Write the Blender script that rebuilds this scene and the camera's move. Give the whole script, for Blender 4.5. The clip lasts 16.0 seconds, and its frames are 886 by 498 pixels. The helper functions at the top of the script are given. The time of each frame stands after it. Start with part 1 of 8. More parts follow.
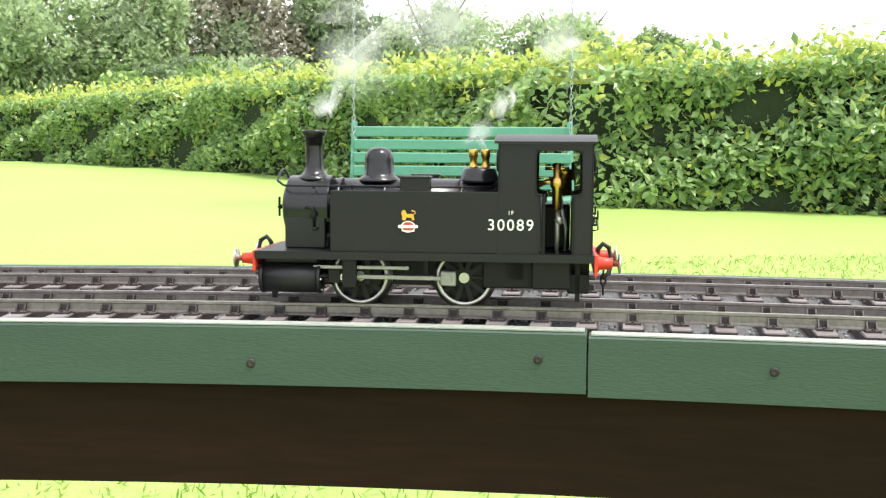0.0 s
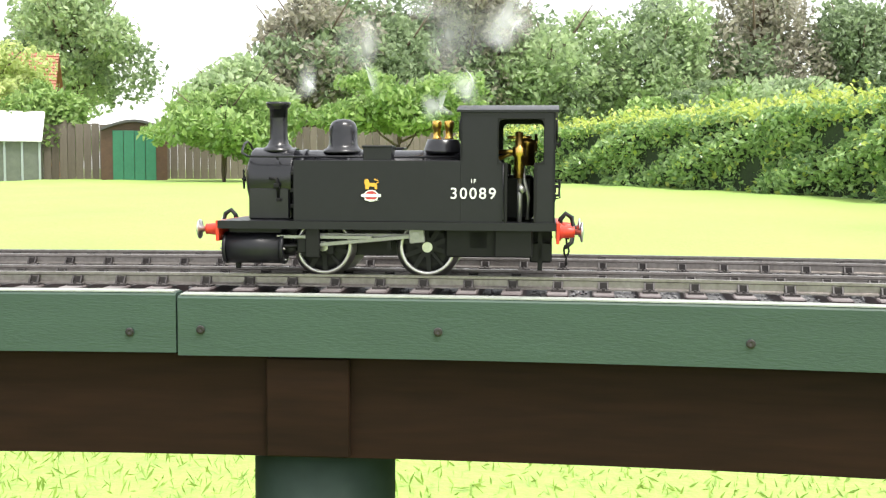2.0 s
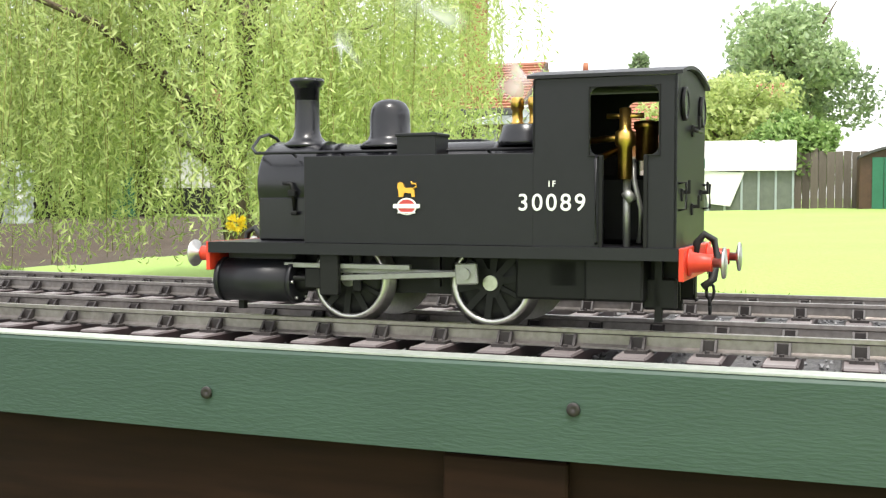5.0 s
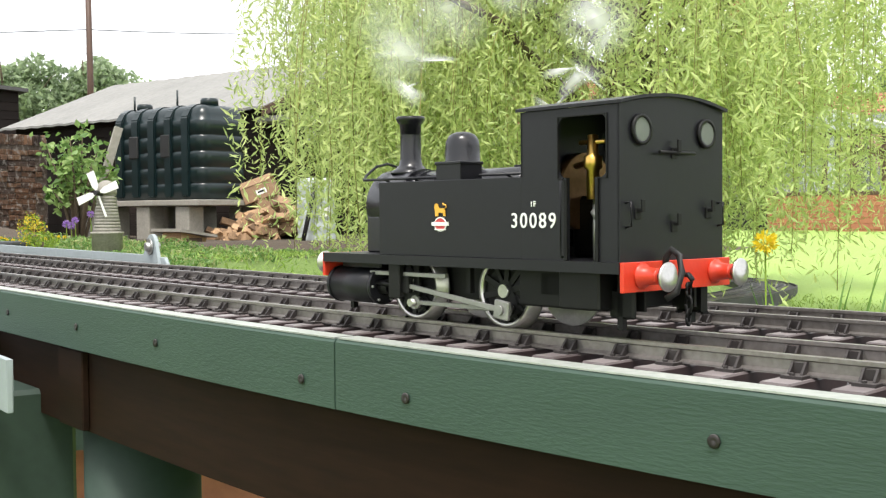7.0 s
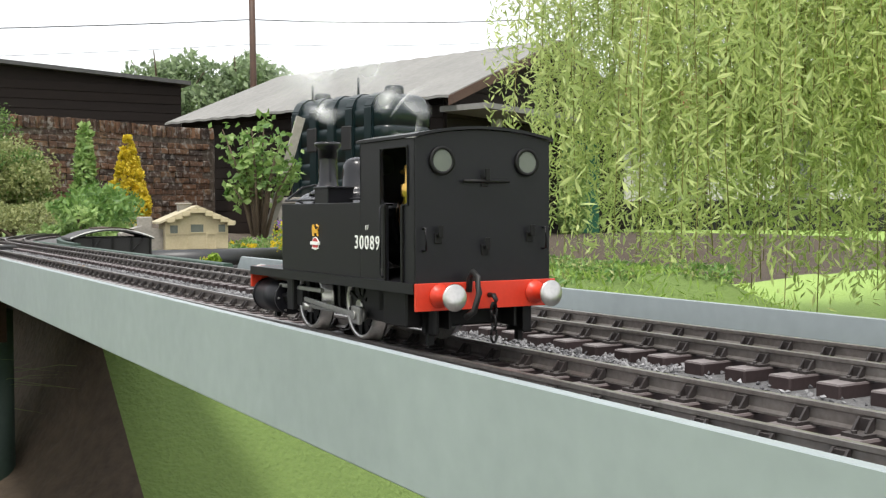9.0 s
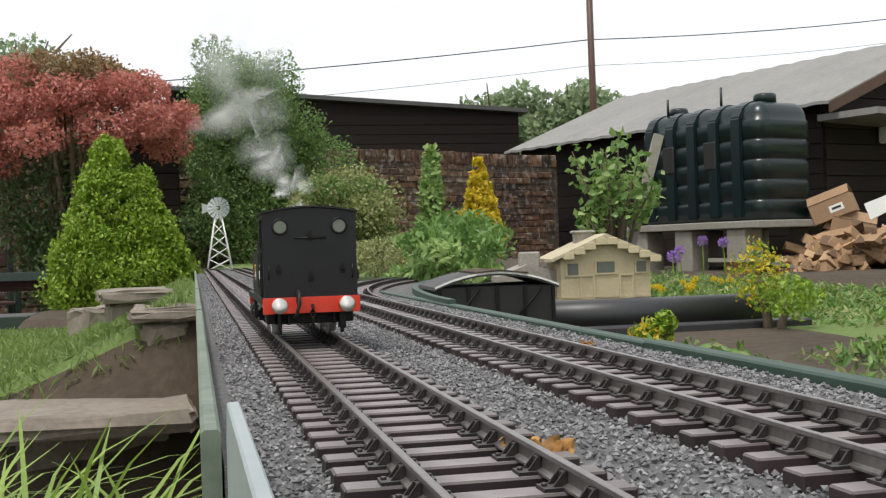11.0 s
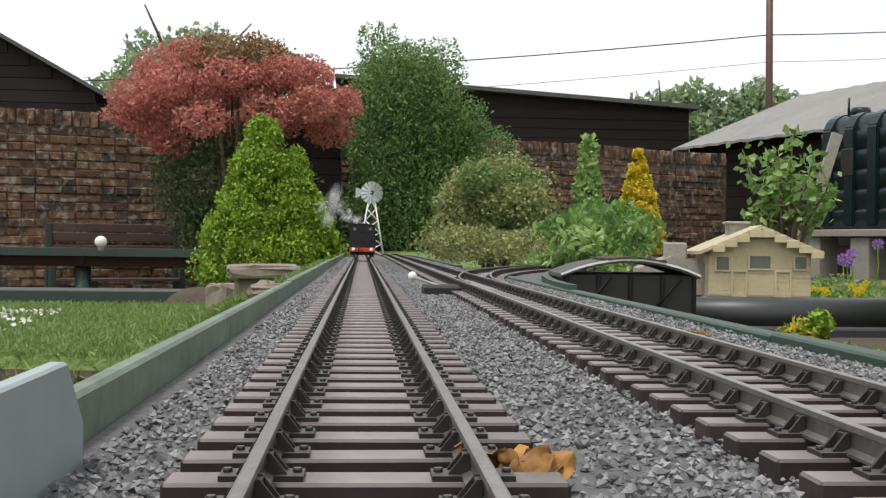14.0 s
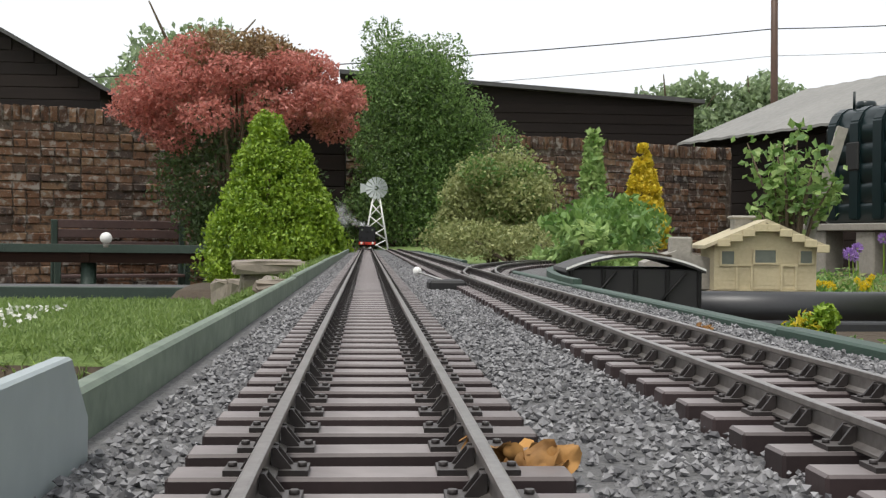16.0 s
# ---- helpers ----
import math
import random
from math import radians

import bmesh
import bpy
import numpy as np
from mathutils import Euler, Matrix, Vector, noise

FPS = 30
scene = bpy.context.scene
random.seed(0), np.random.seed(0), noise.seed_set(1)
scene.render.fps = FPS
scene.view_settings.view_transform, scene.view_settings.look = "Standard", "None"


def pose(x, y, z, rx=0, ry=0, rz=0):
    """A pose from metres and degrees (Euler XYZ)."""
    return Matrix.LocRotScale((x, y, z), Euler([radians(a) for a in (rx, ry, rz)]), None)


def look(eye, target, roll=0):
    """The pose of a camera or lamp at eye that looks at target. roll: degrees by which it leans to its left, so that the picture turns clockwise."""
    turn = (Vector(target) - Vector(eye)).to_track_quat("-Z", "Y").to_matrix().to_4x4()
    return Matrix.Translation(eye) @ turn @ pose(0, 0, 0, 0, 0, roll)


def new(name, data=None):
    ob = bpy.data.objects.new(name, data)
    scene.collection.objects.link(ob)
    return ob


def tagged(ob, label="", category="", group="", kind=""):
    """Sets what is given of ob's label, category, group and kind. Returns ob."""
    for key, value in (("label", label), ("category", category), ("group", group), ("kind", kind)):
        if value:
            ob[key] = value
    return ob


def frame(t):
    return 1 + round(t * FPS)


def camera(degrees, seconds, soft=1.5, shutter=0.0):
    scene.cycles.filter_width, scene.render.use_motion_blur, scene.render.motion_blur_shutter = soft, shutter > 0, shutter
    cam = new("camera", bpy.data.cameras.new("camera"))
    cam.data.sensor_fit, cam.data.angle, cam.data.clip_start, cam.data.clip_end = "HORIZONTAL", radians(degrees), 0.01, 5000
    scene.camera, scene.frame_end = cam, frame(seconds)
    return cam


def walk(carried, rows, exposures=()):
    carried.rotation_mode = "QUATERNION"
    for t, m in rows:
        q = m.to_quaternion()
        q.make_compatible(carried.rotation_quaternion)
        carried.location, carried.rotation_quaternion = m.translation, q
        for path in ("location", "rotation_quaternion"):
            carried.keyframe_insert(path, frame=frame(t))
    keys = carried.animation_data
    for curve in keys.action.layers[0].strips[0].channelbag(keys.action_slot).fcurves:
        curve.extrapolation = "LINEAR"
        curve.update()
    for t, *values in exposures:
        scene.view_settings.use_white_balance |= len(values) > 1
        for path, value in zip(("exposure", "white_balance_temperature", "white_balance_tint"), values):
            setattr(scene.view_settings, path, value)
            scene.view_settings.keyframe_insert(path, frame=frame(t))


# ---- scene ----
cam = camera(43.00, 16.0, 1.3)
PATH = [
    (0.0, pose(0.1906, -6.4667, 0.9000, 84.85, -0.31, -103.20)),
    (0.5, pose(0.2673, -6.2394, 0.8822, 84.74, -1.26, -98.67)),
    (1.0, pose(0.3083, -6.0292, 0.8988, 85.23, 0.15, -91.91)),
    (1.5, pose(0.3173, -5.7709, 0.8888, 85.38, -1.56, -87.22)),
    (2.0, pose(0.3420, -5.5358, 0.8670, 85.98, -0.24, -78.74)),
    (2.5, pose(0.3540, -5.2890, 0.8607, 85.64, 0.07, -74.03)),
    (3.0, pose(0.3181, -5.0170, 0.8725, 86.52, -0.38, -68.85)),
    (3.5, pose(0.2620, -4.7343, 0.8766, 86.36, -0.52, -63.80)),
    (4.0, pose(0.2200, -4.4577, 0.8566, 86.22, 0.13, -59.01)),
    (4.5, pose(0.1440, -4.1904, 0.8559, 86.37, 0.33, -51.42)),
    (5.0, pose(0.0493, -3.9164, 0.8543, 87.41, 0.02, -45.94)),
    (5.2, pose(0.0115, -3.7975, 0.8495, 88.01, -0.27, -43.26)),
    (7.3, pose(-0.3042, -2.5252, 0.8597, 88.35, 0.50, -35.43)),
    (7.5, pose(-0.3076, -2.3877, 0.8669, 88.68, 0.50, -35.82)),
    (8.0, pose(-0.3117, -2.0575, 0.8799, 88.21, -0.26, -35.70)),
    (8.2, pose(-0.3018, -1.9278, 0.8677, 88.15, -0.46, -34.53)),
    (10.3, pose(-0.1823, -0.4584, 0.8691, 88.45, 1.29, -22.07)),
    (10.5, pose(-0.1482, -0.3622, 0.8749, 88.60, 1.15, -20.81)),
    (11.0, pose(-0.0926, -0.1482, 0.8708, 89.96, 1.70, -12.50)),
    (11.5, pose(-0.0360, -0.0368, 0.8648, 89.07, 1.07, -5.99)),
    (12.0, pose(-0.0082, -0.0147, 0.8541, 89.34, 1.25, -3.58)),
    (12.5, pose(0.0003, -0.0000, 0.8459, 90.08, -0.43, -4.31)),
    (13.0, pose(0.0001, -0.0001, 0.8453, 89.91, -0.02, -4.26)),
    (13.5, pose(-0.0008, 0.0010, 0.8449, 89.74, -0.29, -4.41)),
    (14.0, pose(-0.0021, -0.0005, 0.8450, 89.81, -0.74, -4.13)),
    (14.5, pose(-0.0008, 0.0006, 0.8449, 89.83, -0.39, -4.39)),
    (15.0, pose(-0.0018, -0.0002, 0.8448, 89.72, -0.57, -4.27)),
    (15.5, pose(-0.0022, 0.0011, 0.8444, 89.68, -0.87, -3.94)),
    (16.0, pose(-0.0019, 0.0002, 0.8446, 89.57, -0.56, -3.88)),
]
walk(cam, PATH, ((0.0, 1.2), (3.0, 1.2), (4.0, 1.08), (5.0, 1.12), (7.5, 1.0), (8.2, 0.93), (10.5, 0.3), (16.0, 0.3)))

# ---- daylight: bright thin overcast with a soft high sun ----
world = bpy.data.worlds.new("sky")
scene.world = world
world.use_nodes = True
wn, wl = world.node_tree.nodes, world.node_tree.links
sky = wn.new("ShaderNodeTexSky")
sky.sky_type, sky.sun_disc = "NISHITA", False
sky.sun_elevation, sky.sun_rotation = radians(52), radians(200)
sky.air_density, sky.dust_density = 1.0, 3.0
dim = wn.new("ShaderNodeVectorMath")
dim.operation = "SCALE"
dim.inputs["Scale"].default_value = 0.12
veil = wn.new("ShaderNodeMix")
veil.data_type = "RGBA"
veil.inputs["Factor"].default_value = 0.75
veil.inputs["B"].default_value = (1.0, 1.0, 1.0, 1)
wl.new(sky.outputs[0], dim.inputs[0])
wl.new(dim.outputs[0], veil.inputs["A"])
wl.new(veil.outputs["Result"], wn["Background"].inputs["Color"])
wn["Background"].inputs["Strength"].default_value = 1.0
sun = new("sun", bpy.data.lights.new("sun", "SUN"))
sun.data.energy, sun.data.angle, sun.data.color = 2.0, radians(12), (1.0, 0.96, 0.9)
sun.matrix_basis = look((0, 0, 10), (3.2, 2.6, 0.5))

# plan of the running line
TRACK_KNOTS = [(-1.28, -8.51, -78.0), (-0.604, -8.3, -65.0), (0.034, -7.89, -50.0), (0.546, -7.33, -35.0), (0.913, -6.619, -19.2), (1.0, -6.317, -13.3), (1.056, -6.003, -6.9), (1.079, -5.669, -0.2), (1.062, -5.351, 6.1), (1.015, -5.041, 12.1), (0.937, -4.741, 18.3), (0.822, -4.436, 23.0), (0.689, -4.146, 25.4), (0.552, -3.853, 25.2), (0.42, -3.557, 23.1), (0.371, -3.439, 21.7), (0.06, -2.056, 4.0), (0.035, -1.557, 3.0), (0.004, -0.7, 0.8), (0.0, 0.0, 0.0), (0.0, 3.0, 0.0), (0.0, 5.7, 0.0), (-0.12, 6.3, 22.0), (-0.45, 6.78, 48.0), (-1.1, 7.05, 82.0), (-2.0, 7.1, 90.0), (-3.2, 7.05, 92.0)]
# when the engine passes which place: seconds, x, y
RUN = [(0.0, 0.913, -6.619), (0.5, 1.0, -6.317), (1.0, 1.056, -6.003), (1.5, 1.079, -5.669), (2.0, 1.062, -5.351), (2.5, 1.015, -5.041), (3.0, 0.937, -4.741), (3.5, 0.822, -4.436), (4.0, 0.689, -4.146), (4.5, 0.552, -3.853), (5.0, 0.42, -3.557), (5.2, 0.371, -3.439), (7.3, 0.06, -2.056), (7.5, 0.048, -1.914), (8.0, 0.035, -1.557), (8.2, 0.026, -1.41), (10.3, 0.001, 0.291), (10.5, 0.0, 0.461), (11.0, -0.001, 0.884), (11.5, 0.0, 1.325), (12.0, 0.002, 1.768), (12.5, -0.001, 2.221), (13.0, 0.001, 2.675), (13.5, -0.0, 3.131), (14.0, -0.001, 3.59), (14.5, -0.0, 4.052), (15.0, 0.0, 4.517), (15.5, -0.0, 4.987), (16.0, -0.001, 5.46)]
FASCIA_TOP = -0.0100
RT = 0.80            # rail top above the lawn


# ---- building helpers ----
def mesh_of(bm, name, smooth=False):
    me = bpy.data.meshes.new(name)
    bm.to_mesh(me)
    bm.free()
    if smooth:
        for f in me.polygons:
            f.use_smooth = True
    return me


def part(name, bm, material, parent, label="", smooth=False, extra=()):
    me = mesh_of(bm, name, smooth)
    for m in (material, *extra):
        me.materials.append(m)
    ob = new(name, me)
    ob.parent = parent
    return tagged(ob, label)


def solo(name, bm, material, label, category, group="", kind="", smooth=False, m=None, extra=()):
    me = mesh_of(bm, name, smooth)
    for q in (material, *extra):
        me.materials.append(q)
    ob = new(name, me)
    if m is not None:
        ob.matrix_basis = m
    return tagged(ob, label, category, group, kind)


def thing(name, label, category, m=None, group="", kind=""):
    ob = new(name)
    ob.empty_display_size = 0.05
    if m is not None:
        ob.matrix_basis = m
    return tagged(ob, label, category, group, kind)


def box(bm, a, b, bev=0.0, m=None, mi=0):
    r = bmesh.ops.create_cube(bm, size=1)
    vs = r["verts"]
    for v in vs:
        v.co = Vector([a[i] + (b[i] - a[i]) * (v.co[i] + 0.5) for i in range(3)])
        if m is not None:
            v.co = m @ v.co
    fs = {f for v in vs for f in v.link_faces}
    for f in fs:
        f.material_index = mi
    if bev > 0:
        es = {e for v in vs for e in v.link_edges}
        bmesh.ops.bevel(bm, geom=list(es), offset=bev, segments=1, affect="EDGES")
    return bm


def cyl(bm, p, q, r, r2=None, seg=20, caps=True, mi=0):
    p, q = Vector(p), Vector(q)
    d = q - p
    m = Matrix.Translation((p + q) / 2) @ d.to_track_quat("Z", "Y").to_matrix().to_4x4()
    res = bmesh.ops.create_cone(bm, cap_ends=caps, segments=seg, radius1=r, radius2=r if r2 is None else r2, depth=d.length, matrix=m)
    for f in {f for v in res["verts"] for f in v.link_faces}:
        f.material_index = mi
        f.smooth = len(f.verts) == 4
    return bm


def lathe(bm, prof, seg=28, m=None, mi=0):
    """Turns (radius, height) pairs round z."""
    rings = []
    for r, z in prof:
        ring = []
        for k in range(seg):
            a = 2 * math.pi * k / seg
            c = Vector((r * math.cos(a), r * math.sin(a), z))
            ring.append(bm.verts.new(m @ c if m is not None else c))
        rings.append(ring)
    for i in range(len(rings) - 1):
        for k in range(seg):
            f = bm.faces.new((rings[i][k], rings[i][(k + 1) % seg], rings[i + 1][(k + 1) % seg], rings[i + 1][k]))
            f.smooth = True
            f.material_index = mi
    for ring, flip in ((rings[0], True), (rings[-1], False)):
        try:
            f = bm.faces.new(ring[::-1] if flip else ring)
            f.material_index = mi
        except ValueError:
            pass
    return bm


def tube(bm, pts, r, seg=8, mi=0):
    pts = [Vector(p) for p in pts]
    rings = []
    for i, p in enumerate(pts):
        d = (pts[min(i + 1, len(pts) - 1)] - pts[max(i - 1, 0)]).normalized()
        q = d.to_track_quat("Z", "Y").to_matrix()
        rr = r[i] if isinstance(r, (list, tuple)) else r
        rings.append([bm.verts.new(p + q @ Vector((rr * math.cos(2 * math.pi * k / seg), rr * math.sin(2 * math.pi * k / seg), 0))) for k in range(seg)])
    for i in range(len(rings) - 1):
        for k in range(seg):
            f = bm.faces.new((rings[i][k], rings[i][(k + 1) % seg], rings[i + 1][(k + 1) % seg], rings[i + 1][k]))
            f.smooth = True
            f.material_index = mi
    bm.faces.new(rings[0][::-1])
    bm.faces.new(rings[-1])
    return bm


def prism(bm, poly, y0, y1, axis="y", mi=0):
    """A flat outline given to a thickness along one axis."""
    def at(u, v, w):
        return {"y": (u, w, v), "x": (w, u, v), "z": (u, v, w)}[axis]
    a = [bm.verts.new(at(u, v, y0)) for u, v in poly]
    b = [bm.verts.new(at(u, v, y1)) for u, v in poly]
    n = len(poly)
    fs = [bm.faces.new(a), bm.faces.new(b[::-1])]
    for i in range(n):
        fs.append(bm.faces.new((a[i], b[i], b[(i + 1) % n], a[(i + 1) % n])))
    for f in fs:
        f.material_index = mi
    bmesh.ops.recalc_face_normals(bm, faces=fs)
    return bm


# ---- materials ----
def nodes_of(name):
    m = bpy.data.materials.new(name)
    m.use_nodes = True
    return m, m.node_tree.nodes, m.node_tree.links, m.node_tree.nodes["Principled BSDF"]


def surface(name, base, dark=None, scale=20.0, rough=0.6, metal=0.0, bump=0.2, fine=6.0, island=0.0, spread=0.5, stretch=(1, 1, 1), depth=0.002, obrand=0.0, trans=0.0, coat=0.0, spec=0.5):
    """Two scales of noise between two base colours, with relief, and optional piece-by-piece variation."""
    m, n, l, b = nodes_of(name)
    dark = dark or [c * 0.6 for c in base]
    tc = n.new("ShaderNodeTexCoord")
    mp = n.new("ShaderNodeMapping")
    mp.inputs["Scale"].default_value = stretch
    l.new(tc.outputs["Object"], mp.inputs["Vector"])
    n1, n2 = n.new("ShaderNodeTexNoise"), n.new("ShaderNodeTexNoise")
    n1.inputs["Scale"].default_value, n2.inputs["Scale"].default_value = scale, scale * fine
    n1.inputs["Detail"].default_value, n2.inputs["Detail"].default_value = 5, 4
    for q in (n1, n2):
        l.new(mp.outputs[0], q.inputs["Vector"])
    mix = n.new("ShaderNodeMath")
    mix.operation = "MULTIPLY_ADD"
    mix.inputs[1].default_value, mix.inputs[2].default_value = 0.5, 0.0
    l.new(n2.outputs["Fac"], mix.inputs[0])
    add = n.new("ShaderNodeMath")
    add.operation = "MULTIPLY_ADD"
    add.inputs[1].default_value = 0.5
    l.new(n1.outputs["Fac"], add.inputs[0])
    l.new(mix.outputs[0], add.inputs[2])
    last = add
    if island or obrand:
        src = n.new("ShaderNodeObjectInfo" if obrand else "ShaderNodeNewGeometry")
        sub = n.new("ShaderNodeMath")
        sub.operation = "MULTIPLY_ADD"
        k = obrand or island
        sub.inputs[1].default_value, sub.inputs[2].default_value = k, -k / 2
        l.new(src.outputs["Random" if obrand else "Random Per Island"], sub.inputs[0])
        tot = n.new("ShaderNodeMath")
        l.new(sub.outputs[0], tot.inputs[0])
        l.new(add.outputs[0], tot.inputs[1])
        last = tot
    ramp = n.new("ShaderNodeValToRGB")
    ramp.color_ramp.elements[0].position, ramp.color_ramp.elements[1].position = 0.5 - spread / 2, 0.5 + spread / 2
    ramp.color_ramp.elements[0].color, ramp.color_ramp.elements[1].color = (*dark, 1), (*base, 1)
    l.new(last.outputs[0], ramp.inputs[0])
    l.new(ramp.outputs[0], b.inputs["Base Color"])
    b.inputs["Roughness"].default_value, b.inputs["Metallic"].default_value = rough, metal
    b.inputs["Specular IOR Level"].default_value = spec
    if coat:
        b.inputs["Coat Weight"].default_value = coat
    if bump:
        bp = n.new("ShaderNodeBump")
        bp.inputs["Strength"].default_value, bp.inputs["Distance"].default_value = bump, depth
        l.new(add.outputs[0], bp.inputs["Height"])
        l.new(bp.outputs[0], b.inputs["Normal"])
    if trans:
        tr = n.new("ShaderNodeBsdfTranslucent")
        l.new(ramp.outputs[0], tr.inputs["Color"])
        ms = n.new("ShaderNodeMixShader")
        ms.inputs[0].default_value = trans
        out = n["Material Output"]
        l.new(b.outputs[0], ms.inputs[1])
        l.new(tr.outputs[0], ms.inputs[2])
        l.new(ms.outputs[0], out.inputs["Surface"])
    return m


def leafy(name, light, dark, trans=0.35, rough=0.5, scale=1.2):
    return surface(name, light, dark, scale=scale, rough=rough, bump=0, island=0.7, spread=0.9, trans=trans)


def dusty_sheen(name, base, dust_sheen, scale=60.0, rough=0.5, obrand=0.5, amount=0.85, spec=0.4):
    """A dark body with pale upward faces, their dusty coat and sky reflection painted as one, patchy and different on
    each piece.
    """
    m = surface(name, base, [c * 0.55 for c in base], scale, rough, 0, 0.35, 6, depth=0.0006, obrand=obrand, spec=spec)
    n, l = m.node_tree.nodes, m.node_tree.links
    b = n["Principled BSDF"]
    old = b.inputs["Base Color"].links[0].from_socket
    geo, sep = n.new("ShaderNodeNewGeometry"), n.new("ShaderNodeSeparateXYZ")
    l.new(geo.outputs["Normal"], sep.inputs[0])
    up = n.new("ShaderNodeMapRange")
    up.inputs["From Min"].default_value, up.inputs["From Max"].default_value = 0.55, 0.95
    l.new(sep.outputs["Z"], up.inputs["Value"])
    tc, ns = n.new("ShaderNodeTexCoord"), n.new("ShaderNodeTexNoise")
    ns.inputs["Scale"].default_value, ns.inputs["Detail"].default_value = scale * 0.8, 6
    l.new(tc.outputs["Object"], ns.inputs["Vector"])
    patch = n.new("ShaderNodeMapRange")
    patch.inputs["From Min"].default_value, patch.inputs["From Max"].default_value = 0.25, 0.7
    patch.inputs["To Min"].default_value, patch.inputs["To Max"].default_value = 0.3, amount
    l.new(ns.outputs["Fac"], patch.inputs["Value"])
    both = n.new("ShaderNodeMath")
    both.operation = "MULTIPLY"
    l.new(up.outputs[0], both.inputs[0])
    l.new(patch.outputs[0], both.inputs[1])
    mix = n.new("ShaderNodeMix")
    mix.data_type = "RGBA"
    mix.inputs["B"].default_value = (*dust_sheen, 1)
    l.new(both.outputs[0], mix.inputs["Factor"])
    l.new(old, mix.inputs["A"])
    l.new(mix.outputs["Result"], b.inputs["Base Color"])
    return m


def old_masonry(name, tones, piece, rough=0.9):
    """Worn brick: each piece takes one of several tones, under pale lichen and dark soot in patches."""
    m, n, l, b = nodes_of(name)
    src = n.new("ShaderNodeObjectInfo" if piece == "object" else "ShaderNodeNewGeometry")
    tc = n.new("ShaderNodeTexCoord")
    big, mid, fine = [n.new("ShaderNodeTexNoise") for _ in range(3)]
    geo = n.new("ShaderNodeNewGeometry")
    for q, sc, de in ((big, 1.6, 5), (mid, 17.0, 6), (fine, 70.0, 4)):
        q.inputs["Scale"].default_value, q.inputs["Detail"].default_value = sc, de
        l.new(geo.outputs["Position"], q.inputs["Vector"])
    add = n.new("ShaderNodeMath")
    add.operation = "MULTIPLY_ADD"
    add.inputs[1].default_value = 0.55
    l.new(big.outputs["Fac"], add.inputs[0])
    half = n.new("ShaderNodeMath")
    half.operation = "MULTIPLY"
    half.inputs[1].default_value = 0.6
    l.new(src.outputs["Random" if piece == "object" else "Random Per Island"], half.inputs[0])
    l.new(half.outputs[0], add.inputs[2])
    ramp = n.new("ShaderNodeValToRGB")
    ramp.color_ramp.interpolation = "LINEAR"
    e = ramp.color_ramp.elements
    e[0].position, e[0].color = 0.2, (*tones[0], 1)
    e[1].position, e[1].color = 0.88, (*tones[-1], 1)
    for k, t in enumerate(tones[1:-1]):
        q = e.new(0.2 + 0.68 * (k + 1) / (len(tones) - 1))
        q.color = (*t, 1)
    l.new(add.outputs[0], ramp.inputs[0])
    last = ramp.outputs[0]
    for tex, lo, hi, col, amt in ((mid, 0.54, 0.64, (0.27, 0.25, 0.22), 0.75), (fine, 0.6, 0.72, (0.34, 0.32, 0.29), 0.5), (mid, 0.44, 0.34, (0.025, 0.02, 0.018), 0.7)):
        mr, mx = n.new("ShaderNodeMapRange"), n.new("ShaderNodeMix")
        mr.inputs["From Min"].default_value, mr.inputs["From Max"].default_value = lo, hi
        mr.inputs["To Max"].default_value = amt
        l.new(tex.outputs["Fac"], mr.inputs["Value"])
        mx.data_type = "RGBA"
        mx.inputs["B"].default_value = (*col, 1)
        l.new(mr.outputs[0], mx.inputs["Factor"])
        l.new(last, mx.inputs["A"])
        last = mx.outputs["Result"]
    l.new(last, b.inputs["Base Color"])
    b.inputs["Roughness"].default_value = rough
    bp = n.new("ShaderNodeBump")
    bp.inputs["Strength"].default_value, bp.inputs["Distance"].default_value = 0.7, 0.012
    l.new(mid.outputs["Fac"], bp.inputs["Height"])
    l.new(bp.outputs[0], b.inputs["Normal"])
    return m


loco_black = surface("loco_satin_black", (0.0092, 0.0092, 0.012), (0.006, 0.006, 0.008), 60, 0.42, 0, 0.05, 5, depth=0.0003, spec=0.36)
frame_black = surface("loco_chassis_black", (0.008, 0.008, 0.008), (0.005, 0.005, 0.005), 90, 0.5, 0, 0.1, 5, depth=0.0003, spec=0.25)
boiler_black = surface("boiler_gloss_black", (0.012, 0.012, 0.015), (0.008, 0.008, 0.01), 60, 0.26, 0, 0.06, 5, depth=0.0003, spec=0.5)
buffer_red = surface("buffer_beam_red", (0.62, 0.045, 0.018), (0.5, 0.03, 0.012), 80, 0.4, 0, 0.05)
steel = surface("bright_steel", (0.62, 0.61, 0.58), (0.42, 0.41, 0.39), 120, 0.34, 1.0, 0.1, 5, depth=0.0002)
rod_steel = surface("motion_rod_steel", (0.36, 0.36, 0.34), (0.24, 0.24, 0.23), 120, 0.45, 0.7, 0.1, 5, depth=0.0002)
brass = surface("turned_brass", (0.72, 0.46, 0.13), (0.5, 0.3, 0.07), 90, 0.3, 1.0, 0.05)
copper = surface("boiler_copper", (0.35, 0.2, 0.1), (0.2, 0.11, 0.05), 60, 0.4, 0.8, 0.1)
white_paint = surface("white_transfer", (0.82, 0.82, 0.8), (0.74, 0.74, 0.72), 200, 0.5, 0, 0)
gold_paint = surface("gold_transfer", (0.75, 0.42, 0.05), (0.6, 0.3, 0.03), 200, 0.5, 0, 0)
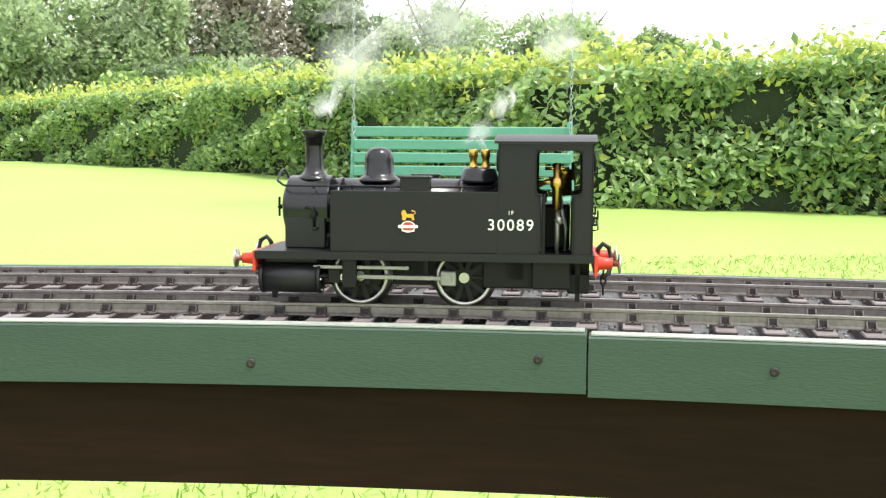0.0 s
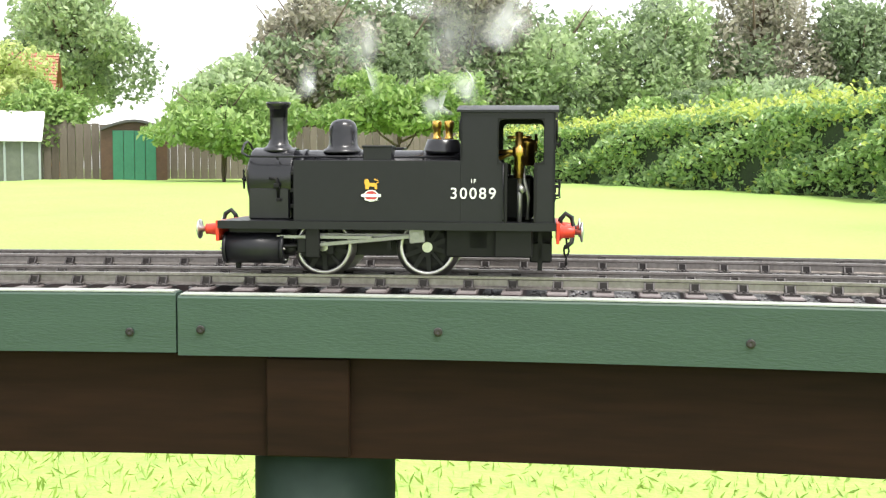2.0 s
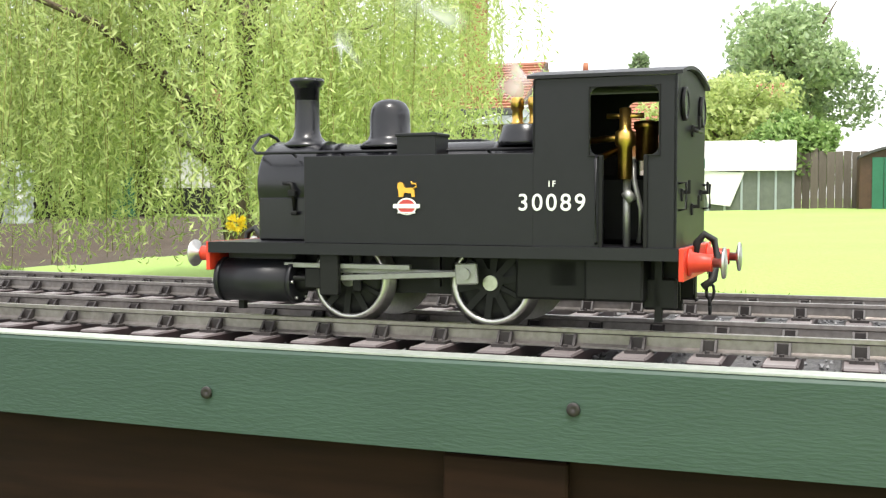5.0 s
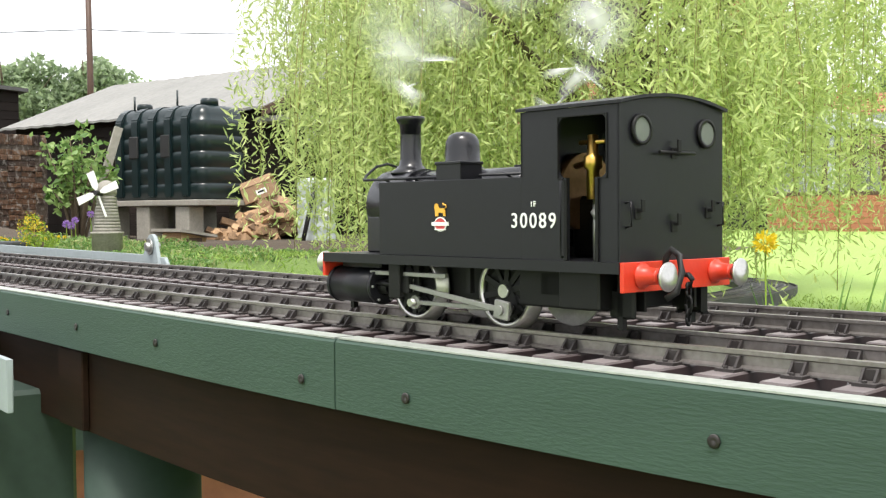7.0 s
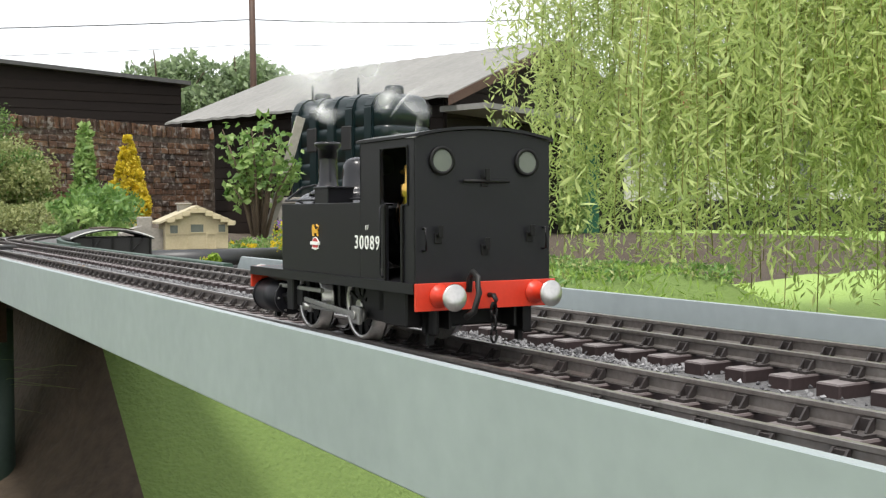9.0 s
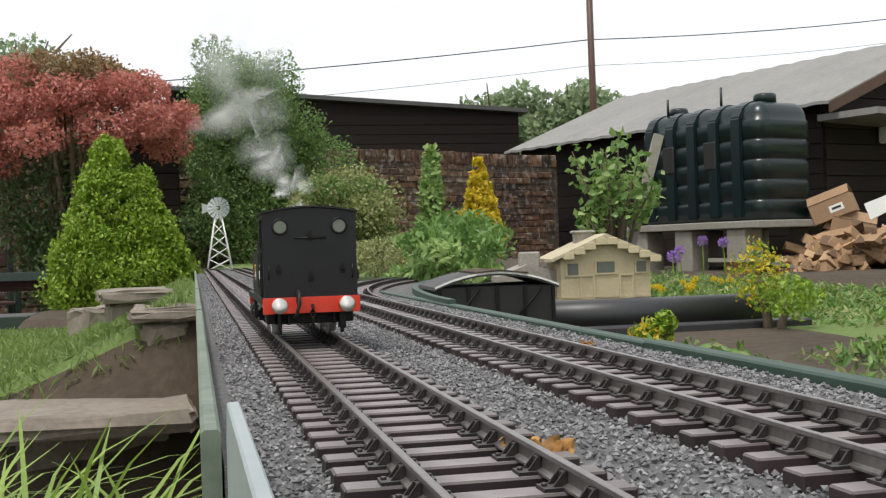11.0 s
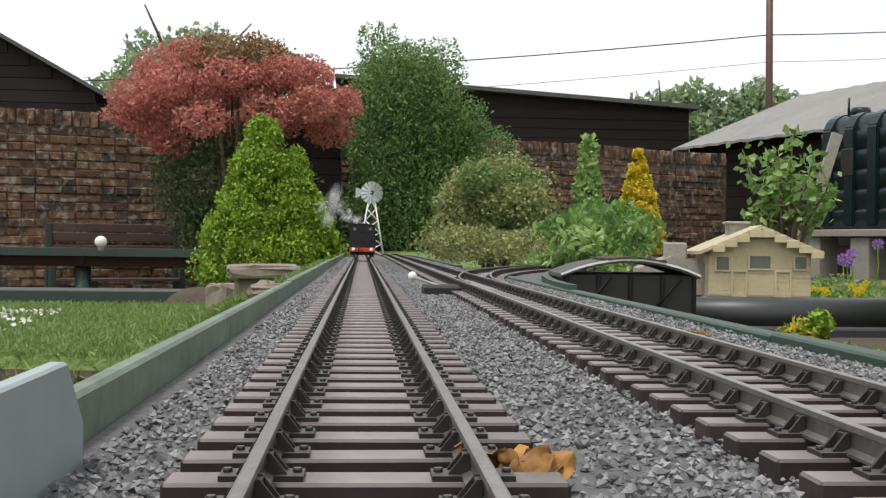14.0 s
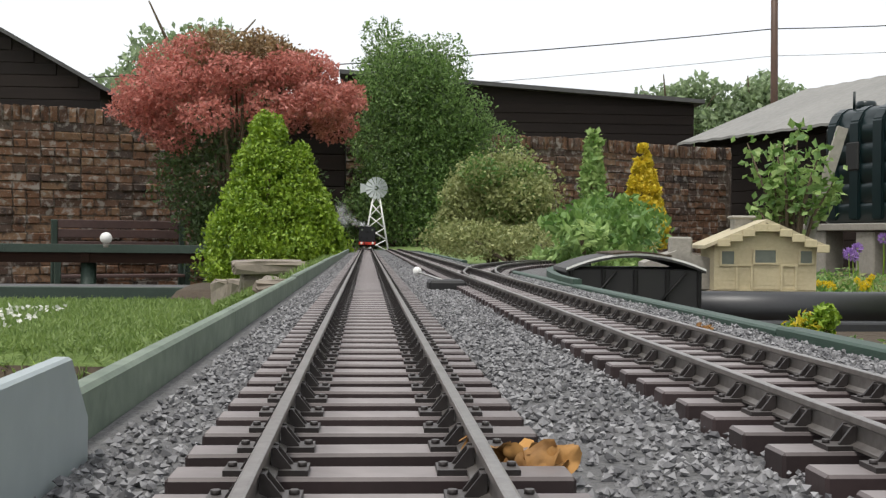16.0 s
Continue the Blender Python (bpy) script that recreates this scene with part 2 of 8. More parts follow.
crimson_paint = surface("crimson_transfer", (0.5, 0.05, 0.05), (0.4, 0.04, 0.04), 200, 0.5, 0, 0)
rubber = surface("black_rubber", (0.012, 0.012, 0.012), (0.008, 0.008, 0.008), 60, 0.6, 0, 0.1)
rail_steel = surface("weathered_rail", (0.34, 0.32, 0.3), (0.17, 0.15, 0.14), 40, 0.34, 0.75, 0.1, 8, depth=0.0003)
sleeper_brown = dusty_sheen("sleeper_brown", (0.042, 0.028, 0.028), (0.3, 0.27, 0.265), 45, 0.5)
chair_black = dusty_sheen("rail_chair_black", (0.03, 0.025, 0.024), (0.13, 0.12, 0.115), 80, 0.5, 0.3, 0.6)
ballast = surface("grey_granite_grit", (0.29, 0.29, 0.295), (0.075, 0.075, 0.08), 30, 0.8, 0, 0.3, 9, island=0.9, spread=0.9, depth=0.001)
ballast_bed = surface("grit_bed", (0.18, 0.18, 0.18), (0.05, 0.05, 0.052), 210, 0.9, 0, 1.0, 3, depth=0.003)
green_board = surface("green_painted_softwood", (0.037, 0.072, 0.052), (0.026, 0.052, 0.038), 14, 0.55, 0, 0.45, 14, stretch=(1, 1, 5), depth=0.0012)
brown_beam = surface("brown_stained_beam", (0.022, 0.0095, 0.005), (0.007, 0.0035, 0.002), 6, 0.7, 0, 0.3, 9, stretch=(0.4, 0.4, 4), depth=0.001, spec=0.12)
worn_edge = surface("worn_glint_paint", (0.42, 0.44, 0.4), (0.2, 0.23, 0.2), 30, 0.6, 0, 0.3, 7, depth=0.0006)
worn_board = surface("worn_green_board", (0.21, 0.255, 0.2), (0.085, 0.115, 0.088), 16, 0.7, 0, 0.5, 7, depth=0.001, spread=0.5)
post_green = surface("dark_green_post", (0.03, 0.055, 0.04), (0.015, 0.03, 0.022), 10, 0.6, 0, 0.3, 8, depth=0.001)
galvanised = surface("grey_painted_metal", (0.36, 0.41, 0.42), (0.28, 0.32, 0.33), 9, 0.48, 0.15, 0.12, 9, depth=0.0006)
felt = surface("grey_felt", (0.11, 0.11, 0.11), (0.05, 0.05, 0.05), 12, 0.9, 0, 0.4, 10)
lawn = surface("mown_grass", (0.34, 0.47, 0.11), (0.2, 0.32, 0.07), 0.55, 0.8, 0, 0.9, 60, spread=0.8, depth=0.02)
grass_blade = leafy("grass_blade", (0.36, 0.48, 0.11), (0.18, 0.3, 0.055))
# grass_blade again, darker: the small lawn's shade is put into its colour
shaded_grass = leafy("shaded_grass", (0.25, 0.34, 0.1), (0.12, 0.19, 0.05))
# mown grass in a darker tone, for the ground near the line
darker_grass = surface("darker_grass", (0.17, 0.25, 0.06), (0.08, 0.13, 0.03), 2.5, 0.85, 0, 0.9, 40, spread=0.8, depth=0.02)
evergreen_leaf = leafy("evergreen_leaf", (0.26, 0.4, 0.12), (0.08, 0.16, 0.04), 0.4)
dark_evergreen_leaf = leafy("dark_evergreen_leaf", (0.12, 0.19, 0.06), (0.03, 0.06, 0.02), 0.3)
soil = surface("bare_soil", (0.085, 0.062, 0.04), (0.035, 0.026, 0.018), 5, 0.95, 0, 0.7, 8, depth=0.02)
bark = surface("bark", (0.17, 0.13, 0.085), (0.06, 0.045, 0.03), 7, 0.9, 0, 0.8, 5, stretch=(3, 3, 0.7), depth=0.02)
hedge_leaf = leafy("laurel_leaf", (0.46, 0.62, 0.26), (0.11, 0.21, 0.08), 0.35, 0.25)
hedge_tip = leafy("young_hedge_leaf", (0.68, 0.72, 0.2), (0.38, 0.5, 0.1), 0.4, 0.4)
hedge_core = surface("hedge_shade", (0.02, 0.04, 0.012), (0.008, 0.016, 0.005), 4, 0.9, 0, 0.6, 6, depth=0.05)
tree_leaf = leafy("broadleaf", (0.56, 0.68, 0.38), (0.27, 0.37, 0.2), 0.5)
dark_leaf = leafy("shaded_broadleaf", (0.38, 0.48, 0.27), (0.14, 0.2, 0.11), 0.45)
apple_leaf = leafy("apple_leaf", (0.42, 0.56, 0.2), (0.14, 0.26, 0.07), 0.4)
pine_leaf = leafy("pine_needles", (0.5, 0.47, 0.37), (0.2, 0.2, 0.155), 0.45)
willow_leaf = leafy("willow_leaf", (0.66, 0.72, 0.31), (0.33, 0.43, 0.15), 0.5)
red_leaf = leafy("red_young_leaf", (0.72, 0.29, 0.24), (0.3, 0.1, 0.075), 0.4)
russet_leaf = leafy("russet_leaf", (0.36, 0.24, 0.12), (0.14, 0.09, 0.045), 0.3)
conifer_leaf = leafy("lime_conifer", (0.33, 0.46, 0.04), (0.1, 0.2, 0.015), 0.3)
gold_leaf = leafy("golden_conifer", (0.8, 0.62, 0.04), (0.5, 0.4, 0.03), 0.4)
olive_leaf = leafy("variegated_leaf", (0.42, 0.44, 0.19), (0.15, 0.19, 0.06), 0.35)
bush_leaf = leafy("fresh_shrub_leaf", (0.24, 0.38, 0.1), (0.06, 0.15, 0.03), 0.35)
brick_red = old_masonry("old_red_brick", ((0.032, 0.024, 0.02), (0.075, 0.045, 0.03), (0.14, 0.07, 0.036), (0.165, 0.1, 0.055)), "object")
brick_house = surface("orange_brick", (0.42, 0.17, 0.09), (0.26, 0.1, 0.06), 7, 0.85, 0, 0.3, 6, island=0.6, depth=0.003)
mortar = old_masonry("old_lime_mortar", ((0.03, 0.024, 0.02), (0.075, 0.058, 0.045), (0.11, 0.085, 0.062)), "object")
stone = surface("weathered_stone", (0.3, 0.26, 0.21), (0.13, 0.11, 0.09), 8, 0.9, 0, 0.6, 7, depth=0.006)
concrete = surface("concrete", (0.34, 0.32, 0.28), (0.2, 0.19, 0.165), 5, 0.9, 0, 0.4, 9, depth=0.003)
shed_board = surface("dark_creosoted_board", (0.022, 0.015, 0.012), (0.009, 0.0065, 0.0055), 6, 0.75, 0, 0.35, 8, stretch=(0.5, 0.5, 4), obrand=0.4, depth=0.003, spec=0.25)
roof_sheet = surface("grey_fibre_cement", (0.27, 0.265, 0.25), (0.17, 0.17, 0.16), 1.4, 0.85, 0, 0.2, 12, depth=0.004)
tank_green = surface("dark_green_plastic", (0.006, 0.017, 0.019), (0.004, 0.011, 0.012), 4, 0.3, 0, 0.06, 20, depth=0.002)
cardboard = surface("cardboard", (0.34, 0.22, 0.13), (0.25, 0.155, 0.09), 5, 0.85, 0, 0.1, 8)
log_wood = surface("split_firewood", (0.42, 0.27, 0.15), (0.13, 0.08, 0.045), 14, 0.85, 0, 0.5, 6, obrand=0.8, depth=0.003)
pale_plastic = surface("pale_water_butt_plastic", (0.5, 0.54, 0.53), (0.38, 0.42, 0.41), 3, 0.5, 0, 0.05, 12)
cream_wood = surface("cream_model_timber", (0.56, 0.49, 0.32), (0.42, 0.36, 0.22), 18, 0.7, 0, 0.2, 8, depth=0.0006)
cream_roof = surface("lichened_model_roof", (0.55, 0.48, 0.33), (0.3, 0.27, 0.18), 22, 0.85, 0, 0.5, 6, depth=0.001)
dull_glass = surface("dusty_window", (0.16, 0.18, 0.15), (0.09, 0.1, 0.09), 10, 0.25, 0, 0)
pipe_black = surface("black_pipe", (0.03, 0.032, 0.035), (0.02, 0.021, 0.023), 20, 0.42, 0, 0.05)
white_board = surface("white_painted_board", (0.78, 0.78, 0.76), (0.66, 0.66, 0.63), 4, 0.6, 0, 0.05)
render_white = surface("white_render", (0.72, 0.71, 0.68), (0.6, 0.59, 0.56), 3, 0.85, 0, 0.2, 14)
tile_red = surface("clay_roof_tile", (0.46, 0.2, 0.12), (0.28, 0.115, 0.07), 2.2, 0.8, 0, 0.2, 12, island=0.5, depth=0.01)
timber_brown = surface("brown_joinery", (0.1, 0.05, 0.03), (0.05, 0.026, 0.016), 6, 0.5, 0, 0.2)
fence_grey = surface("weathered_fence_board", (0.16, 0.135, 0.11), (0.085, 0.07, 0.055), 4, 0.85, 0, 0.3, 8, stretch=(3, 3, 0.5), obrand=0.5, depth=0.003)
bench_green = surface("bench_green_paint", (0.1, 0.3, 0.22), (0.07, 0.22, 0.16), 6, 0.5, 0, 0.15, 9)
door_green = surface("shed_door_green", (0.03, 0.17, 0.1), (0.02, 0.12, 0.07), 5, 0.5, 0, 0.1)
slat_brown = surface("bench_slat_brown", (0.1, 0.06, 0.052), (0.055, 0.032, 0.03), 5, 0.6, 0, 0.2)
dead_leaf = surface("dry_leaf", (0.42, 0.22, 0.06), (0.2, 0.1, 0.03), 60, 0.8, 0, 0.3, 5, island=0.6)
grey_cement = surface("model_mill_cement", (0.36, 0.34, 0.3), (0.18, 0.17, 0.145), 25, 0.9, 0, 0.5, 5, depth=0.002)
terracotta = surface("terracotta", (0.4, 0.16, 0.09), (0.27, 0.1, 0.06), 9, 0.85, 0, 0.2)
yellow_petal = leafy("yellow_petal", (0.8, 0.62, 0.03), (0.6, 0.45, 0.02), 0.3)
purple_petal = leafy("purple_petal", (0.42, 0.25, 0.62), (0.25, 0.13, 0.42), 0.3)
white_petal = leafy("white_petal", (0.8, 0.8, 0.75), (0.6, 0.6, 0.55), 0.3)


def glass_mat():
    m, n, l, b = nodes_of("window_glass")
    b.inputs["Base Color"].default_value = (0.75, 0.8, 0.8, 1)
    b.inputs["Roughness"].default_value = 0.04
    b.inputs["Transmission Weight"].default_value = 0.85
    b.inputs["IOR"].default_value = 1.45
    return m


def steam_mat(name, thick):
    """Thin white steam: soft patches of white scattering, clear elsewhere."""
    m, n, l, b = nodes_of(name)
    n.remove(b)
    df, tl, tp = n.new("ShaderNodeBsdfDiffuse"), n.new("ShaderNodeBsdfTranslucent"), n.new("ShaderNodeBsdfTransparent")
    for q in (df, tl):
        q.inputs["Color"].default_value = (0.95, 0.96, 0.97, 1)
    half, mix = n.new("ShaderNodeMixShader"), n.new("ShaderNodeMixShader")
    tc, ns = n.new("ShaderNodeTexCoord"), n.new("ShaderNodeTexNoise")
    ns.inputs["Scale"].default_value, ns.inputs["Detail"].default_value = 26, 4
    l.new(tc.outputs["Object"], ns.inputs["Vector"])
    mr = n.new("ShaderNodeMapRange")
    mr.inputs["From Min"].default_value, mr.inputs["From Max"].default_value = 0.32, 0.7
    mr.inputs["To Min"].default_value, mr.inputs["To Max"].default_value = 0.1 * thick, thick
    l.new(ns.outputs["Fac"], mr.inputs["Value"])
    l.new(df.outputs[0], half.inputs[1])
    l.new(tl.outputs[0], half.inputs[2])
    gr, mp = n.new("ShaderNodeTexGradient"), n.new("ShaderNodeMapping")
    gr.gradient_type = "SPHERICAL"
    mp.inputs["Location"].default_value, mp.inputs["Scale"].default_value = (-1.1, -1.1, 0), (2.2, 2.2, 0)
    l.new(tc.outputs["UV"], mp.inputs["Vector"])
    l.new(mp.outputs[0], gr.inputs["Vector"])
    soft = n.new("ShaderNodeMath")
    soft.operation = "MULTIPLY"
    l.new(mr.outputs["Result"], soft.inputs[0])
    l.new(gr.outputs["Fac"], soft.inputs[1])
    l.new(soft.outputs[0], mix.inputs[0])
    l.new(tp.outputs[0], mix.inputs[1])
    l.new(half.outputs[0], mix.inputs[2])
    l.new(mix.outputs[0], n["Material Output"].inputs["Surface"])
    return m


glass = glass_mat()
steam = steam_mat("steam", 0.75)
thin_steam = steam_mat("thin_steam", 0.5)


# ---- the line of the track ----
def smooth_line(knots, n=40):
    k = [Vector(p) for p in knots]
    k = [2 * k[0] - k[1]] + k + [2 * k[-1] - k[-2]]
    out = []
    for i in range(1, len(k) - 2):
        a, b, c, d = k[i - 1], k[i], k[i + 1], k[i + 2]
        for j in range(n):
            u = j / n
            out.append(0.5 * (2 * b + (c - a) * u + (2 * a - 5 * b + 4 * c - d) * u * u + (3 * b - a - 3 * c + d) * u ** 3))
    out.append(k[-2])
    return out


class Line:
    """A plan line with its running length, and lines beside it."""
    def __init__(self, pts):
        self.p = np.array([[q[0], q[1]] for q in pts], float)
        self.s = np.concatenate([[0], np.cumsum(np.hypot(*np.diff(self.p, axis=0).T))])
        self.length = self.s[-1]

    def at(self, s, off=0.0):
        """Place and heading (degrees, 0 along +y) at length s, off metres to the right."""
        x, y = np.interp(s, self.s, self.p[:, 0]), np.interp(s, self.s, self.p[:, 1])
        e = 0.05
        x1, y1 = np.interp(s + e, self.s, self.p[:, 0]), np.interp(s + e, self.s, self.p[:, 1])
        x0, y0 = np.interp(s - e, self.s, self.p[:, 0]), np.interp(s - e, self.s, self.p[:, 1])
        dx, dy = x1 - x0, y1 - y0
        n = math.hypot(dx, dy)
        return x + off * dy / n, y - off * dx / n, math.degrees(math.atan2(-dx, dy))

    def near(self, x, y):
        """The length at which the line passes nearest to a place."""
        f = np.linspace(0, self.length, int(self.length / 0.001))
        return float(f[np.argmin((np.interp(f, self.s, self.p[:, 0]) - x) ** 2 + (np.interp(f, self.s, self.p[:, 1]) - y) ** 2)])


def guided_line(rows, n=24):
    """A plan line through places with their headings (degrees, 0 along +y)."""
    out = []
    for (xa, ya, ha), (xb, yb, hb) in zip(rows, rows[1:]):
        l = math.hypot(xb - xa, yb - ya)
        ta = Vector((-math.sin(radians(ha)), math.cos(radians(ha)))) * l
        tb = Vector((-math.sin(radians(hb)), math.cos(radians(hb)))) * l
        p, q = Vector((xa, ya)), Vector((xb, yb))
        for j in range(n):
            u = j / n
            out.append((2 * u ** 3 - 3 * u * u + 1) * p + (u ** 3 - 2 * u * u + u) * ta + (-2 * u ** 3 + 3 * u * u) * q + (u ** 3 - u * u) * tb)
    out.append(Vector(rows[-1][:2]))
    return out


main = Line(guided_line(TRACK_KNOTS))
S0 = main.near(0.0, -1.05)          # the hinge of the lifting bridge
SY = main.near(0.0, 0.0)
SPACING = 0.150


def sweep(bm, line, section, s0, s1, step=0.05, off=0.0, mi=0):
    """Carries a cross-section (right, up) along a line."""
    n = max(2, int((s1 - s0) / step) + 1)
    rings = []
    for i in range(n):
        s = s0 + (s1 - s0) * i / (n - 1)
        ring = []
        for u, v in section:
            x, y, _ = line.at(s, off + u)
            ring.append(bm.verts.new((x, y, RT + v)))
        rings.append(ring)
    k = len(section)
    for i in range(n - 1):
        for j in range(k):
            bm.faces.new((rings[i][j], rings[i][(j + 1) % k], rings[i + 1][(j + 1) % k], rings[i + 1][j])).material_index = mi
    bm.faces.new(rings[0][::-1])
    bm.faces.new(rings[-1])
    bmesh.ops.recalc_face_normals(bm, faces=bm.faces[:])
    return bm


RAIL = [(-0.0028, -0.008), (0.0028, -0.008), (0.0028, -0.0072), (0.0007, -0.0062), (0.0007, -0.0024), (0.0015, -0.0018), (0.0015, -0.0002), (0.001, 0), (-0.001, 0), (-0.0015, -0.0002), (-0.0015, -0.0018), (-0.0007, -0.0024), (-0.0007, -0.0062), (-0.0028, -0.0072)]


def sleeper_mesh():
    bm = bmesh.new()
    box(bm, (-0.0068, -0.046, -0.0195), (0.0068, 0.046, -0.0085), 0.0008)
    for side in (-1, 1):
        c = side * 0.024
        box(bm, (-0.005, c - 0.0095, -0.0086), (0.0042, c + 0.0095, -0.0072), 0, mi=1)
        for d in (-1, 1):
            poly = [(c + d * 0.0011, -0.0075), (c + d * 0.0058, -0.0075), (c + d * 0.0056, -0.0068), (c + d * 0.0021, -0.0024), (c + d * 0.0011, -0.0024)]
            for w in (-0.0032, 0.0022):
                prism(bm, poly, w, w + 0.001, "x", mi=1)
            box(bm, (-0.0022, min(c + d * 0.0011, c + d * 0.0024), -0.0072), (0.0022, max(c + d * 0.0011, c + d * 0.0024), -0.0028), 0, mi=1)
            cyl(bm, (0, c + d * 0.0079, -0.0075), (0, c + d * 0.0079, -0.0062), 0.0011, seg=6, mi=1)
    me = mesh_of(bm, "sleeper")
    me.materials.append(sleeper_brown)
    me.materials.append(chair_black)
    return me


SLEEPER = sleeper_mesh()
PITCH = 0.0285


def lay_track(line, s0, s1, off, label, near):
    """Two rails and their sleepers on a line; the sleepers outside near go into one mesh."""
    t = thing("railway_track", label, "track", group="model railway tracks")
    for side in (-1, 1):
        bm = bmesh.new()
        sweep(bm, line, RAIL, s0, s1, 0.04, off + side * 0.024)
        part("rail", bm, rail_steel, t)
    n = int((s1 - s0) / PITCH)
    co, fa, mi, base = [], [], [], 0
    sv = np.array([v.co[:] for v in SLEEPER.vertices])
    sf = [tuple(p.vertices) for p in SLEEPER.polygons]
    sm = [p.material_index for p in SLEEPER.polygons]
    singles = 0
    rnd = random.Random(5)
    for i in range(n):
        s = s0 + (i + 0.5) * PITCH
        x, y, h = line.at(s, off)
        m = pose(x, y, RT, 0, 0, h + 90 + rnd.uniform(-1.2, 1.2)) @ pose(0, 0, 0, 0, 0, 0)
        if near[0] < s < near[1] and singles < 300:
            singles += 1
            ob = new("sleeper", SLEEPER)
            ob.parent = t
            ob.matrix_basis = m
        else:
            w = sv @ np.array(m.to_3x3()).T + np.array(m.translation)
            co.append(w)
            fa += [tuple(base + k for k in f) for f in sf]
            mi += sm
            base += len(sv)
    if co:
        me = bpy.data.meshes.new("sleepers")
        me.from_pydata(np.concatenate(co).tolist(), [], fa)
        me.polygons.foreach_set("material_index", mi)
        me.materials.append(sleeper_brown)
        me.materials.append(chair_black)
        ob = new("sleepers", me)
        ob.parent = t
        tagged(ob, kind="stuff")
    return t


# ---- the locomotive ----
def tube_y(bm, x, z, r, y0, y1, seg=24, mi=0):
    return cyl(bm, (x, y0, z), (x, y1, z), r, seg=seg, mi=mi)


WR, THROW, WB = 0.0181, 0.0098, 0.0334
PIN_Y, ROD_Y = 0.0335, 0.0345


def wheel(parent, x, side):
    bm = bmesh.new()
    y = side * 0.0245
    s = side
    lathe(bm, [(0.0205, 0.0), (0.0205, 0.0012), (0.0181, 0.0024), (0.0179, 0.0066), (0.0158, 0.0066), (0.0155, 0.005), (0.0155, 0.0012), (0.016, 0.0)], 40, Matrix.Rotation(radians(-90 * s), 4, "X") @ Matrix.Translation((0, 0, -0.0033)))
    ob = part("tyre", bm, steel, None, "bright steel tyre")
    core = bmesh.new()
    rm = Matrix.Rotation(radians(-90 * s), 4, "X")
    lathe(core, [(0.0158, -0.0018), (0.0158, 0.0004), (0.012, 0.0014), (0.004, 0.0016), (0.004, 0.003), (0.0, 0.003)], 28, rm)
    for k in range(10):
        a = 2 * math.pi * k / 10
        m = rm @ Matrix.Rotation(a, 4, "Z")
        box(core, (0.003, -0.0012, 0.0006), (0.0158, 0.0012, 0.0026), 0.0003, m)
    box(core, (-0.004, -0.004, 0.001), (THROW + 0.003, 0.004, 0.0032), 0.001, Matrix.Rotation(radians(-90), 4, "X") if s > 0 else Matrix.Rotation(radians(-90), 4, "X") @ Matrix.Translation((0, 0, -0.0042)))
    hub = bmesh.new()
    cyl(hub, (0, s * 0.002, 0), (0, s * 0.0045, 0), 0.0033, seg=18)
    w = thing("wheel", "", "")
    w.parent = parent
    w.matrix_basis = pose(x, y, WR)
    for k in list(w.keys()):
        del w[k]
    ob.parent = w
    part("wheel_centre", core, frame_black, w)
    part("axle_end", hub, steel, w)
    pin = bmesh.new()
    cyl(pin, (THROW, s * 0.002, 0), (THROW, s * 0.0115, 0), 0.0021, seg=14)
    part("crank_pin", pin, steel, w)
    return w


def rod_mesh(length, h=0.0026, w=0.0016, big=0.0042, small=0.003, block=True):
    bm = bmesh.new()
    n = 10
    box(bm, (0, -w / 2, -h / 2), (length, w / 2, h / 2), 0.0003)
    if block:
        box(bm, (-0.0052, -w * 0.8, -0.0046), (0.0046, w * 0.8, 0.0046), 0.0006)
    else:
        cyl(bm, (0, -w * 0.8, 0), (0, w * 0.8, 0), big, seg=18)
    cyl(bm, (length, -w * 0.8, 0), (length, w * 0.8, 0), small, seg=18)
    cyl(bm, (0, w * 0.7, 0), (0, w * 1.6, 0), 0.0025, seg=16)
    return bm


def arc_roof(bm, x0, x1, half, z_edge, rise, thick=0.0012, n=14):
    lo, hi = [], []
    for i in range(n + 1):
        u = -1 + 2 * i / n
        z = z_edge + rise * (1 - u * u)
        lo.append((u * half, z))
        hi.append((u * half, z + thick))
    prism(bm, lo + hi[::-1], x0, x1, "x")
    return bm


def plate_with_hole(bm, outer, hole, y0, y1):
    """An upright plate in xz with one window through it."""
    (ax, az, bx, bz), (hx, hz, kx, kz) = outer, hole
    def ring(y):
        o = [bm.verts.new((x, y, z)) for x, z in ((ax, az), (bx, az), (bx, bz), (ax, bz))]
        h = [bm.verts.new((x, y, z)) for x, z in ((hx, hz), (kx, hz), (kx, kz), (hx, kz))]
        return o, h
    (o0, h0), (o1, h1) = ring(y0), ring(y1)
    fs = []
    for i in range(4):
        j = (i + 1) % 4
        for q in ((o0[i], o0[j], h0[j], h0[i]), (o1[j], o1[i], h1[i], h1[j]), (o0[j], o0[i], o1[i], o1[j]), (h0[i], h0[j], h1[j], h1[i])):
            fs.append(bm.faces.new(q))
    bmesh.ops.recalc_face_normals(bm, faces=fs)
    return bm


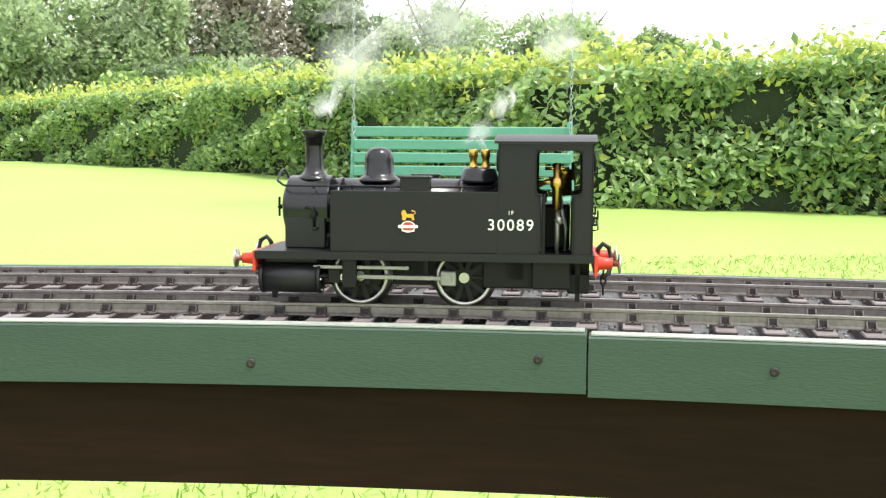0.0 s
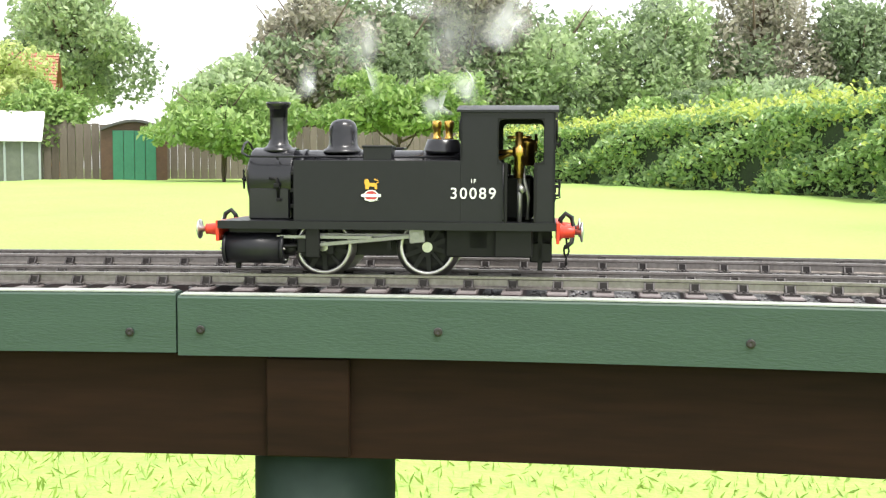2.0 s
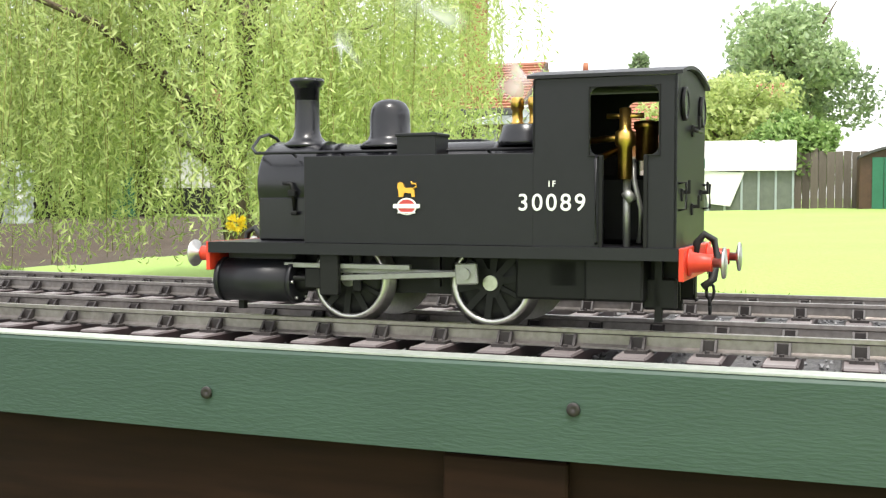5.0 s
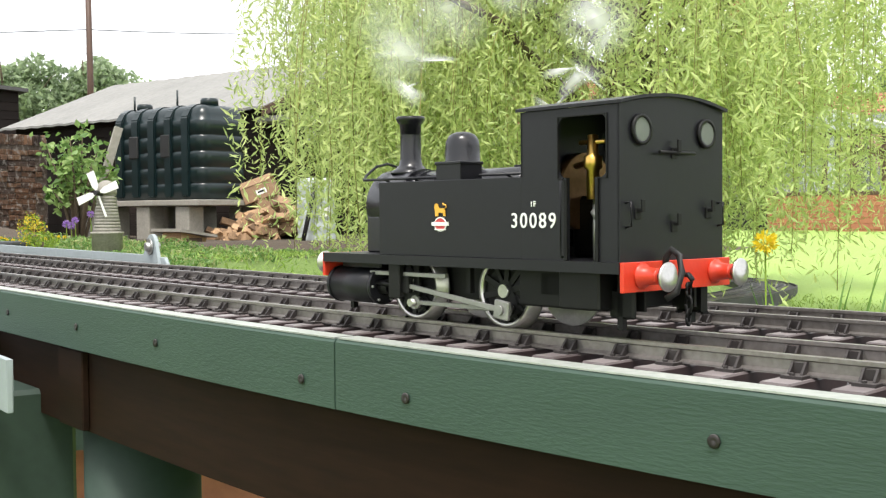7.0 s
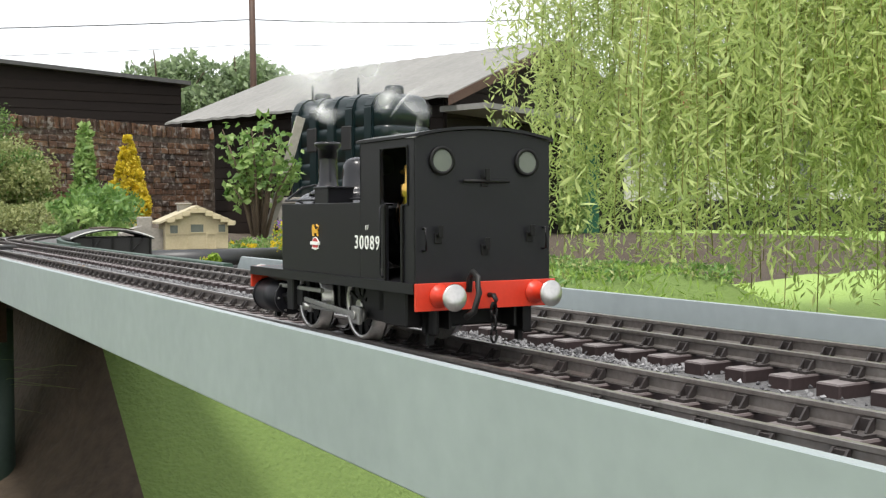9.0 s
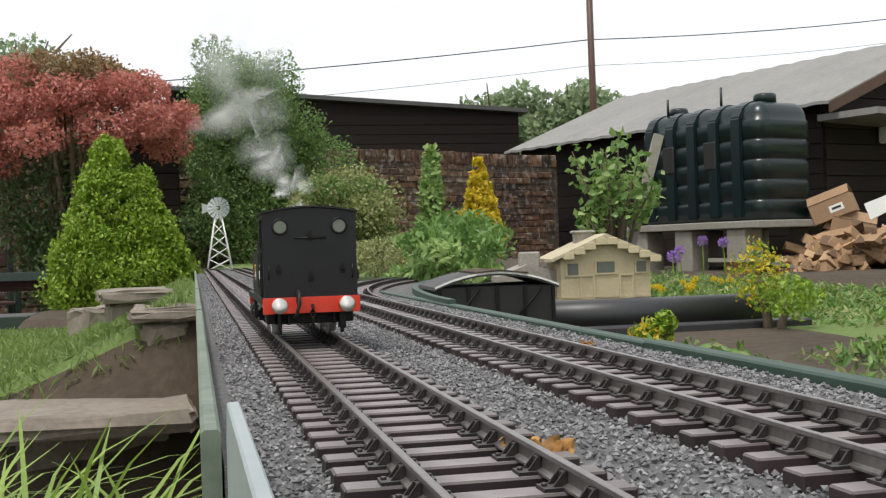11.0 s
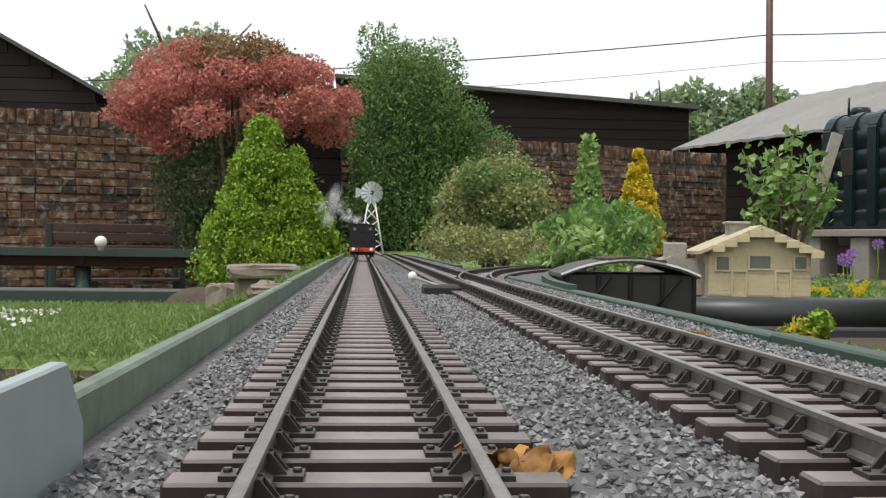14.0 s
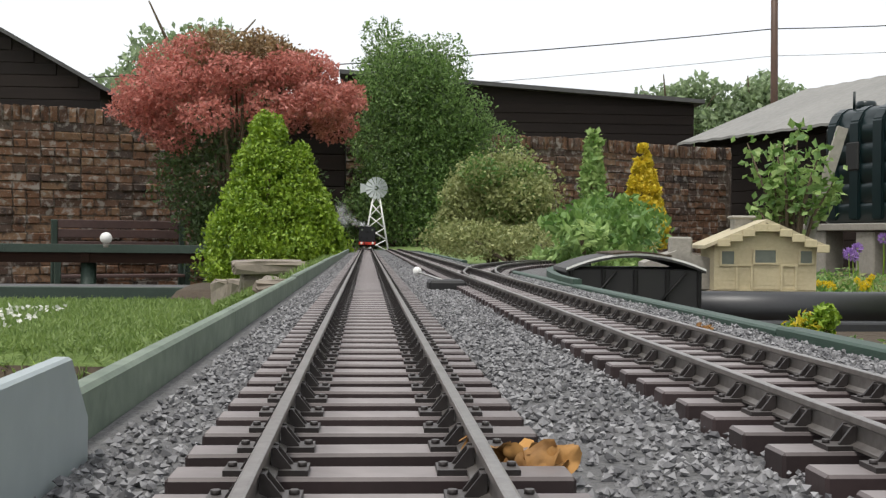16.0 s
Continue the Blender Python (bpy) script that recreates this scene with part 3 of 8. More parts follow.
def number_text(parent, body, x, z, size, y, mat, name="number", label=""):
    cu = bpy.data.curves.new(name, "FONT")
    cu.body, cu.size, cu.extrude, cu.offset, cu.space_character = body, size, 0.00015, 0.00004, 1.22
    cu.align_x, cu.align_y = "CENTER", "CENTER"
    tmp = bpy.data.objects.new(name, cu)
    scene.collection.objects.link(tmp)
    me = bpy.data.meshes.new_from_object(tmp.evaluated_get(bpy.context.evaluated_depsgraph_get()))
    bpy.data.objects.remove(tmp)
    me.materials.append(mat)
    ob = new(name, me)
    ob.parent = parent
    ob.matrix_basis = pose(x, y, z, 90, 0, 180)
    return tagged(ob, label)


def disc(bm, x, z, r, y, seg=24, rz=None):
    cyl(bm, (x, y, z), (x, y + 0.0003, z), r, seg=seg)
    if rz:
        for v in bm.verts:
            v.co.z = z + (v.co.z - z) * rz
    return bm


def handrail(parent, pts, r=0.0008):
    bm = bmesh.new()
    tube(bm, pts, r, 6)
    return part("handrail", bm, loco_black, parent)


def locomotive():
    t = thing("steam_locomotive", "black four-wheeled model steam tank locomotive with red buffer beams", "model locomotive")
    B = 0.038
    bm = bmesh.new()
    box(bm, (-0.1145, -0.0395, 0.0325), (0.099, 0.0395, 0.0345), 0.0003)
    for s in (-1, 1):
        box(bm, (-0.1145, s * 0.0395 - 0.0006, 0.0295), (0.099, s * 0.0395 + 0.0006, 0.0345), 0)
    part("footplate", bm, loco_black, t)
    bm = bmesh.new()
    for s in (-1, 1):
        box(bm, (-0.112, s * 0.0185 - 0.0008, 0.012), (0.098, s * 0.0185 + 0.0008, 0.0325), 0)
        box(bm, (-0.1, s * 0.03 - 0.006, 0.0125), (-0.076, s * 0.03 + 0.006, 0.0325), 0.001)
        box(bm, (-0.073, s * 0.026 - 0.004, 0.016), (-0.058, s * 0.026 + 0.004, 0.03), 0.002)
        box(bm, (-0.0105, s * 0.026, 0.016), (-0.0075, s * 0.029, 0.0325), 0)
        box(bm, (-0.106, s * 0.024, 0.004), (-0.103, s * 0.027, 0.03), 0)
        box(bm, (-0.112, s * 0.024, 0.009), (-0.098, s * 0.027, 0.022), 0.001)
        box(bm, (0.088, s * 0.024, 0.003), (0.091, s * 0.027, 0.02), 0)
    box(bm, (-0.1, -0.03, 0.012), (-0.045, 0.03, 0.031), 0.001)
    box(bm, (0.0, -0.014, 0.012), (0.092, 0.014, 0.034), 0.001)
    for x in (-WB, WB):
        cyl(bm, (x, -0.026, WR), (x, 0.026, WR), 0.003)
    part("chassis", bm, frame_black, t)
    for x in (0.0985, -0.1165):
        bm = bmesh.new()
        box(bm, (x, -0.0395, 0.0215), (x + 0.002, 0.0395, 0.0345), 0.0002)
        beam = part("buffer_beam", bm, buffer_red, t, "red buffer beam")
        d = 1 if x > 0 else -1
        for s in (-1, 1):
            x0 = x + (0.002 if d > 0 else 0)
            bm = bmesh.new()
            rm = Matrix.Translation((x0, s * 0.027, 0.0285)) @ Matrix.Rotation(radians(90 * d), 4, "Y")
            lathe(bm, [(0.0056, 0), (0.0056, 0.001), (0.0042, 0.0015), (0.0034, 0.0085), (0.0036, 0.0095), (0.002, 0.0096)], 20, rm)
            part("buffer_stock", bm, buffer_red, beam)
            bm = bmesh.new()
            lathe(bm, [(0.0019, 0.009), (0.0019, 0.0125), (0.0062, 0.0134), (0.0064, 0.0142), (0.0058, 0.0146), (0.0, 0.0152)], 24, rm)
            part("buffer_head", bm, steel, beam, "bright steel buffer head")
        bm = bmesh.new()
        xo = x0 + d * 0.001
        tube(bm, [(xo, 0, 0.028), (xo + d * 0.004, 0, 0.028), (xo + d * 0.006, 0, 0.026), (xo + d * 0.005, 0, 0.023), (xo + d * 0.003, 0, 0.0235)], 0.0013, 6)
        for k in range(3):
            zc = 0.021 - 0.006 * k
            ring = [(xo + d * 0.004 + (0.0016 * math.cos(a) if k % 2 else 0), 0 if k % 2 else 0.0016 * math.cos(a), zc + 0.0036 * math.sin(a)) for a in np.linspace(0, 2 * math.pi, 11)]
            tube(bm, ring, 0.0007, 5)
        part("coupling", bm, frame_black, beam)
        bm = bmesh.new()
        yy = -0.011 * d
        tube(bm, [(x0, yy, 0.03), (x0 + d * 0.001, yy, 0.036), (x0 + d * 0.004, yy, 0.0395), (x0 + d * 0.008, yy, 0.037), (x0 + d * 0.0095, yy, 0.03), (x0 + d * 0.008, yy + 0.002, 0.021), (x0 + d * 0.004, yy + 0.004, 0.018)], 0.0016, 8)
        part("vacuum_hose", bm, rubber, beam)
    # boiler, smokebox, saddle
    bm = bmesh.new()
    cyl(bm, (-0.055, 0, 0.0605), (0.058, 0, 0.0605), 0.0193, seg=48)
    for x in (0.05, 0.02, -0.03):
        cyl(bm, (x - 0.0012, 0, 0.0605), (x + 0.0012, 0, 0.0605), 0.0198, seg=48)
    part("boiler", bm, boiler_black, t)
    bm = bmesh.new()
    rm = Matrix.Translation((0.056, 0, 0.0605)) @ Matrix.Rotation(radians(90), 4, "Y")
    lathe(bm, [(0.0208, 0), (0.0208, 0.0005), (0.0208, 0.0275), (0.0203, 0.0285), (0.0175, 0.0287), (0.0172, 0.0295), (0.014, 0.0312), (0.007, 0.0328), (0.0, 0.0333)], 48, rm)
    box(bm, (0.057, -0.0205, 0.0345), (0.084, 0.0205, 0.055), 0.001)
    sb = part("smokebox", bm, boiler_black, t)
    bm = bmesh.new()
    cyl(bm, (0.088, 0, 0.0605), (0.093, 0, 0.0605), 0.0015, seg=10)
    box(bm, (0.092, -0.001, 0.054), (0.0932, 0.001, 0.067), 0.0003)
    box(bm, (0.0915, -0.006, 0.0598), (0.0925, 0.006, 0.0612), 0.0003)
    for dz in (-0.01, 0.01):
        box(bm, (0.0852, -0.02, 0.0595 + dz), (0.0868, 0.003, 0.0615 + dz), 0.0003)
    part("door_dart", bm, frame_black, sb)
    # chimney, dome, safety valves, filler
    bm = bmesh.new()
    lathe(bm, [(0.0118, 0.0785), (0.0115, 0.0800), (0.0088, 0.0817), (0.0068, 0.0838), (0.0060, 0.087), (0.0058, 0.105), (0.0061, 0.1065), (0.0074, 0.1078), (0.0082, 0.1092), (0.0084, 0.1104), (0.0078, 0.1112), (0.0064, 0.1112), (0.0058, 0.1)], 36, Matrix.Translation((0.0688, 0, 0)))
    part("chimney", bm, boiler_black, t)
    bm = bmesh.new()
    lathe(bm, [(0.0145, 0.0775), (0.0135, 0.0795), (0.0108, 0.0812), (0.0096, 0.0832), (0.0094, 0.092), (0.0089, 0.0955), (0.0072, 0.0983), (0.0042, 0.0998), (0.0, 0.1003)], 36, Matrix.Translation((0.0255, 0, 0)))
    part("dome", bm, boiler_black, t)
    bm = bmesh.new()
    lathe(bm, [(0.0135, 0.0775), (0.0128, 0.0798), (0.0115, 0.083), (0.0105, 0.0862), (0.0098, 0.0868), (0.0, 0.0868)], 32, Matrix.Translation((-0.0405, 0, 0)))
    sv = part("valve_seat", bm, boiler_black, t)
    for x in (-0.0365, -0.0445):
        bm = bmesh.new()
        lathe(bm, [(0.0029, 0.0866), (0.0029, 0.088), (0.0024, 0.0884), (0.0024, 0.0935), (0.003, 0.0938), (0.003, 0.0985), (0.0026, 0.099), (0.0012, 0.099), (0.0012, 0.097)], 16, Matrix.Translation((x, 0, 0)))
        part("safety_valve", bm, brass, sv, "polished brass safety valve")
    for s in (-1, 1):
        bm = bmesh.new()
        box(bm, (-0.055, s * B - 0.0009, 0.0345), (0.0505, s * B + 0.0001, 0.0728), 0.0002)
        box(bm, (0.0492, s * 0.0195, 0.0345), (0.0505, s * B, 0.0728), 0.0002)
        box(bm, (-0.055, s * 0.0192 if s > 0 else s * B, 0.0712), (0.0505, s * B if s > 0 else s * 0.0192, 0.0722), 0)
        tk = part("side_tank", bm, loco_black, t)
        bm = bmesh.new()
        box(bm, (-0.0115, min(s * 0.021, s * 0.0365), 0.0722), (0.0065, max(s * 0.021, s * 0.0365), 0.0812), 0.0004)
        box(bm, (-0.0122, min(s * 0.0205, s * 0.037), 0.0806), (0.0072, max(s * 0.0205, s * 0.037), 0.0822), 0.0004)
        part("tank_filler", bm, loco_black, tk)
        handrail(t, [(-0.052, s * 0.0228, 0.0752), (0.03, s * 0.0228, 0.0752), (0.07, s * 0.0228, 0.0752), (0.084, s * 0.022, 0.0752), (0.0895, s * 0.016, 0.078), (0.09, s * 0.008, 0.0835), (0.09, 0, 0.0852)])
        for x in (-0.03, 0.0, 0.04, 0.065):
            bm = bmesh.new()
            cyl(bm, (x, s * 0.0185, 0.0735), (x, s * 0.0235, 0.0755), 0.0006, seg=6)
            part("handrail_knob", bm, loco_black, t)
        # lubricator pipes on the smokebox side
        bm = bmesh.new()
        tube(bm, [(0.0645, s * 0.0208, 0.047), (0.0645, s * 0.0225, 0.058), (0.0655, s * 0.0222, 0.061), (0.07, s * 0.0215, 0.0612)], 0.0009, 6)
        box(bm, (0.063, s * 0.0222 - 0.0012, 0.055), (0.067, s * 0.0222 + 0.0012, 0.058), 0.0004)
        box(bm, (0.0622, s * 0.0222 - 0.001, 0.0465), (0.0655, s * 0.0222 + 0.001, 0.0485), 0.0004)
        tube(bm, [(0.054, s * 0.024, 0.036), (0.054, s * 0.024, 0.067), (0.0545, s * 0.021, 0.069)], 0.0009, 6)
        for z in (0.042, 0.052, 0.063):
            box(bm, (0.0525, s * 0.024 - 0.0015, z), (0.0555, s * 0.024 + 0.0015, z + 0.0028), 0.0005)
        part("pipework", bm, frame_black, t)
        # cylinder and motion
        bm = bmesh.new()
        cyl(bm, (0.0585, s * 0.0295, 0.0168), (0.096, s * 0.0295, 0.0168), 0.0098, seg=32)
        for x in (0.0575, 0.0945):
            cyl(bm, (x, s * 0.0295, 0.0168), (x + 0.0022, s * 0.0295, 0.0168), 0.0102, seg=32)
        box(bm, (0.06, s * 0.012, 0.012), (0.095, s * 0.03, 0.03), 0.001)
        cy = part("cylinder", bm, loco_black, t)
        bm = bmesh.new()
        for a in range(6):
            aa = a * math.pi / 3
            for x in (0.0562, 0.0965):
                cyl(bm, (x, s * 0.0295 + 0.0085 * math.cos(aa), 0.0168 + 0.0085 * math.sin(aa)), (x + 0.0015, s * 0.0295 + 0.0085 * math.cos(aa), 0.0168 + 0.0085 * math.sin(aa)), 0.0007, seg=6)
        part("cylinder_bolts", bm, steel, cy)
        bm = bmesh.new()
        for dz in (0.0052,):
            box(bm, (0.001, s * ROD_Y - 0.0012, 0.0181 + dz), (0.062, s * ROD_Y + 0.0012, 0.0181 + dz + 0.0022), 0.0002)
        part("slide_bar", bm, rod_steel, t)
        bm = bmesh.new()
        cyl(bm, (0.05, s * 0.0305, 0.0168), (0.0582, s * 0.0305, 0.0168), 0.0042, seg=16)
        cyl(bm, (0.043, s * 0.0305, 0.0168), (0.05, s * 0.0305, 0.0168), 0.0018, seg=12)
        box(bm, (0.034, s * 0.0365 - 0.002, 0.0115), (0.043, s * 0.0365 + 0.002, 0.031), 0.0006)
        box(bm, (0.026, s * 0.0305 - 0.0015, 0.013), (0.030, s * 0.0305 + 0.0015, 0.031), 0.0005)
        part("valve_gear_bracket", bm, frame_black, t)
    # cab
    for s in (-1, 1):
        bm = bmesh.new()
        y0, y1 = (B - 0.0012, B) if s > 0 else (-B, -B + 0.0012)
        r = 0.0035

        def corner(hx, hz, dx, dz, back):
            q = [(hx + dx * r * (1 - math.sin(v)), hz + dz * r * (1 - math.cos(v))) for v in np.linspace(0, math.pi / 2, 6)]
            return q[::-1] if back else q
        opening = corner(-0.1062, 0.0715, 1, 1, False) + corner(-0.1062, 0.0985, 1, -1, True) + corner(-0.0785, 0.0985, -1, -1, False) + corner(-0.0785, 0.0715, -1, 1, True)
        prism(bm, [(-0.113, 0.0345), (-0.1004, 0.0345), (-0.1004, 0.0715)] + opening + [(-0.084, 0.0715), (-0.084, 0.0345), (-0.055, 0.0345), (-0.055, 0.1025), (-0.113, 0.1025)], y0, y1, "y")
        cs = part("cab_side", bm, loco_black, t)
        bm = bmesh.new()
        for a, b, c, d in ((-0.1068, 0.0985, -0.078, 0.0991), (-0.1068, 0.0709, -0.1004, 0.0715), (-0.084, 0.0709, -0.078, 0.0715), (-0.1068, 0.0712, -0.1062, 0.0988), (-0.0785, 0.0712, -0.0779, 0.0988)):
            yy = s * B
            box(bm, (a, min(yy, yy + s * 0.0007), b), (c, max(yy, yy + s * 0.0007), d), 0.0001)
        part("window_beading", bm, frame_black, cs)
        bm = bmesh.new()
        for x in (-0.1012, -0.0832):
            yy = s * B
            box(bm, (x - 0.0008, min(yy, yy + s * 0.0012), 0.0345), (x + 0.0008, max(yy, yy + s * 0.0012), 0.071), 0.0002)
        part("door_pillar", bm, frame_black, cs)
        handrail(cs, [(-0.0815, s * 0.0388, 0.036), (-0.0815, s * 0.0402, 0.037), (-0.0815, s * 0.0402, 0.07), (-0.0815, s * 0.0388, 0.071)], 0.0006)
    for x, hole in ((-0.1134, True), (-0.0560, False)):
        bm = bmesh.new()
        n, R = 20, 0.0055
        outline = [(-B, 0.0345), (B, 0.0345), (B, 0.1025)] + [(B * u, 0.1025 + 0.0044 * (1 - u * u)) for u in np.linspace(0.9, -0.9, 12)] + [(-B, 0.1025)]
        if not hole:
            outline = [(-B, 0.0725), (B, 0.0725)] + outline[2:]
        prism(bm, outline, x, x + 0.0012, "x")
        ob = part("cab_end_plate", bm, loco_black, t)
        for s in (-1, 1):
            bm = bmesh.new()
            xo = x - 0.001 if hole else x + 0.0002
            rm = Matrix.Translation((xo + 0.001, s * 0.024, 0.092)) @ Matrix.Rotation(radians(-90 if hole else 90), 4, "Y")
            lathe(bm, [(0.0052, 0), (0.0068, 0), (0.0068, 0.0016), (0.0052, 0.0016), (0.0052, 0.0)], 24, rm)
            part("spectacle_rim", bm, frame_black, ob)
            bm = bmesh.new()
            cyl(bm, (xo - 0.0002, s * 0.024, 0.092), (xo + 0.0002, s * 0.024, 0.092), 0.0053, seg=24)
            part("spectacle_glass", bm, spectacle, ob, "round cab window glass")
        if hole:
            bm = bmesh.new()
            for yy, zz in ((0.026, 0.056), (-0.026, 0.056), (0.0, 0.05), (0.0, 0.083)):
                box(bm, (x - 0.0032, yy - 0.0012, zz), (x, yy + 0.0012, zz + 0.0015), 0.0002)
                box(bm, (x - 0.0036, yy - 0.0012, zz), (x - 0.0026, yy + 0.0012, zz + 0.0055), 0.0002)
                box(bm, (x - 0.0008, yy - 0.002, zz - 0.003), (x, yy + 0.002, zz + 0.002), 0.0002)
                part("lamp_iron", bm, frame_black, ob)
                bm = bmesh.new()
            cyl(bm, (x - 0.0022, -0.013, 0.0825), (x - 0.0022, 0.013, 0.0825), 0.0008, seg=8)
            part("grab_rail", bm, frame_black, ob)
            for s in (-1, 1):
                handrail(ob, [(x, s * 0.034, 0.06), (x - 0.003, s * 0.034, 0.0605), (x - 0.003, s * 0.034, 0.05), (x, s * 0.034, 0.0495)], 0.0006)
    bm = bmesh.new()
    arc_roof(bm, -0.1155, -0.0525, 0.0392, 0.1027, 0.0047, 0.0014)
    rf = part("cab_roof", bm, loco_black, t)
    # cab fittings
    bm = bmesh.new()
    cyl(bm, (-0.0575, 0, 0.066), (-0.063, 0, 0.066), 0.019, seg=32)
    part("backhead", bm, copper, t)
    # blocks added in the bunker's place so that the doorway looks dark
    bm = bmesh.new()
    box(bm, (-0.1118, -0.03, 0.0346), (-0.1, 0.03, 0.068), 0.001)
    box(bm, (-0.0995, -0.034, 0.0346), (-0.0572, 0.006, 0.064), 0.002)
    part("coal_bunker", bm, frame_black, t)
    bm = bmesh.new()
    lathe(bm, [(0.003, 0.062), (0.003, 0.075), (0.0042, 0.076), (0.0042, 0.081), (0.0025, 0.082), (0.0025, 0.0905), (0.0012, 0.091)], 14, Matrix.Translation((-0.091, 0.029, 0)))
    cyl(bm, (-0.0985, 0.029, 0.0875), (-0.0835, 0.029, 0.0875), 0.0011, seg=8)
    lathe(bm, [(0.0048, 0.07), (0.0048, 0.083), (0.0056, 0.0835), (0.0056, 0.0865), (0.003, 0.087)], 18, Matrix.Translation((-0.0955, 0.006, 0)))
    cyl(bm, (-0.066, 0.012, 0.078), (-0.091, 0.029, 0.079), 0.0014, seg=8)
    cyl(bm, (-0.066, -0.012, 0.07), (-0.1, -0.014, 0.085), 0.0016, seg=8)
    cyl(bm, (-0.102, -0.014, 0.085), (-0.1, -0.014, 0.085), 0.006, seg=18)
    part("cab_fittings", bm, brass, t, "brass cab valves and gauge")
    bm = bmesh.new()
    cyl(bm, (-0.0915, 0.0275, 0.0345), (-0.0915, 0.0275, 0.062), 0.0016, seg=12)
    tube(bm, [(-0.096, 0.025, 0.036), (-0.097, 0.026, 0.05), (-0.094, 0.026, 0.062), (-0.0935, 0.024, 0.07)], 0.0011, 8)
    cyl(bm, (-0.094, 0.028, 0.053), (-0.091, 0.028, 0.057), 0.0022, seg=10)
    part("gas_pipe", bm, rod_steel, t, "bright steel pipes inside the cab")
    # lettering and crest on the two tank sides
    for s in (1, -1):
        y = s * (B + 0.0003)
        if s > 0:
            number_text(t, "30089", -0.0628, 0.0522, 0.0098, y, white_paint, "number", "white running number")
            number_text(t, "1F", -0.0628, 0.0600, 0.0034, y, white_paint, "class_mark")
        bm = bmesh.new()
        disc(bm, 0.001, 0.0507, 0.0046, y, 24, 0.8)
        cr = part("crest_wheel", bm, white_paint, t, "gold and crimson crest transfer")
        bm = bmesh.new()
        disc(bm, 0.001, 0.0507, 0.0039, y + s * 0.0002, 24, 0.78)
        part("crest_field", bm, crimson_paint, cr)
        bm = bmesh.new()
        box(bm, (-0.0051, min(y, y + s * 0.0007), 0.0500), (0.0071, max(y, y + s * 0.0007), 0.0518))
        box(bm, (-0.003, min(y, y + s * 0.0007), 0.0478), (0.005, max(y, y + s * 0.0007), 0.0484))
        part("crest_band", bm, white_paint, cr)
        bm = bmesh.new()
        lion = [(0.0046, 0.0548), (0.0047, 0.0575), (0.0053, 0.0588), (0.005, 0.0606), (0.004, 0.0612), (0.0028, 0.0608), (0.0022, 0.0592), (0.0014, 0.0586), (-0.0014, 0.0588), (-0.0026, 0.0578), (-0.0028, 0.0548), (-0.0014, 0.0548), (-0.0012, 0.0564), (0.0022, 0.0566), (0.0026, 0.0548)]
        tube(bm, [(-0.002, y + s * 0.0003, 0.0584), (-0.0036, y + s * 0.0003, 0.0592), (-0.0032, y + s * 0.0003, 0.0604), (-0.0014, y + s * 0.0003, 0.0606), (-0.0012, y + s * 0.0003, 0.0614)], 0.0004, 5)
        prism(bm, lion, y, y + s * 0.0005, "y")
        part("crest_beast", bm, gold_paint, cr)
    wheels = [wheel(t, x, s) for x in (WB, -WB) for s in (1, -1)]
    rods = []
    for s in (1, -1):
        bm = rod_mesh(0.0720)
        c = part("connecting_rod", bm, rod_steel, t, "bright steel connecting rod")
        bm = rod_mesh(2 * WB, 0.0024, 0.0014, 0.0036, 0.0036, False)
        k = part("coupling_rod", bm, rod_steel, t, "bright steel coupling rod")
        bm = bmesh.new()
        box(bm, (-0.004, -0.0018, -0.0042), (0.004, 0.0018, 0.0048), 0.0005)
        cyl(bm, (0.002, 0, 0), (0.03, 0, 0), 0.0013, seg=8)
        x = part("crosshead", bm, frame_black, t)
        rods.append((s, c, k, x))
    return t, wheels, rods


spectacle = dull_glass


# ---- ground ----
def ground_z(x, y):
    """The lawn rises away from the line on its outer side; a raised bed and a small upper lawn flank the straight."""
    x, y = np.asarray(x, float), np.asarray(y, float)
    d = np.maximum(x - 1.2, 0)
    z = 0.05 + 0.66 * (1 - np.exp(-d / 7))
    left = np.clip((y + 0.4) / 1.2, 0, 1) * np.clip((0.1 - x) / 0.2, 0, 1)
    z = z + left * 0.34
    upper = np.clip((y - 2.15) / 0.2, 0, 1) * np.clip((4.5 - y) / 0.25, 0, 1) * np.clip((0.1 - x) / 0.15, 0, 1)
    bank = 0.6 + 0.165 * np.clip((x + 0.5) / 0.36, 0, 1)
    z = z * (1 - upper) + bank * upper
    root = np.clip((y - 4.3) / 0.2, 0, 1) * np.clip((6.4 - y) / 0.3, 0, 1) * np.clip((x + 0.95) / 0.2, 0, 1) * np.clip((0.1 - x) / 0.15, 0, 1)
    z = z * (1 - root) + 0.64 * root
    bed = np.clip((y - 0.1) / 0.9, 0, 1) * np.clip((x + 0.1) / 0.3, 0, 1) * np.clip((3.4 - x) / 1.5, 0, 1)
    z = z * (1 - bed) + 0.69 * bed
    far = np.clip((y - 5.6) / 1.2, 0, 1) * np.clip((x + 0.3) / 0.4, 0, 1)
    z = z * (1 - far) + (0.78 - 0.18 * np.clip((x - 2.0) / 1.2, 0, 1)) * far
    return z


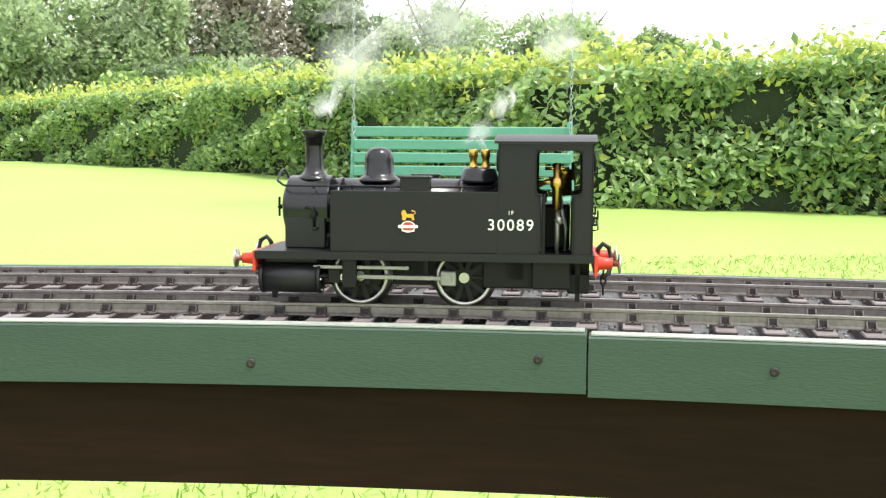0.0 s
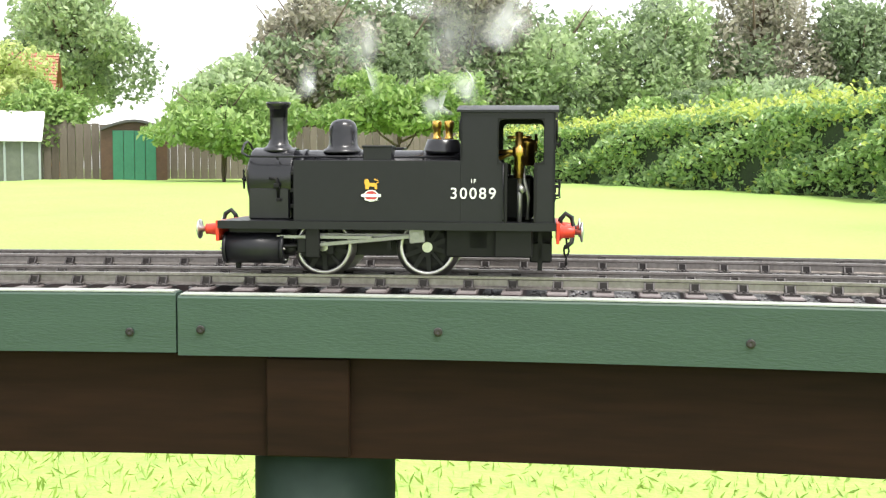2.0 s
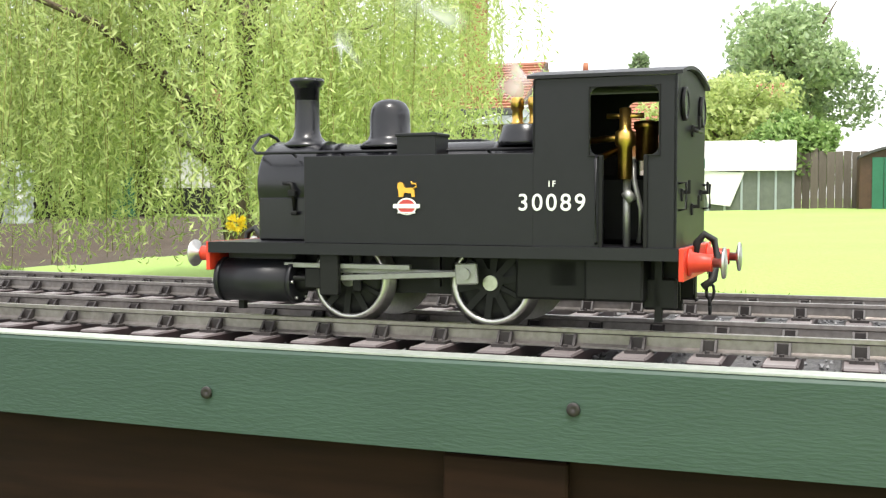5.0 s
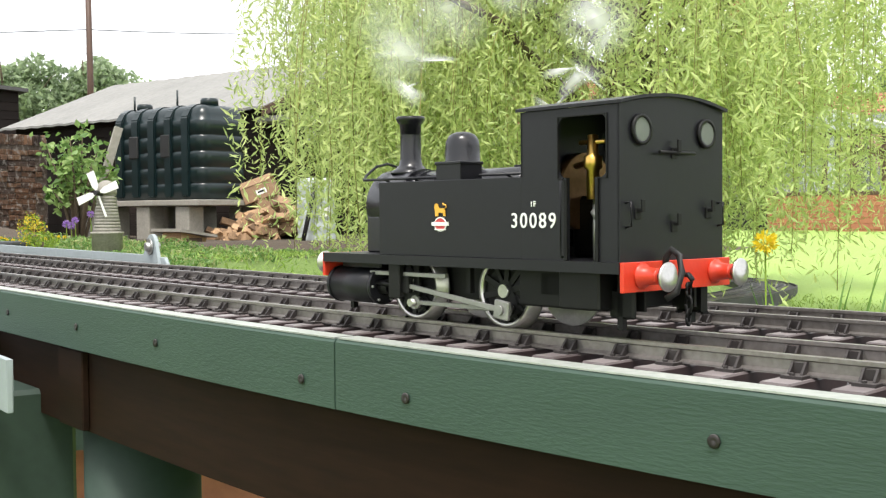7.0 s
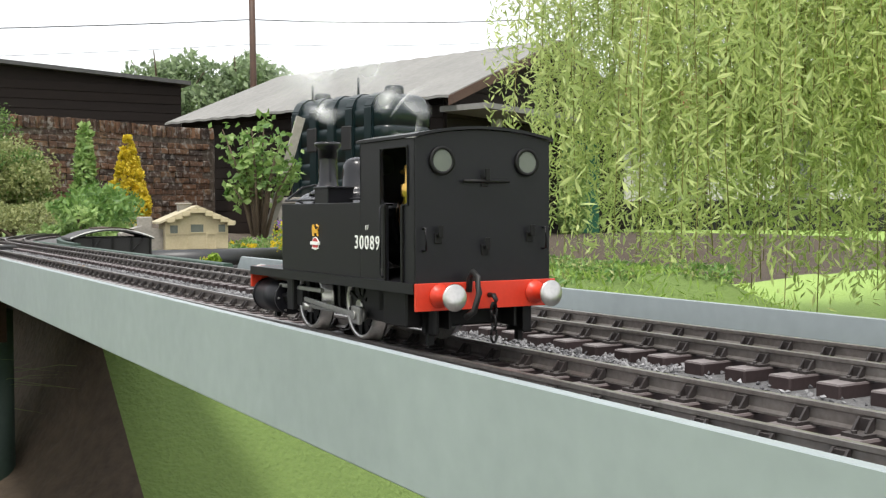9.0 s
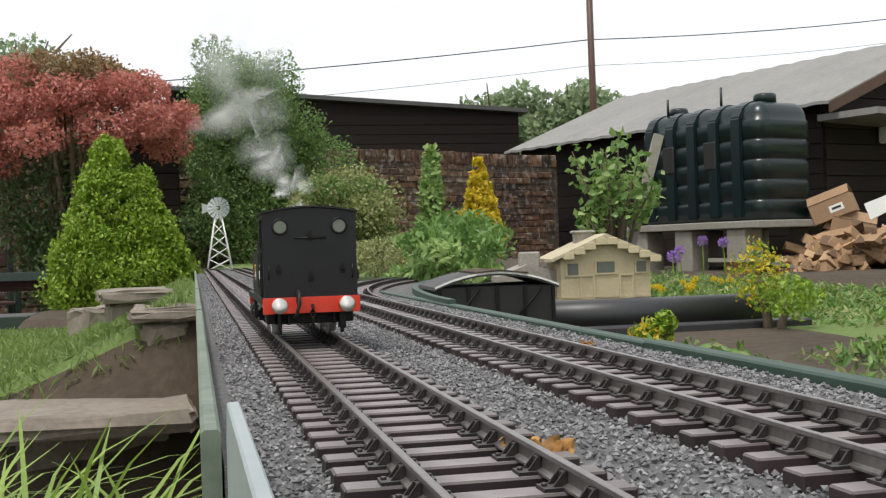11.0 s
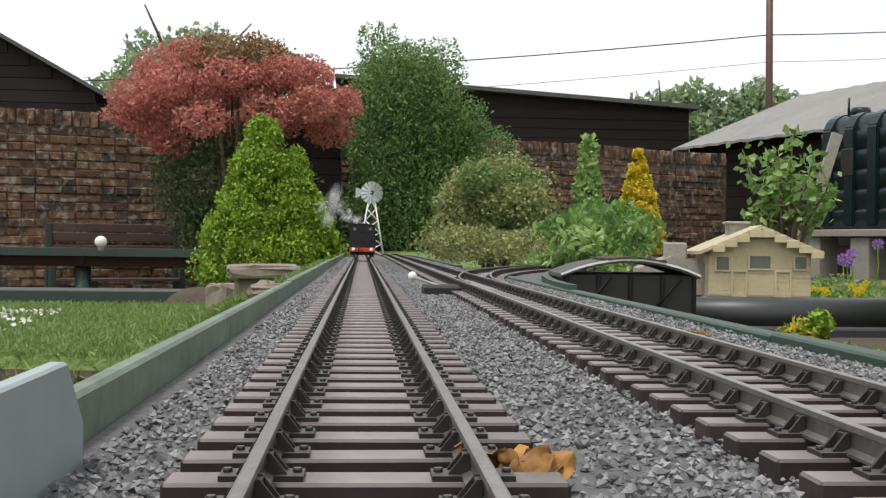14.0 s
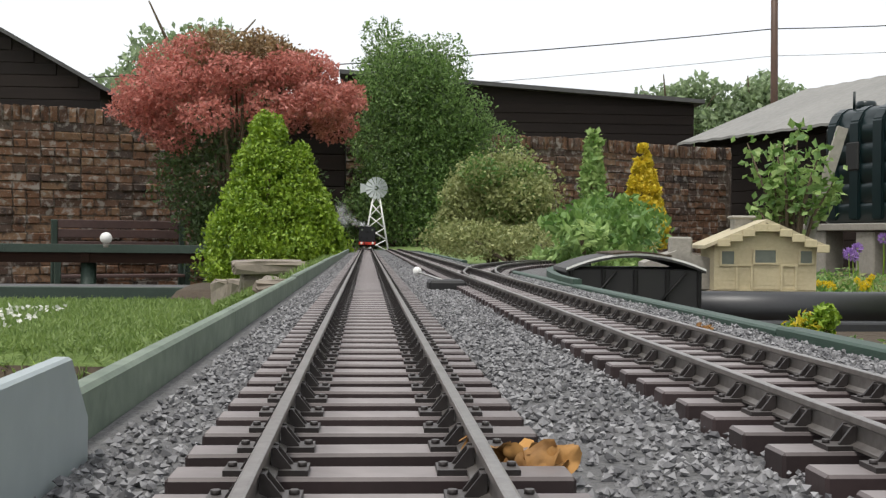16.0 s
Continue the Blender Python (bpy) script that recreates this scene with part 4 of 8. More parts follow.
def sheet():
    xs = np.concatenate([np.linspace(-400, -12, 14), np.linspace(-10, -2.2, 20), np.linspace(-2, 6, 110), np.linspace(6.3, 30, 60), np.linspace(34, 400, 14)])
    ys = np.concatenate([np.linspace(-400, -30, 10), np.linspace(-26, -9, 30), np.linspace(-8.8, 8, 170), np.linspace(8.3, 20, 24), np.linspace(24, 400, 14)])
    X, Y = np.meshgrid(xs, ys)
    Z = ground_z(X, Y)
    nb = np.array([noise.noise(Vector((a * 1.3, b * 1.3, 0))) for a, b in zip(X.ravel(), Y.ravel())]).reshape(X.shape)
    Z = Z + 0.02 * nb
    v = np.stack([X, Y, Z], -1).reshape(-1, 3)
    nx = len(xs)
    f = [(j * nx + i, j * nx + i + 1, (j + 1) * nx + i + 1, (j + 1) * nx + i) for j in range(len(ys) - 1) for i in range(nx - 1)]
    me = bpy.data.meshes.new("ground")
    me.from_pydata(v.tolist(), [], f)
    me.polygons.foreach_set("use_smooth", [True] * len(f))
    for m in (lawn, darker_grass, soil):
        me.materials.append(m)
    cx, cy = X[:-1, :-1].ravel(), Y[:-1, :-1].ravel()
    wob = 0.25 * nb[:-1, :-1].ravel()
    mi = np.zeros(len(f), dtype=np.int32)
    mi[(cx < 1.0 + wob) & (cy > -4.2 + wob)] = 1
    mi[(cx > 0.15) & (cx < 1.7 + wob) & (cy > 0.9 + wob) & (cy < 5.6)] = 2
    mi[(cx > 1.5 + wob) & (cy > 4.6 + wob) & (cx < 9)] = 2
    mi[(cx < 0.0) & (cy > 4.35 + 0.2 * wob)] = 2
    mi[(cx > 1.0) & (cy < 4.0 + wob)] = 0
    mi[(cx > 1.0) & (cx < 3.0 + wob) & (cy > -0.5 + wob) & (cy < 4.0 + wob)] = 1
    mi[(cx < -0.1) & (cx > -2.5) & (cy > 2.3) & (cy < 4.3)] = 1
    mi[(cx > -1.6 + wob) & (cx < 0.2) & (cy > 0.2 + wob) & (cy < 2.3)] = 2
    me.polygons.foreach_set("material_index", mi)
    return tagged(new("ground", me), "bright mown grass lawn sloping up to the hedges", "lawn", kind="structure")


ground = sheet()


# ---- leaves ----
def leaf_mesh(name, pts, size, mats, aspect=0.55, up=0.0, hang=0.0, seed=1, mi=None):
    """One folded leaf of four corners at each point."""
    g = np.random.default_rng(seed)
    n = len(pts)
    a = g.normal(size=(n, 3))
    a[:, 2] = a[:, 2] * (1 - hang) - hang * 2.0 + up
    a /= np.linalg.norm(a, axis=1)[:, None]
    b = np.cross(a, g.normal(size=(n, 3)))
    b /= np.linalg.norm(b, axis=1)[:, None] + 1e-9
    c = np.cross(a, b)
    s = (size * g.uniform(0.6, 1.35, n))[:, None]
    w = s * aspect / 2
    base, tip = pts - a * s / 2, pts + a * s / 2
    mid = pts + a * s * 0.05
    v = np.stack([base, mid + b * w + c * w * 0.3, tip, mid - b * w + c * w * 0.3], 1).reshape(-1, 3)
    me = bpy.data.meshes.new(name)
    me.vertices.add(4 * n)
    me.vertices.foreach_set("co", v.ravel())
    me.loops.add(4 * n)
    me.loops.foreach_set("vertex_index", np.arange(4 * n))
    me.polygons.add(n)
    me.polygons.foreach_set("loop_start", np.arange(n) * 4)
    for m in mats:
        me.materials.append(m)
    if mi is not None:
        me.polygons.foreach_set("material_index", np.asarray(mi, dtype=np.int32))
    me.polygons.foreach_set("use_smooth", np.zeros(n, dtype=bool))
    me.update()
    me.validate()
    return me


def clump_points(clumps, n, seed, shell=0.55):
    """Points in the outer part of uneven clumps (x, y, z, rx, ry, rz)."""
    g = np.random.default_rng(seed)
    c = np.array(clumps, float)
    vol = (c[:, 3] * c[:, 4] * c[:, 5]) ** (2 / 3)
    k = g.choice(len(c), n, p=vol / vol.sum())
    d = g.normal(size=(n, 3))
    d /= np.linalg.norm(d, axis=1)[:, None]
    r = g.uniform(shell ** 3, 1.0, n) ** (1 / 3)
    r *= 1 + 0.18 * np.sin(5 * d[:, 0] + k) * np.sin(4 * d[:, 1] + 2 * k) + 0.08 * g.normal(size=n)
    return c[k, :3] + d * r[:, None] * c[k, 3:6]


def crown_clumps(cx, cy, cz, rx, ry, rz, n, seed, k=0.42, low=-0.6):
    g = np.random.default_rng(seed)
    out = []
    for _ in range(n):
        d = g.normal(size=3)
        d /= np.linalg.norm(d)
        d[2] = max(d[2], low)
        q = g.uniform(0.45, 0.85)
        s = g.uniform(0.7, 1.25) * k
        out.append((cx + d[0] * rx * q, cy + d[1] * ry * q, cz + d[2] * rz * q, rx * s, ry * s, rz * s * 0.85))
    return out


def tree(name, label, category, x, y, top, spread, leaf, mat, n, seed, trunk=None, crown_low=None, z0=None, group="", clumps=22, rad=None, extra=()):
    z0 = float(ground_z(x, y)) - 0.05 if z0 is None else z0
    h = top - z0
    t = thing(name, label, category, pose(x, y, z0), group)
    g = random.Random(seed)
    low = h * 0.3 if crown_low is None else crown_low - z0
    r0 = rad or h * 0.028
    bm = bmesh.new()
    pts = [(0, 0, -0.1)]
    for i in range(1, 7):
        u = i / 6
        pts.append((g.uniform(-1, 1) * 0.03 * h * u, g.uniform(-1, 1) * 0.03 * h * u, h * 0.78 * u))
    tube(bm, pts, [r0 * (1.25 - 1.05 * i / 6) for i in range(7)], 10)
    for k in range(9):
        u = 0.3 + 0.07 * k
        a = k * 2.4 + g.uniform(-0.4, 0.4)
        b = Vector((0, 0, h * u * 0.85))
        e = Vector((math.cos(a) * spread * 0.7, math.sin(a) * spread * 0.7, h * min(0.95, u + 0.22)))
        m = (b + e) / 2 + Vector((0, 0, -0.03 * h))
        tube(bm, [b, m, e], [r0 * 0.45, r0 * 0.28, r0 * 0.1], 6)
    part("trunk", bm, bark, t)
    cl = crown_clumps(0, 0, (h + low) / 2, spread, spread, (h - low) / 2, clumps, seed)
    p = clump_points(cl, n, seed)
    me = leaf_mesh("crown", p, leaf, (mat, *extra), seed=seed, mi=(np.random.default_rng(seed).random(n) < 0.25) if extra else None)
    ob = new("crown", me)
    ob.parent = t
    return t


def shrub(name, label, category, clumps, n, leaf, mat, seed, aspect=0.55, stems=True, group="", hang=0.0, extra=(), up=0.0):
    c = np.array(clumps, float)
    x, y = c[:, 0].mean(), c[:, 1].mean()
    z0 = float(ground_z(x, y)) - 0.03
    t = thing(name, label, category, pose(x, y, z0), group)
    c[:, 0] -= x
    c[:, 1] -= y
    c[:, 2] -= z0
    if stems:
        for q in c[:10]:
            e = Vector(q[:3])
            bm = bmesh.new()
            tube(bm, [(e.x * 0.15, e.y * 0.15, -0.05), (e.x * 0.5, e.y * 0.5, e.z * 0.5), e], [0.012 + 0.012 * e.z, 0.008 + 0.008 * e.z, 0.004], 6)
            part("stem", bm, bark, t)
    p = clump_points(c, n, seed)
    p = p[p[:, 2] > 0.0]
    k = (np.random.default_rng(seed).random(len(p)) < 0.3) if extra else None
    ob = new("foliage", leaf_mesh("foliage", p, leaf, (mat, *extra), aspect, up, hang, seed, k))
    ob.parent = t
    return t


def hedge(name, label, knots, half, n, leaf, seed):
    """A clipped hedge along plan knots (x, y, base, top)."""
    t = thing(name, label, "hedge")
    k = np.array(knots, float)
    seg = np.hypot(*np.diff(k[:, :2], axis=0).T)
    s = np.concatenate([[0], np.cumsum(seg)])
    g = np.random.default_rng(seed)
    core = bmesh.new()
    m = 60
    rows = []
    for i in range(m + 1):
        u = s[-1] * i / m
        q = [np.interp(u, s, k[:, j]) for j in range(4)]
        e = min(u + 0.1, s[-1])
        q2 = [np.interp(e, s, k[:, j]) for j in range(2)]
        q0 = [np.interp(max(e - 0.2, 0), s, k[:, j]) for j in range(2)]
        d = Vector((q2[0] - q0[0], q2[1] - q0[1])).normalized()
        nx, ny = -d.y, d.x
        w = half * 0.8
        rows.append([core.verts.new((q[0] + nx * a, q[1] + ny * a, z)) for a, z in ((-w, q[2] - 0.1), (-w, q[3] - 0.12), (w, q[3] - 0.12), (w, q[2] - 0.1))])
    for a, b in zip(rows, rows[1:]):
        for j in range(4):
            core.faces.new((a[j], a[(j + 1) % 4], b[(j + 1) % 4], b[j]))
    # added filler; its near-black stands in for the shade between the leaves
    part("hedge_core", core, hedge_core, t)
    dens = 1 / np.maximum(6, np.hypot(k[:, 0], k[:, 1] + 5.5)) ** 1.0
    cum = np.concatenate([[0], np.cumsum(seg * (dens[:-1] + dens[1:]) / 2)])
    u = np.interp(g.random(n) * cum[-1], cum, s)
    P = np.stack([np.interp(u, s, k[:, j]) for j in range(4)], 1)
    D = np.stack([np.interp(np.minimum(u + 0.1, s[-1]), s, k[:, j]) - np.interp(np.maximum(u - 0.1, 0), s, k[:, j]) for j in range(2)], 1)
    D /= np.linalg.norm(D, axis=1)[:, None]
    top = g.random(n) < 0.24
    wob = 0.07 * np.sin(u * 3.1) + 0.05 * np.sin(u * 7.7 + 1)
    v = g.random(n)
    side = half * (0.85 + 0.25 * g.random(n)) + wob * 0.8 + 0.1 * np.sin(v * 9 + u * 2)
    off = np.where(top, g.uniform(-1, 1, n) * half, np.where(g.random(n) < 0.75, 1, -1) * side)
    z = np.where(top, P[:, 3] + 0.09 * g.normal(size=n) + wob * 0.6, P[:, 2] + v ** 0.9 * (P[:, 3] - P[:, 2]))
    pts = np.stack([P[:, 0] - D[:, 1] * off, P[:, 1] + D[:, 0] * off, z], 1)
    mi = (top & (g.random(n) < 0.75)) | (g.random(n) < 0.06)
    size = leaf
    ob = new("foliage", leaf_mesh("foliage", pts, size, (hedge_leaf, hedge_tip), 0.55, 0.2, 0.3, seed, mi))
    ob.parent = t
    return t


# ---- timber staging that carries the line ----
LEFT, RIGHT = -0.091, 0.272
NEAR_EDGE = -0.056          # the boards stand closer to the rails before the bridge
SB0, SB1 = main.near(0.03, -1.45), main.near(0.0, 0.315)     # the lifting bridge
SEND = main.near(-3.0, 7.0)


def staging():
    t = thing("railway_staging", "raised timber staging with green fascia boards carrying the model railway", "staging", kind="structure")
    bm = bmesh.new()
    sweep(bm, main, [(NEAR_EDGE + 0.012, -0.055), (RIGHT - 0.012, -0.055), (RIGHT - 0.012, -0.0150), (NEAR_EDGE + 0.012, -0.0150)], 0, SB0, 0.05)
    part("deck", bm, ballast_bed, t, "deck covered with grey grit")
    bm = bmesh.new()
    sweep(bm, main, [(-0.066, -0.04), (RIGHT - 0.012, -0.04), (RIGHT - 0.012, -0.0150), (-0.066, -0.0150)], SB0, SY - 0.3, 0.05)
    part("deck", bm, ballast_bed, t, "deck covered with grey grit")
    bm = bmesh.new()
    sweep(bm, main, [(-0.0755, -0.04), (RIGHT - 0.012, -0.04), (RIGHT - 0.012, -0.0150), (-0.0755, -0.0150)], SY - 0.3, SB1, 0.05)
    part("deck", bm, ballast_bed, t, "deck covered with grey grit")
    bm = bmesh.new()
    sweep(bm, main, [(LEFT + 0.008, -0.04), (RIGHT - 0.012, -0.04), (RIGHT - 0.012, -0.0150), (LEFT + 0.008, -0.0150)], SB1, SEND, 0.05)
    part("deck", bm, ballast_bed, t, "deck covered with grey grit")
    # fascia boards, butted end to end, with screws
    rnd = random.Random(3)
    cuts = [0.0]
    while cuts[-1] < SEND:
        cuts.append(cuts[-1] + rnd.choice((0.62, 0.9, 1.15)))
    for side in (0, 1):
        o = LEFT - 0.008 if side == 0 else RIGHT - 0.008
        for a, b in zip(cuts, cuts[1:]):
            for c, d in ((a, min(b, SB0)), (max(a, SB1), min(b, SEND))):
                if d - c < 0.04:
                    continue
                late = c >= SB1 - 0.01
                if side == 1 and c > SB1 + 1.35 and c < SB1 + 2.6:
                    continue
                hi = (-0.003 if side == 0 else -0.010) if late else FASCIA_TOP
                o = (NEAR_EDGE - 0.008 if not late else LEFT - 0.008) if side == 0 else RIGHT - 0.008
                fh = 0.05 if late else 0.037
                th = 0.016
                if late and side == 0:
                    o, hi, th = -0.092, 0.0015, 0.008
                bm = bmesh.new()
                dz = rnd.uniform(-0.0012, 0.0012)
                sweep(bm, main, [(o, hi - fh + dz), (o + th, hi - fh + dz), (o + th, hi - 0.0015 + dz), (o + th - 0.0015, hi + dz), (o + 0.0015, hi + dz), (o, hi - 0.0015 + dz)], c + 0.0006, d - 0.0006, 0.04)
                f = part("fascia_board", bm, post_green if c > main.near(0.0, 5.6) else worn_board if late and side == 0 else green_board, t, "worn grey-green painted board" if late and side == 0 else "green painted softwood board")
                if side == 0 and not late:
                    # pale strip along the worn top edge, its reflection put into the colour
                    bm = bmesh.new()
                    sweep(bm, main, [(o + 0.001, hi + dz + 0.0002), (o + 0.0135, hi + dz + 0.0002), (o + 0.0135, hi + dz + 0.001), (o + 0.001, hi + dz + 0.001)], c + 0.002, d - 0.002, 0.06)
                    part("worn_edge", bm, worn_edge, f, "pale worn top edge with painted-in glint")
                    s = c + 0.03
                    while s < d:
                        x, y, h = main.at(s, o - 0.0006)
                        bm = bmesh.new()
                        m = pose(x, y, RT + hi - 0.02 + rnd.uniform(-0.004, 0.004), 0, 0, h) @ Matrix.Rotation(radians(-90), 4, "Y")
                        lathe(bm, [(0.0028, 0.0), (0.0026, 0.0008), (0.001, 0.0004), (0.0, 0.0002)], 12, m)
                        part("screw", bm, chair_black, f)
                        s += rnd.uniform(0.14, 0.2)
    # brown beams below, with splices over the posts
    step = 0.915
    s = main.near(0.913, -6.619) + 0.41 - 3 * step
    rows = []
    while s < SEND:
        if not (SB0 - 0.06 < s < SB1 + 0.3) and s > 0.05:
            rows.append(s)
        s += step
    for side in (0, 1):
        for a, b in zip([0.0] + rows, rows + [SEND]):
            c, d = a, b
            if c < SB0 < d:
                parts = ((c, SB0 - 0.01), (SB1 + 0.01, d))
            else:
                parts = ((c, d),)
            for c, d in parts:
                if d - c < 0.05:
                    continue
                bm = bmesh.new()
                o = (NEAR_EDGE + 0.002 if c < SB0 else LEFT + 0.012) if side == 0 else RIGHT - 0.045
                sweep(bm, main, [(o, -0.112), (o + 0.033, -0.112), (o + 0.033, -0.048), (o, -0.048)], c + 0.001, d - 0.001, 0.06)
                part("side_beam", bm, brown_beam, t, "brown stained softwood beam")
    for s in rows:
        x, y, h = main.at(s, (NEAR_EDGE if s < SB0 else LEFT + 0.01) - 0.001)
        bm = bmesh.new()
        box(bm, (-0.003, -0.026, -0.111), (0.003, 0.026, -0.049), 0.001)
        ob = part("splice_plate", bm, brown_beam, t)
        ob.matrix_basis = pose(x, y, RT, 0, 0, h)
        x, y, h = main.at(s, 0.0)
        zb = float(ground_z(x, y)) - 0.3
        bm = bmesh.new()
        cyl(bm, (0, 0, zb), (0, 0, RT - 0.113), 0.047, seg=20)
        ob = part("post", bm, post_green, t, "dark green round post")
        ob.matrix_basis = pose(x, y, 0)
    return t


stage = staging()


def grit(n, seed):
    """Angular grit stones lying on the deck between the sleepers."""
    g = np.random.default_rng(seed)
    s = np.where(g.random(n) < 0.6, SY - 0.9 + 3.2 * g.random(n) ** 1.25, g.random(n) * (SY + 4.5))
    o = np.where(s < SY - 0.3, g.uniform(NEAR_EDGE + 0.002, RIGHT - 0.014, n), g.uniform(LEFT + 0.017, RIGHT - 0.014, n))
    base = np.array([[1, 0, 0], [-1, 0, 0], [0, 1, 0], [0, -1, 0], [0, 0, 0.8], [0, 0, -0.8]], float)
    fa = np.array([[0, 2, 4], [2, 1, 4], [1, 3, 4], [3, 0, 4], [2, 0, 5], [1, 2, 5], [3, 1, 5], [0, 3, 5]])
    x, y = np.interp(s, main.s, main.p[:, 0]), np.interp(s, main.s, main.p[:, 1])
    x1, y1 = np.interp(s + 0.02, main.s, main.p[:, 0]), np.interp(s + 0.02, main.s, main.p[:, 1])
    dx, dy = x1 - x, y1 - y
    q = np.hypot(dx, dy) + 1e-9
    x, y = x + o * dy / q, y - o * dx / q
    r = g.uniform(0.0008, 0.0018, n)
    v = base[None] * (r[:, None, None] * g.uniform(0.55, 1.5, (n, 6, 1)))
    a = g.uniform(0, 6.28, n)
    tl = g.uniform(-0.8, 0.8, n)
    ca, sa, ct, st = np.cos(a), np.sin(a), np.cos(tl), np.sin(tl)
    vx, vy, vz = v[..., 0], v[..., 1], v[..., 2]
    vy, vz = vy * ct[:, None] - vz * st[:, None], vy * st[:, None] + vz * ct[:, None]
    vx, vy = vx * ca[:, None] - vy * sa[:, None], vx * sa[:, None] + vy * ca[:, None]
    z = RT - 0.0146 + g.uniform(-0.0006, 0.0016, n)
    w = np.stack([vx + x[:, None], vy + y[:, None], vz + z[:, None]], -1).reshape(-1, 3)
    f = (fa[None] + 6 * np.arange(n)[:, None, None]).reshape(-1, 3)
    me = bpy.data.meshes.new("grit")
    me.vertices.add(len(w))
    me.vertices.foreach_set("co", w.ravel())
    me.loops.add(3 * len(f))
    me.loops.foreach_set("vertex_index", f.ravel())
    me.polygons.add(len(f))
    me.polygons.foreach_set("loop_start", np.arange(len(f)) * 3)
    me.materials.append(ballast)
    me.polygons.foreach_set("use_smooth", np.zeros(len(f), dtype=bool))
    me.update()
    ob = new("grit", me)
    return tagged(ob, "loose grey granite grit between the sleepers", "ballast", kind="stuff")


grit(150000, 4)
lay_track(main, 0.0, main.near(0, 5.9) + 0.5, 0.0, "single line of rails on brown sleepers, the inner track", (SY - 0.3, SY + 6))
S2 = main.near(0, 5.9)
lay_track(main, 0.0, S2, SPACING, "rails on brown sleepers, the outer track beside the first", (SY - 1.3, SY + 3))


# ---- lifting bridge of grey metal plates ----
def bridge():
    t = thing("lifting_bridge", "hinged lifting section with grey painted metal side plates", "bridge")
    yb = 0.312
    for side, o, ya in ((-1, -0.069, -1.44), (1, RIGHT + 0.013, -1.24)):
        def plate(y0, y1, top, cut0=0.0, cut1=0.0, zb=-0.054):
            bm = bmesh.new()
            poly = [(y0, RT + zb), (y1, RT + zb), (y1, RT + top - cut1), (y1 - cut1, RT + top), (y0 + cut0, RT + top), (y0, RT + top - cut0)]
            prism(bm, poly, o, o + 0.005, "x")
            bmesh.ops.bevel(bm, geom=bm.edges[:], offset=0.0008, segments=1, affect="EDGES")
            if side < 0:
                for v in bm.verts:
                    v.co.z += 0.004 * max(0, (v.co.y - ya) / (yb - ya))
                    v.co.x -= 0.013 * max(0, (v.co.y - ya) / (yb - ya))
            return bm
        part("side_plate", plate(ya + 0.004, yb, 0.010 if side < 0 else 0.002, 0.0, 0.018, -0.043 if side < 0 else -0.054), galvanised, t, "grey painted metal side plate")
        part("fixed_plate", plate(ya - 0.135 if side < 0 else ya - 0.045, ya - 0.002, 0.008 if side < 0 else 0.0, 0.008, 0.0, -0.029), galvanised, t)
        if side > 0:
            part("fascia_board", plate(-1.46, ya - 0.047, FASCIA_TOP, 0.0, 0.0, -0.047), green_board, t)
        part("abutment_plate", plate(ya - 0.42, ya + 0.05, -0.05, 0, 0, -0.09), galvanised, t)
        bm = bmesh.new()
        ear = [(ya - 0.03, RT - 0.02), (ya + 0.035, RT - 0.004)] + [(ya + 0.017 * math.cos(a), RT + 0.014 + 0.017 * math.sin(a)) for a in np.linspace(0.1, 3.04, 9)]
        prism(bm, ear, o - 0.004, o + 0.001, "x")
        part("hinge_ear", bm, galvanised, t)
        bm = bmesh.new()
        cyl(bm, (o - 0.012, ya, RT + 0.014), (o + 0.008, ya, RT + 0.014), 0.006, seg=6)
        cyl(bm, (o - 0.007, ya, RT + 0.014), (o - 0.005, ya, RT + 0.014), 0.011, seg=18)
        part("hinge_bolt", bm, steel, t)
        for y, z in ((ya - 0.12, -0.016), (ya + 0.02, -0.062), (ya + 0.01, -0.075), (ya - 0.06, -0.068)):
            bm = bmesh.new()
            cyl(bm, (o - 0.004, y, RT + z), (o + 0.002, y, RT + z), 0.0045, seg=12)
            part("bolt", bm, steel, t)
        bm = bmesh.new()
        cyl(bm, (o + 0.012, ya + 0.4, RT - 0.032), (o + 0.012, ya + 0.06, RT - 0.054), 0.009, seg=14)
        cyl(bm, (o + 0.012, ya + 0.06, RT - 0.054), (o + 0.012, ya - 0.02, RT - 0.059), 0.005, seg=12)
        part("gas_strut", bm, rubber, t, "black gas strut")
        bm = bmesh.new()
        box(bm, (o + 0.008, ya - 0.105, RT - 0.056), (o + 0.036, ya - 0.02, RT - 0.030), 0.002)
        box(bm, (o + 0.012, ya - 0.195, RT - 0.086), (o + 0.036, ya - 0.108, RT - 0.050), 0.002)
        part("bracket", bm, galvanised, t)
    bm = bmesh.new()
    box(bm, (-0.06, -1.74, 0.05), (0.02, -1.6, RT - 0.092), 0.004)
    part("abutment_post", bm, post_green, t, "dark green square post")
    return t


bridge()


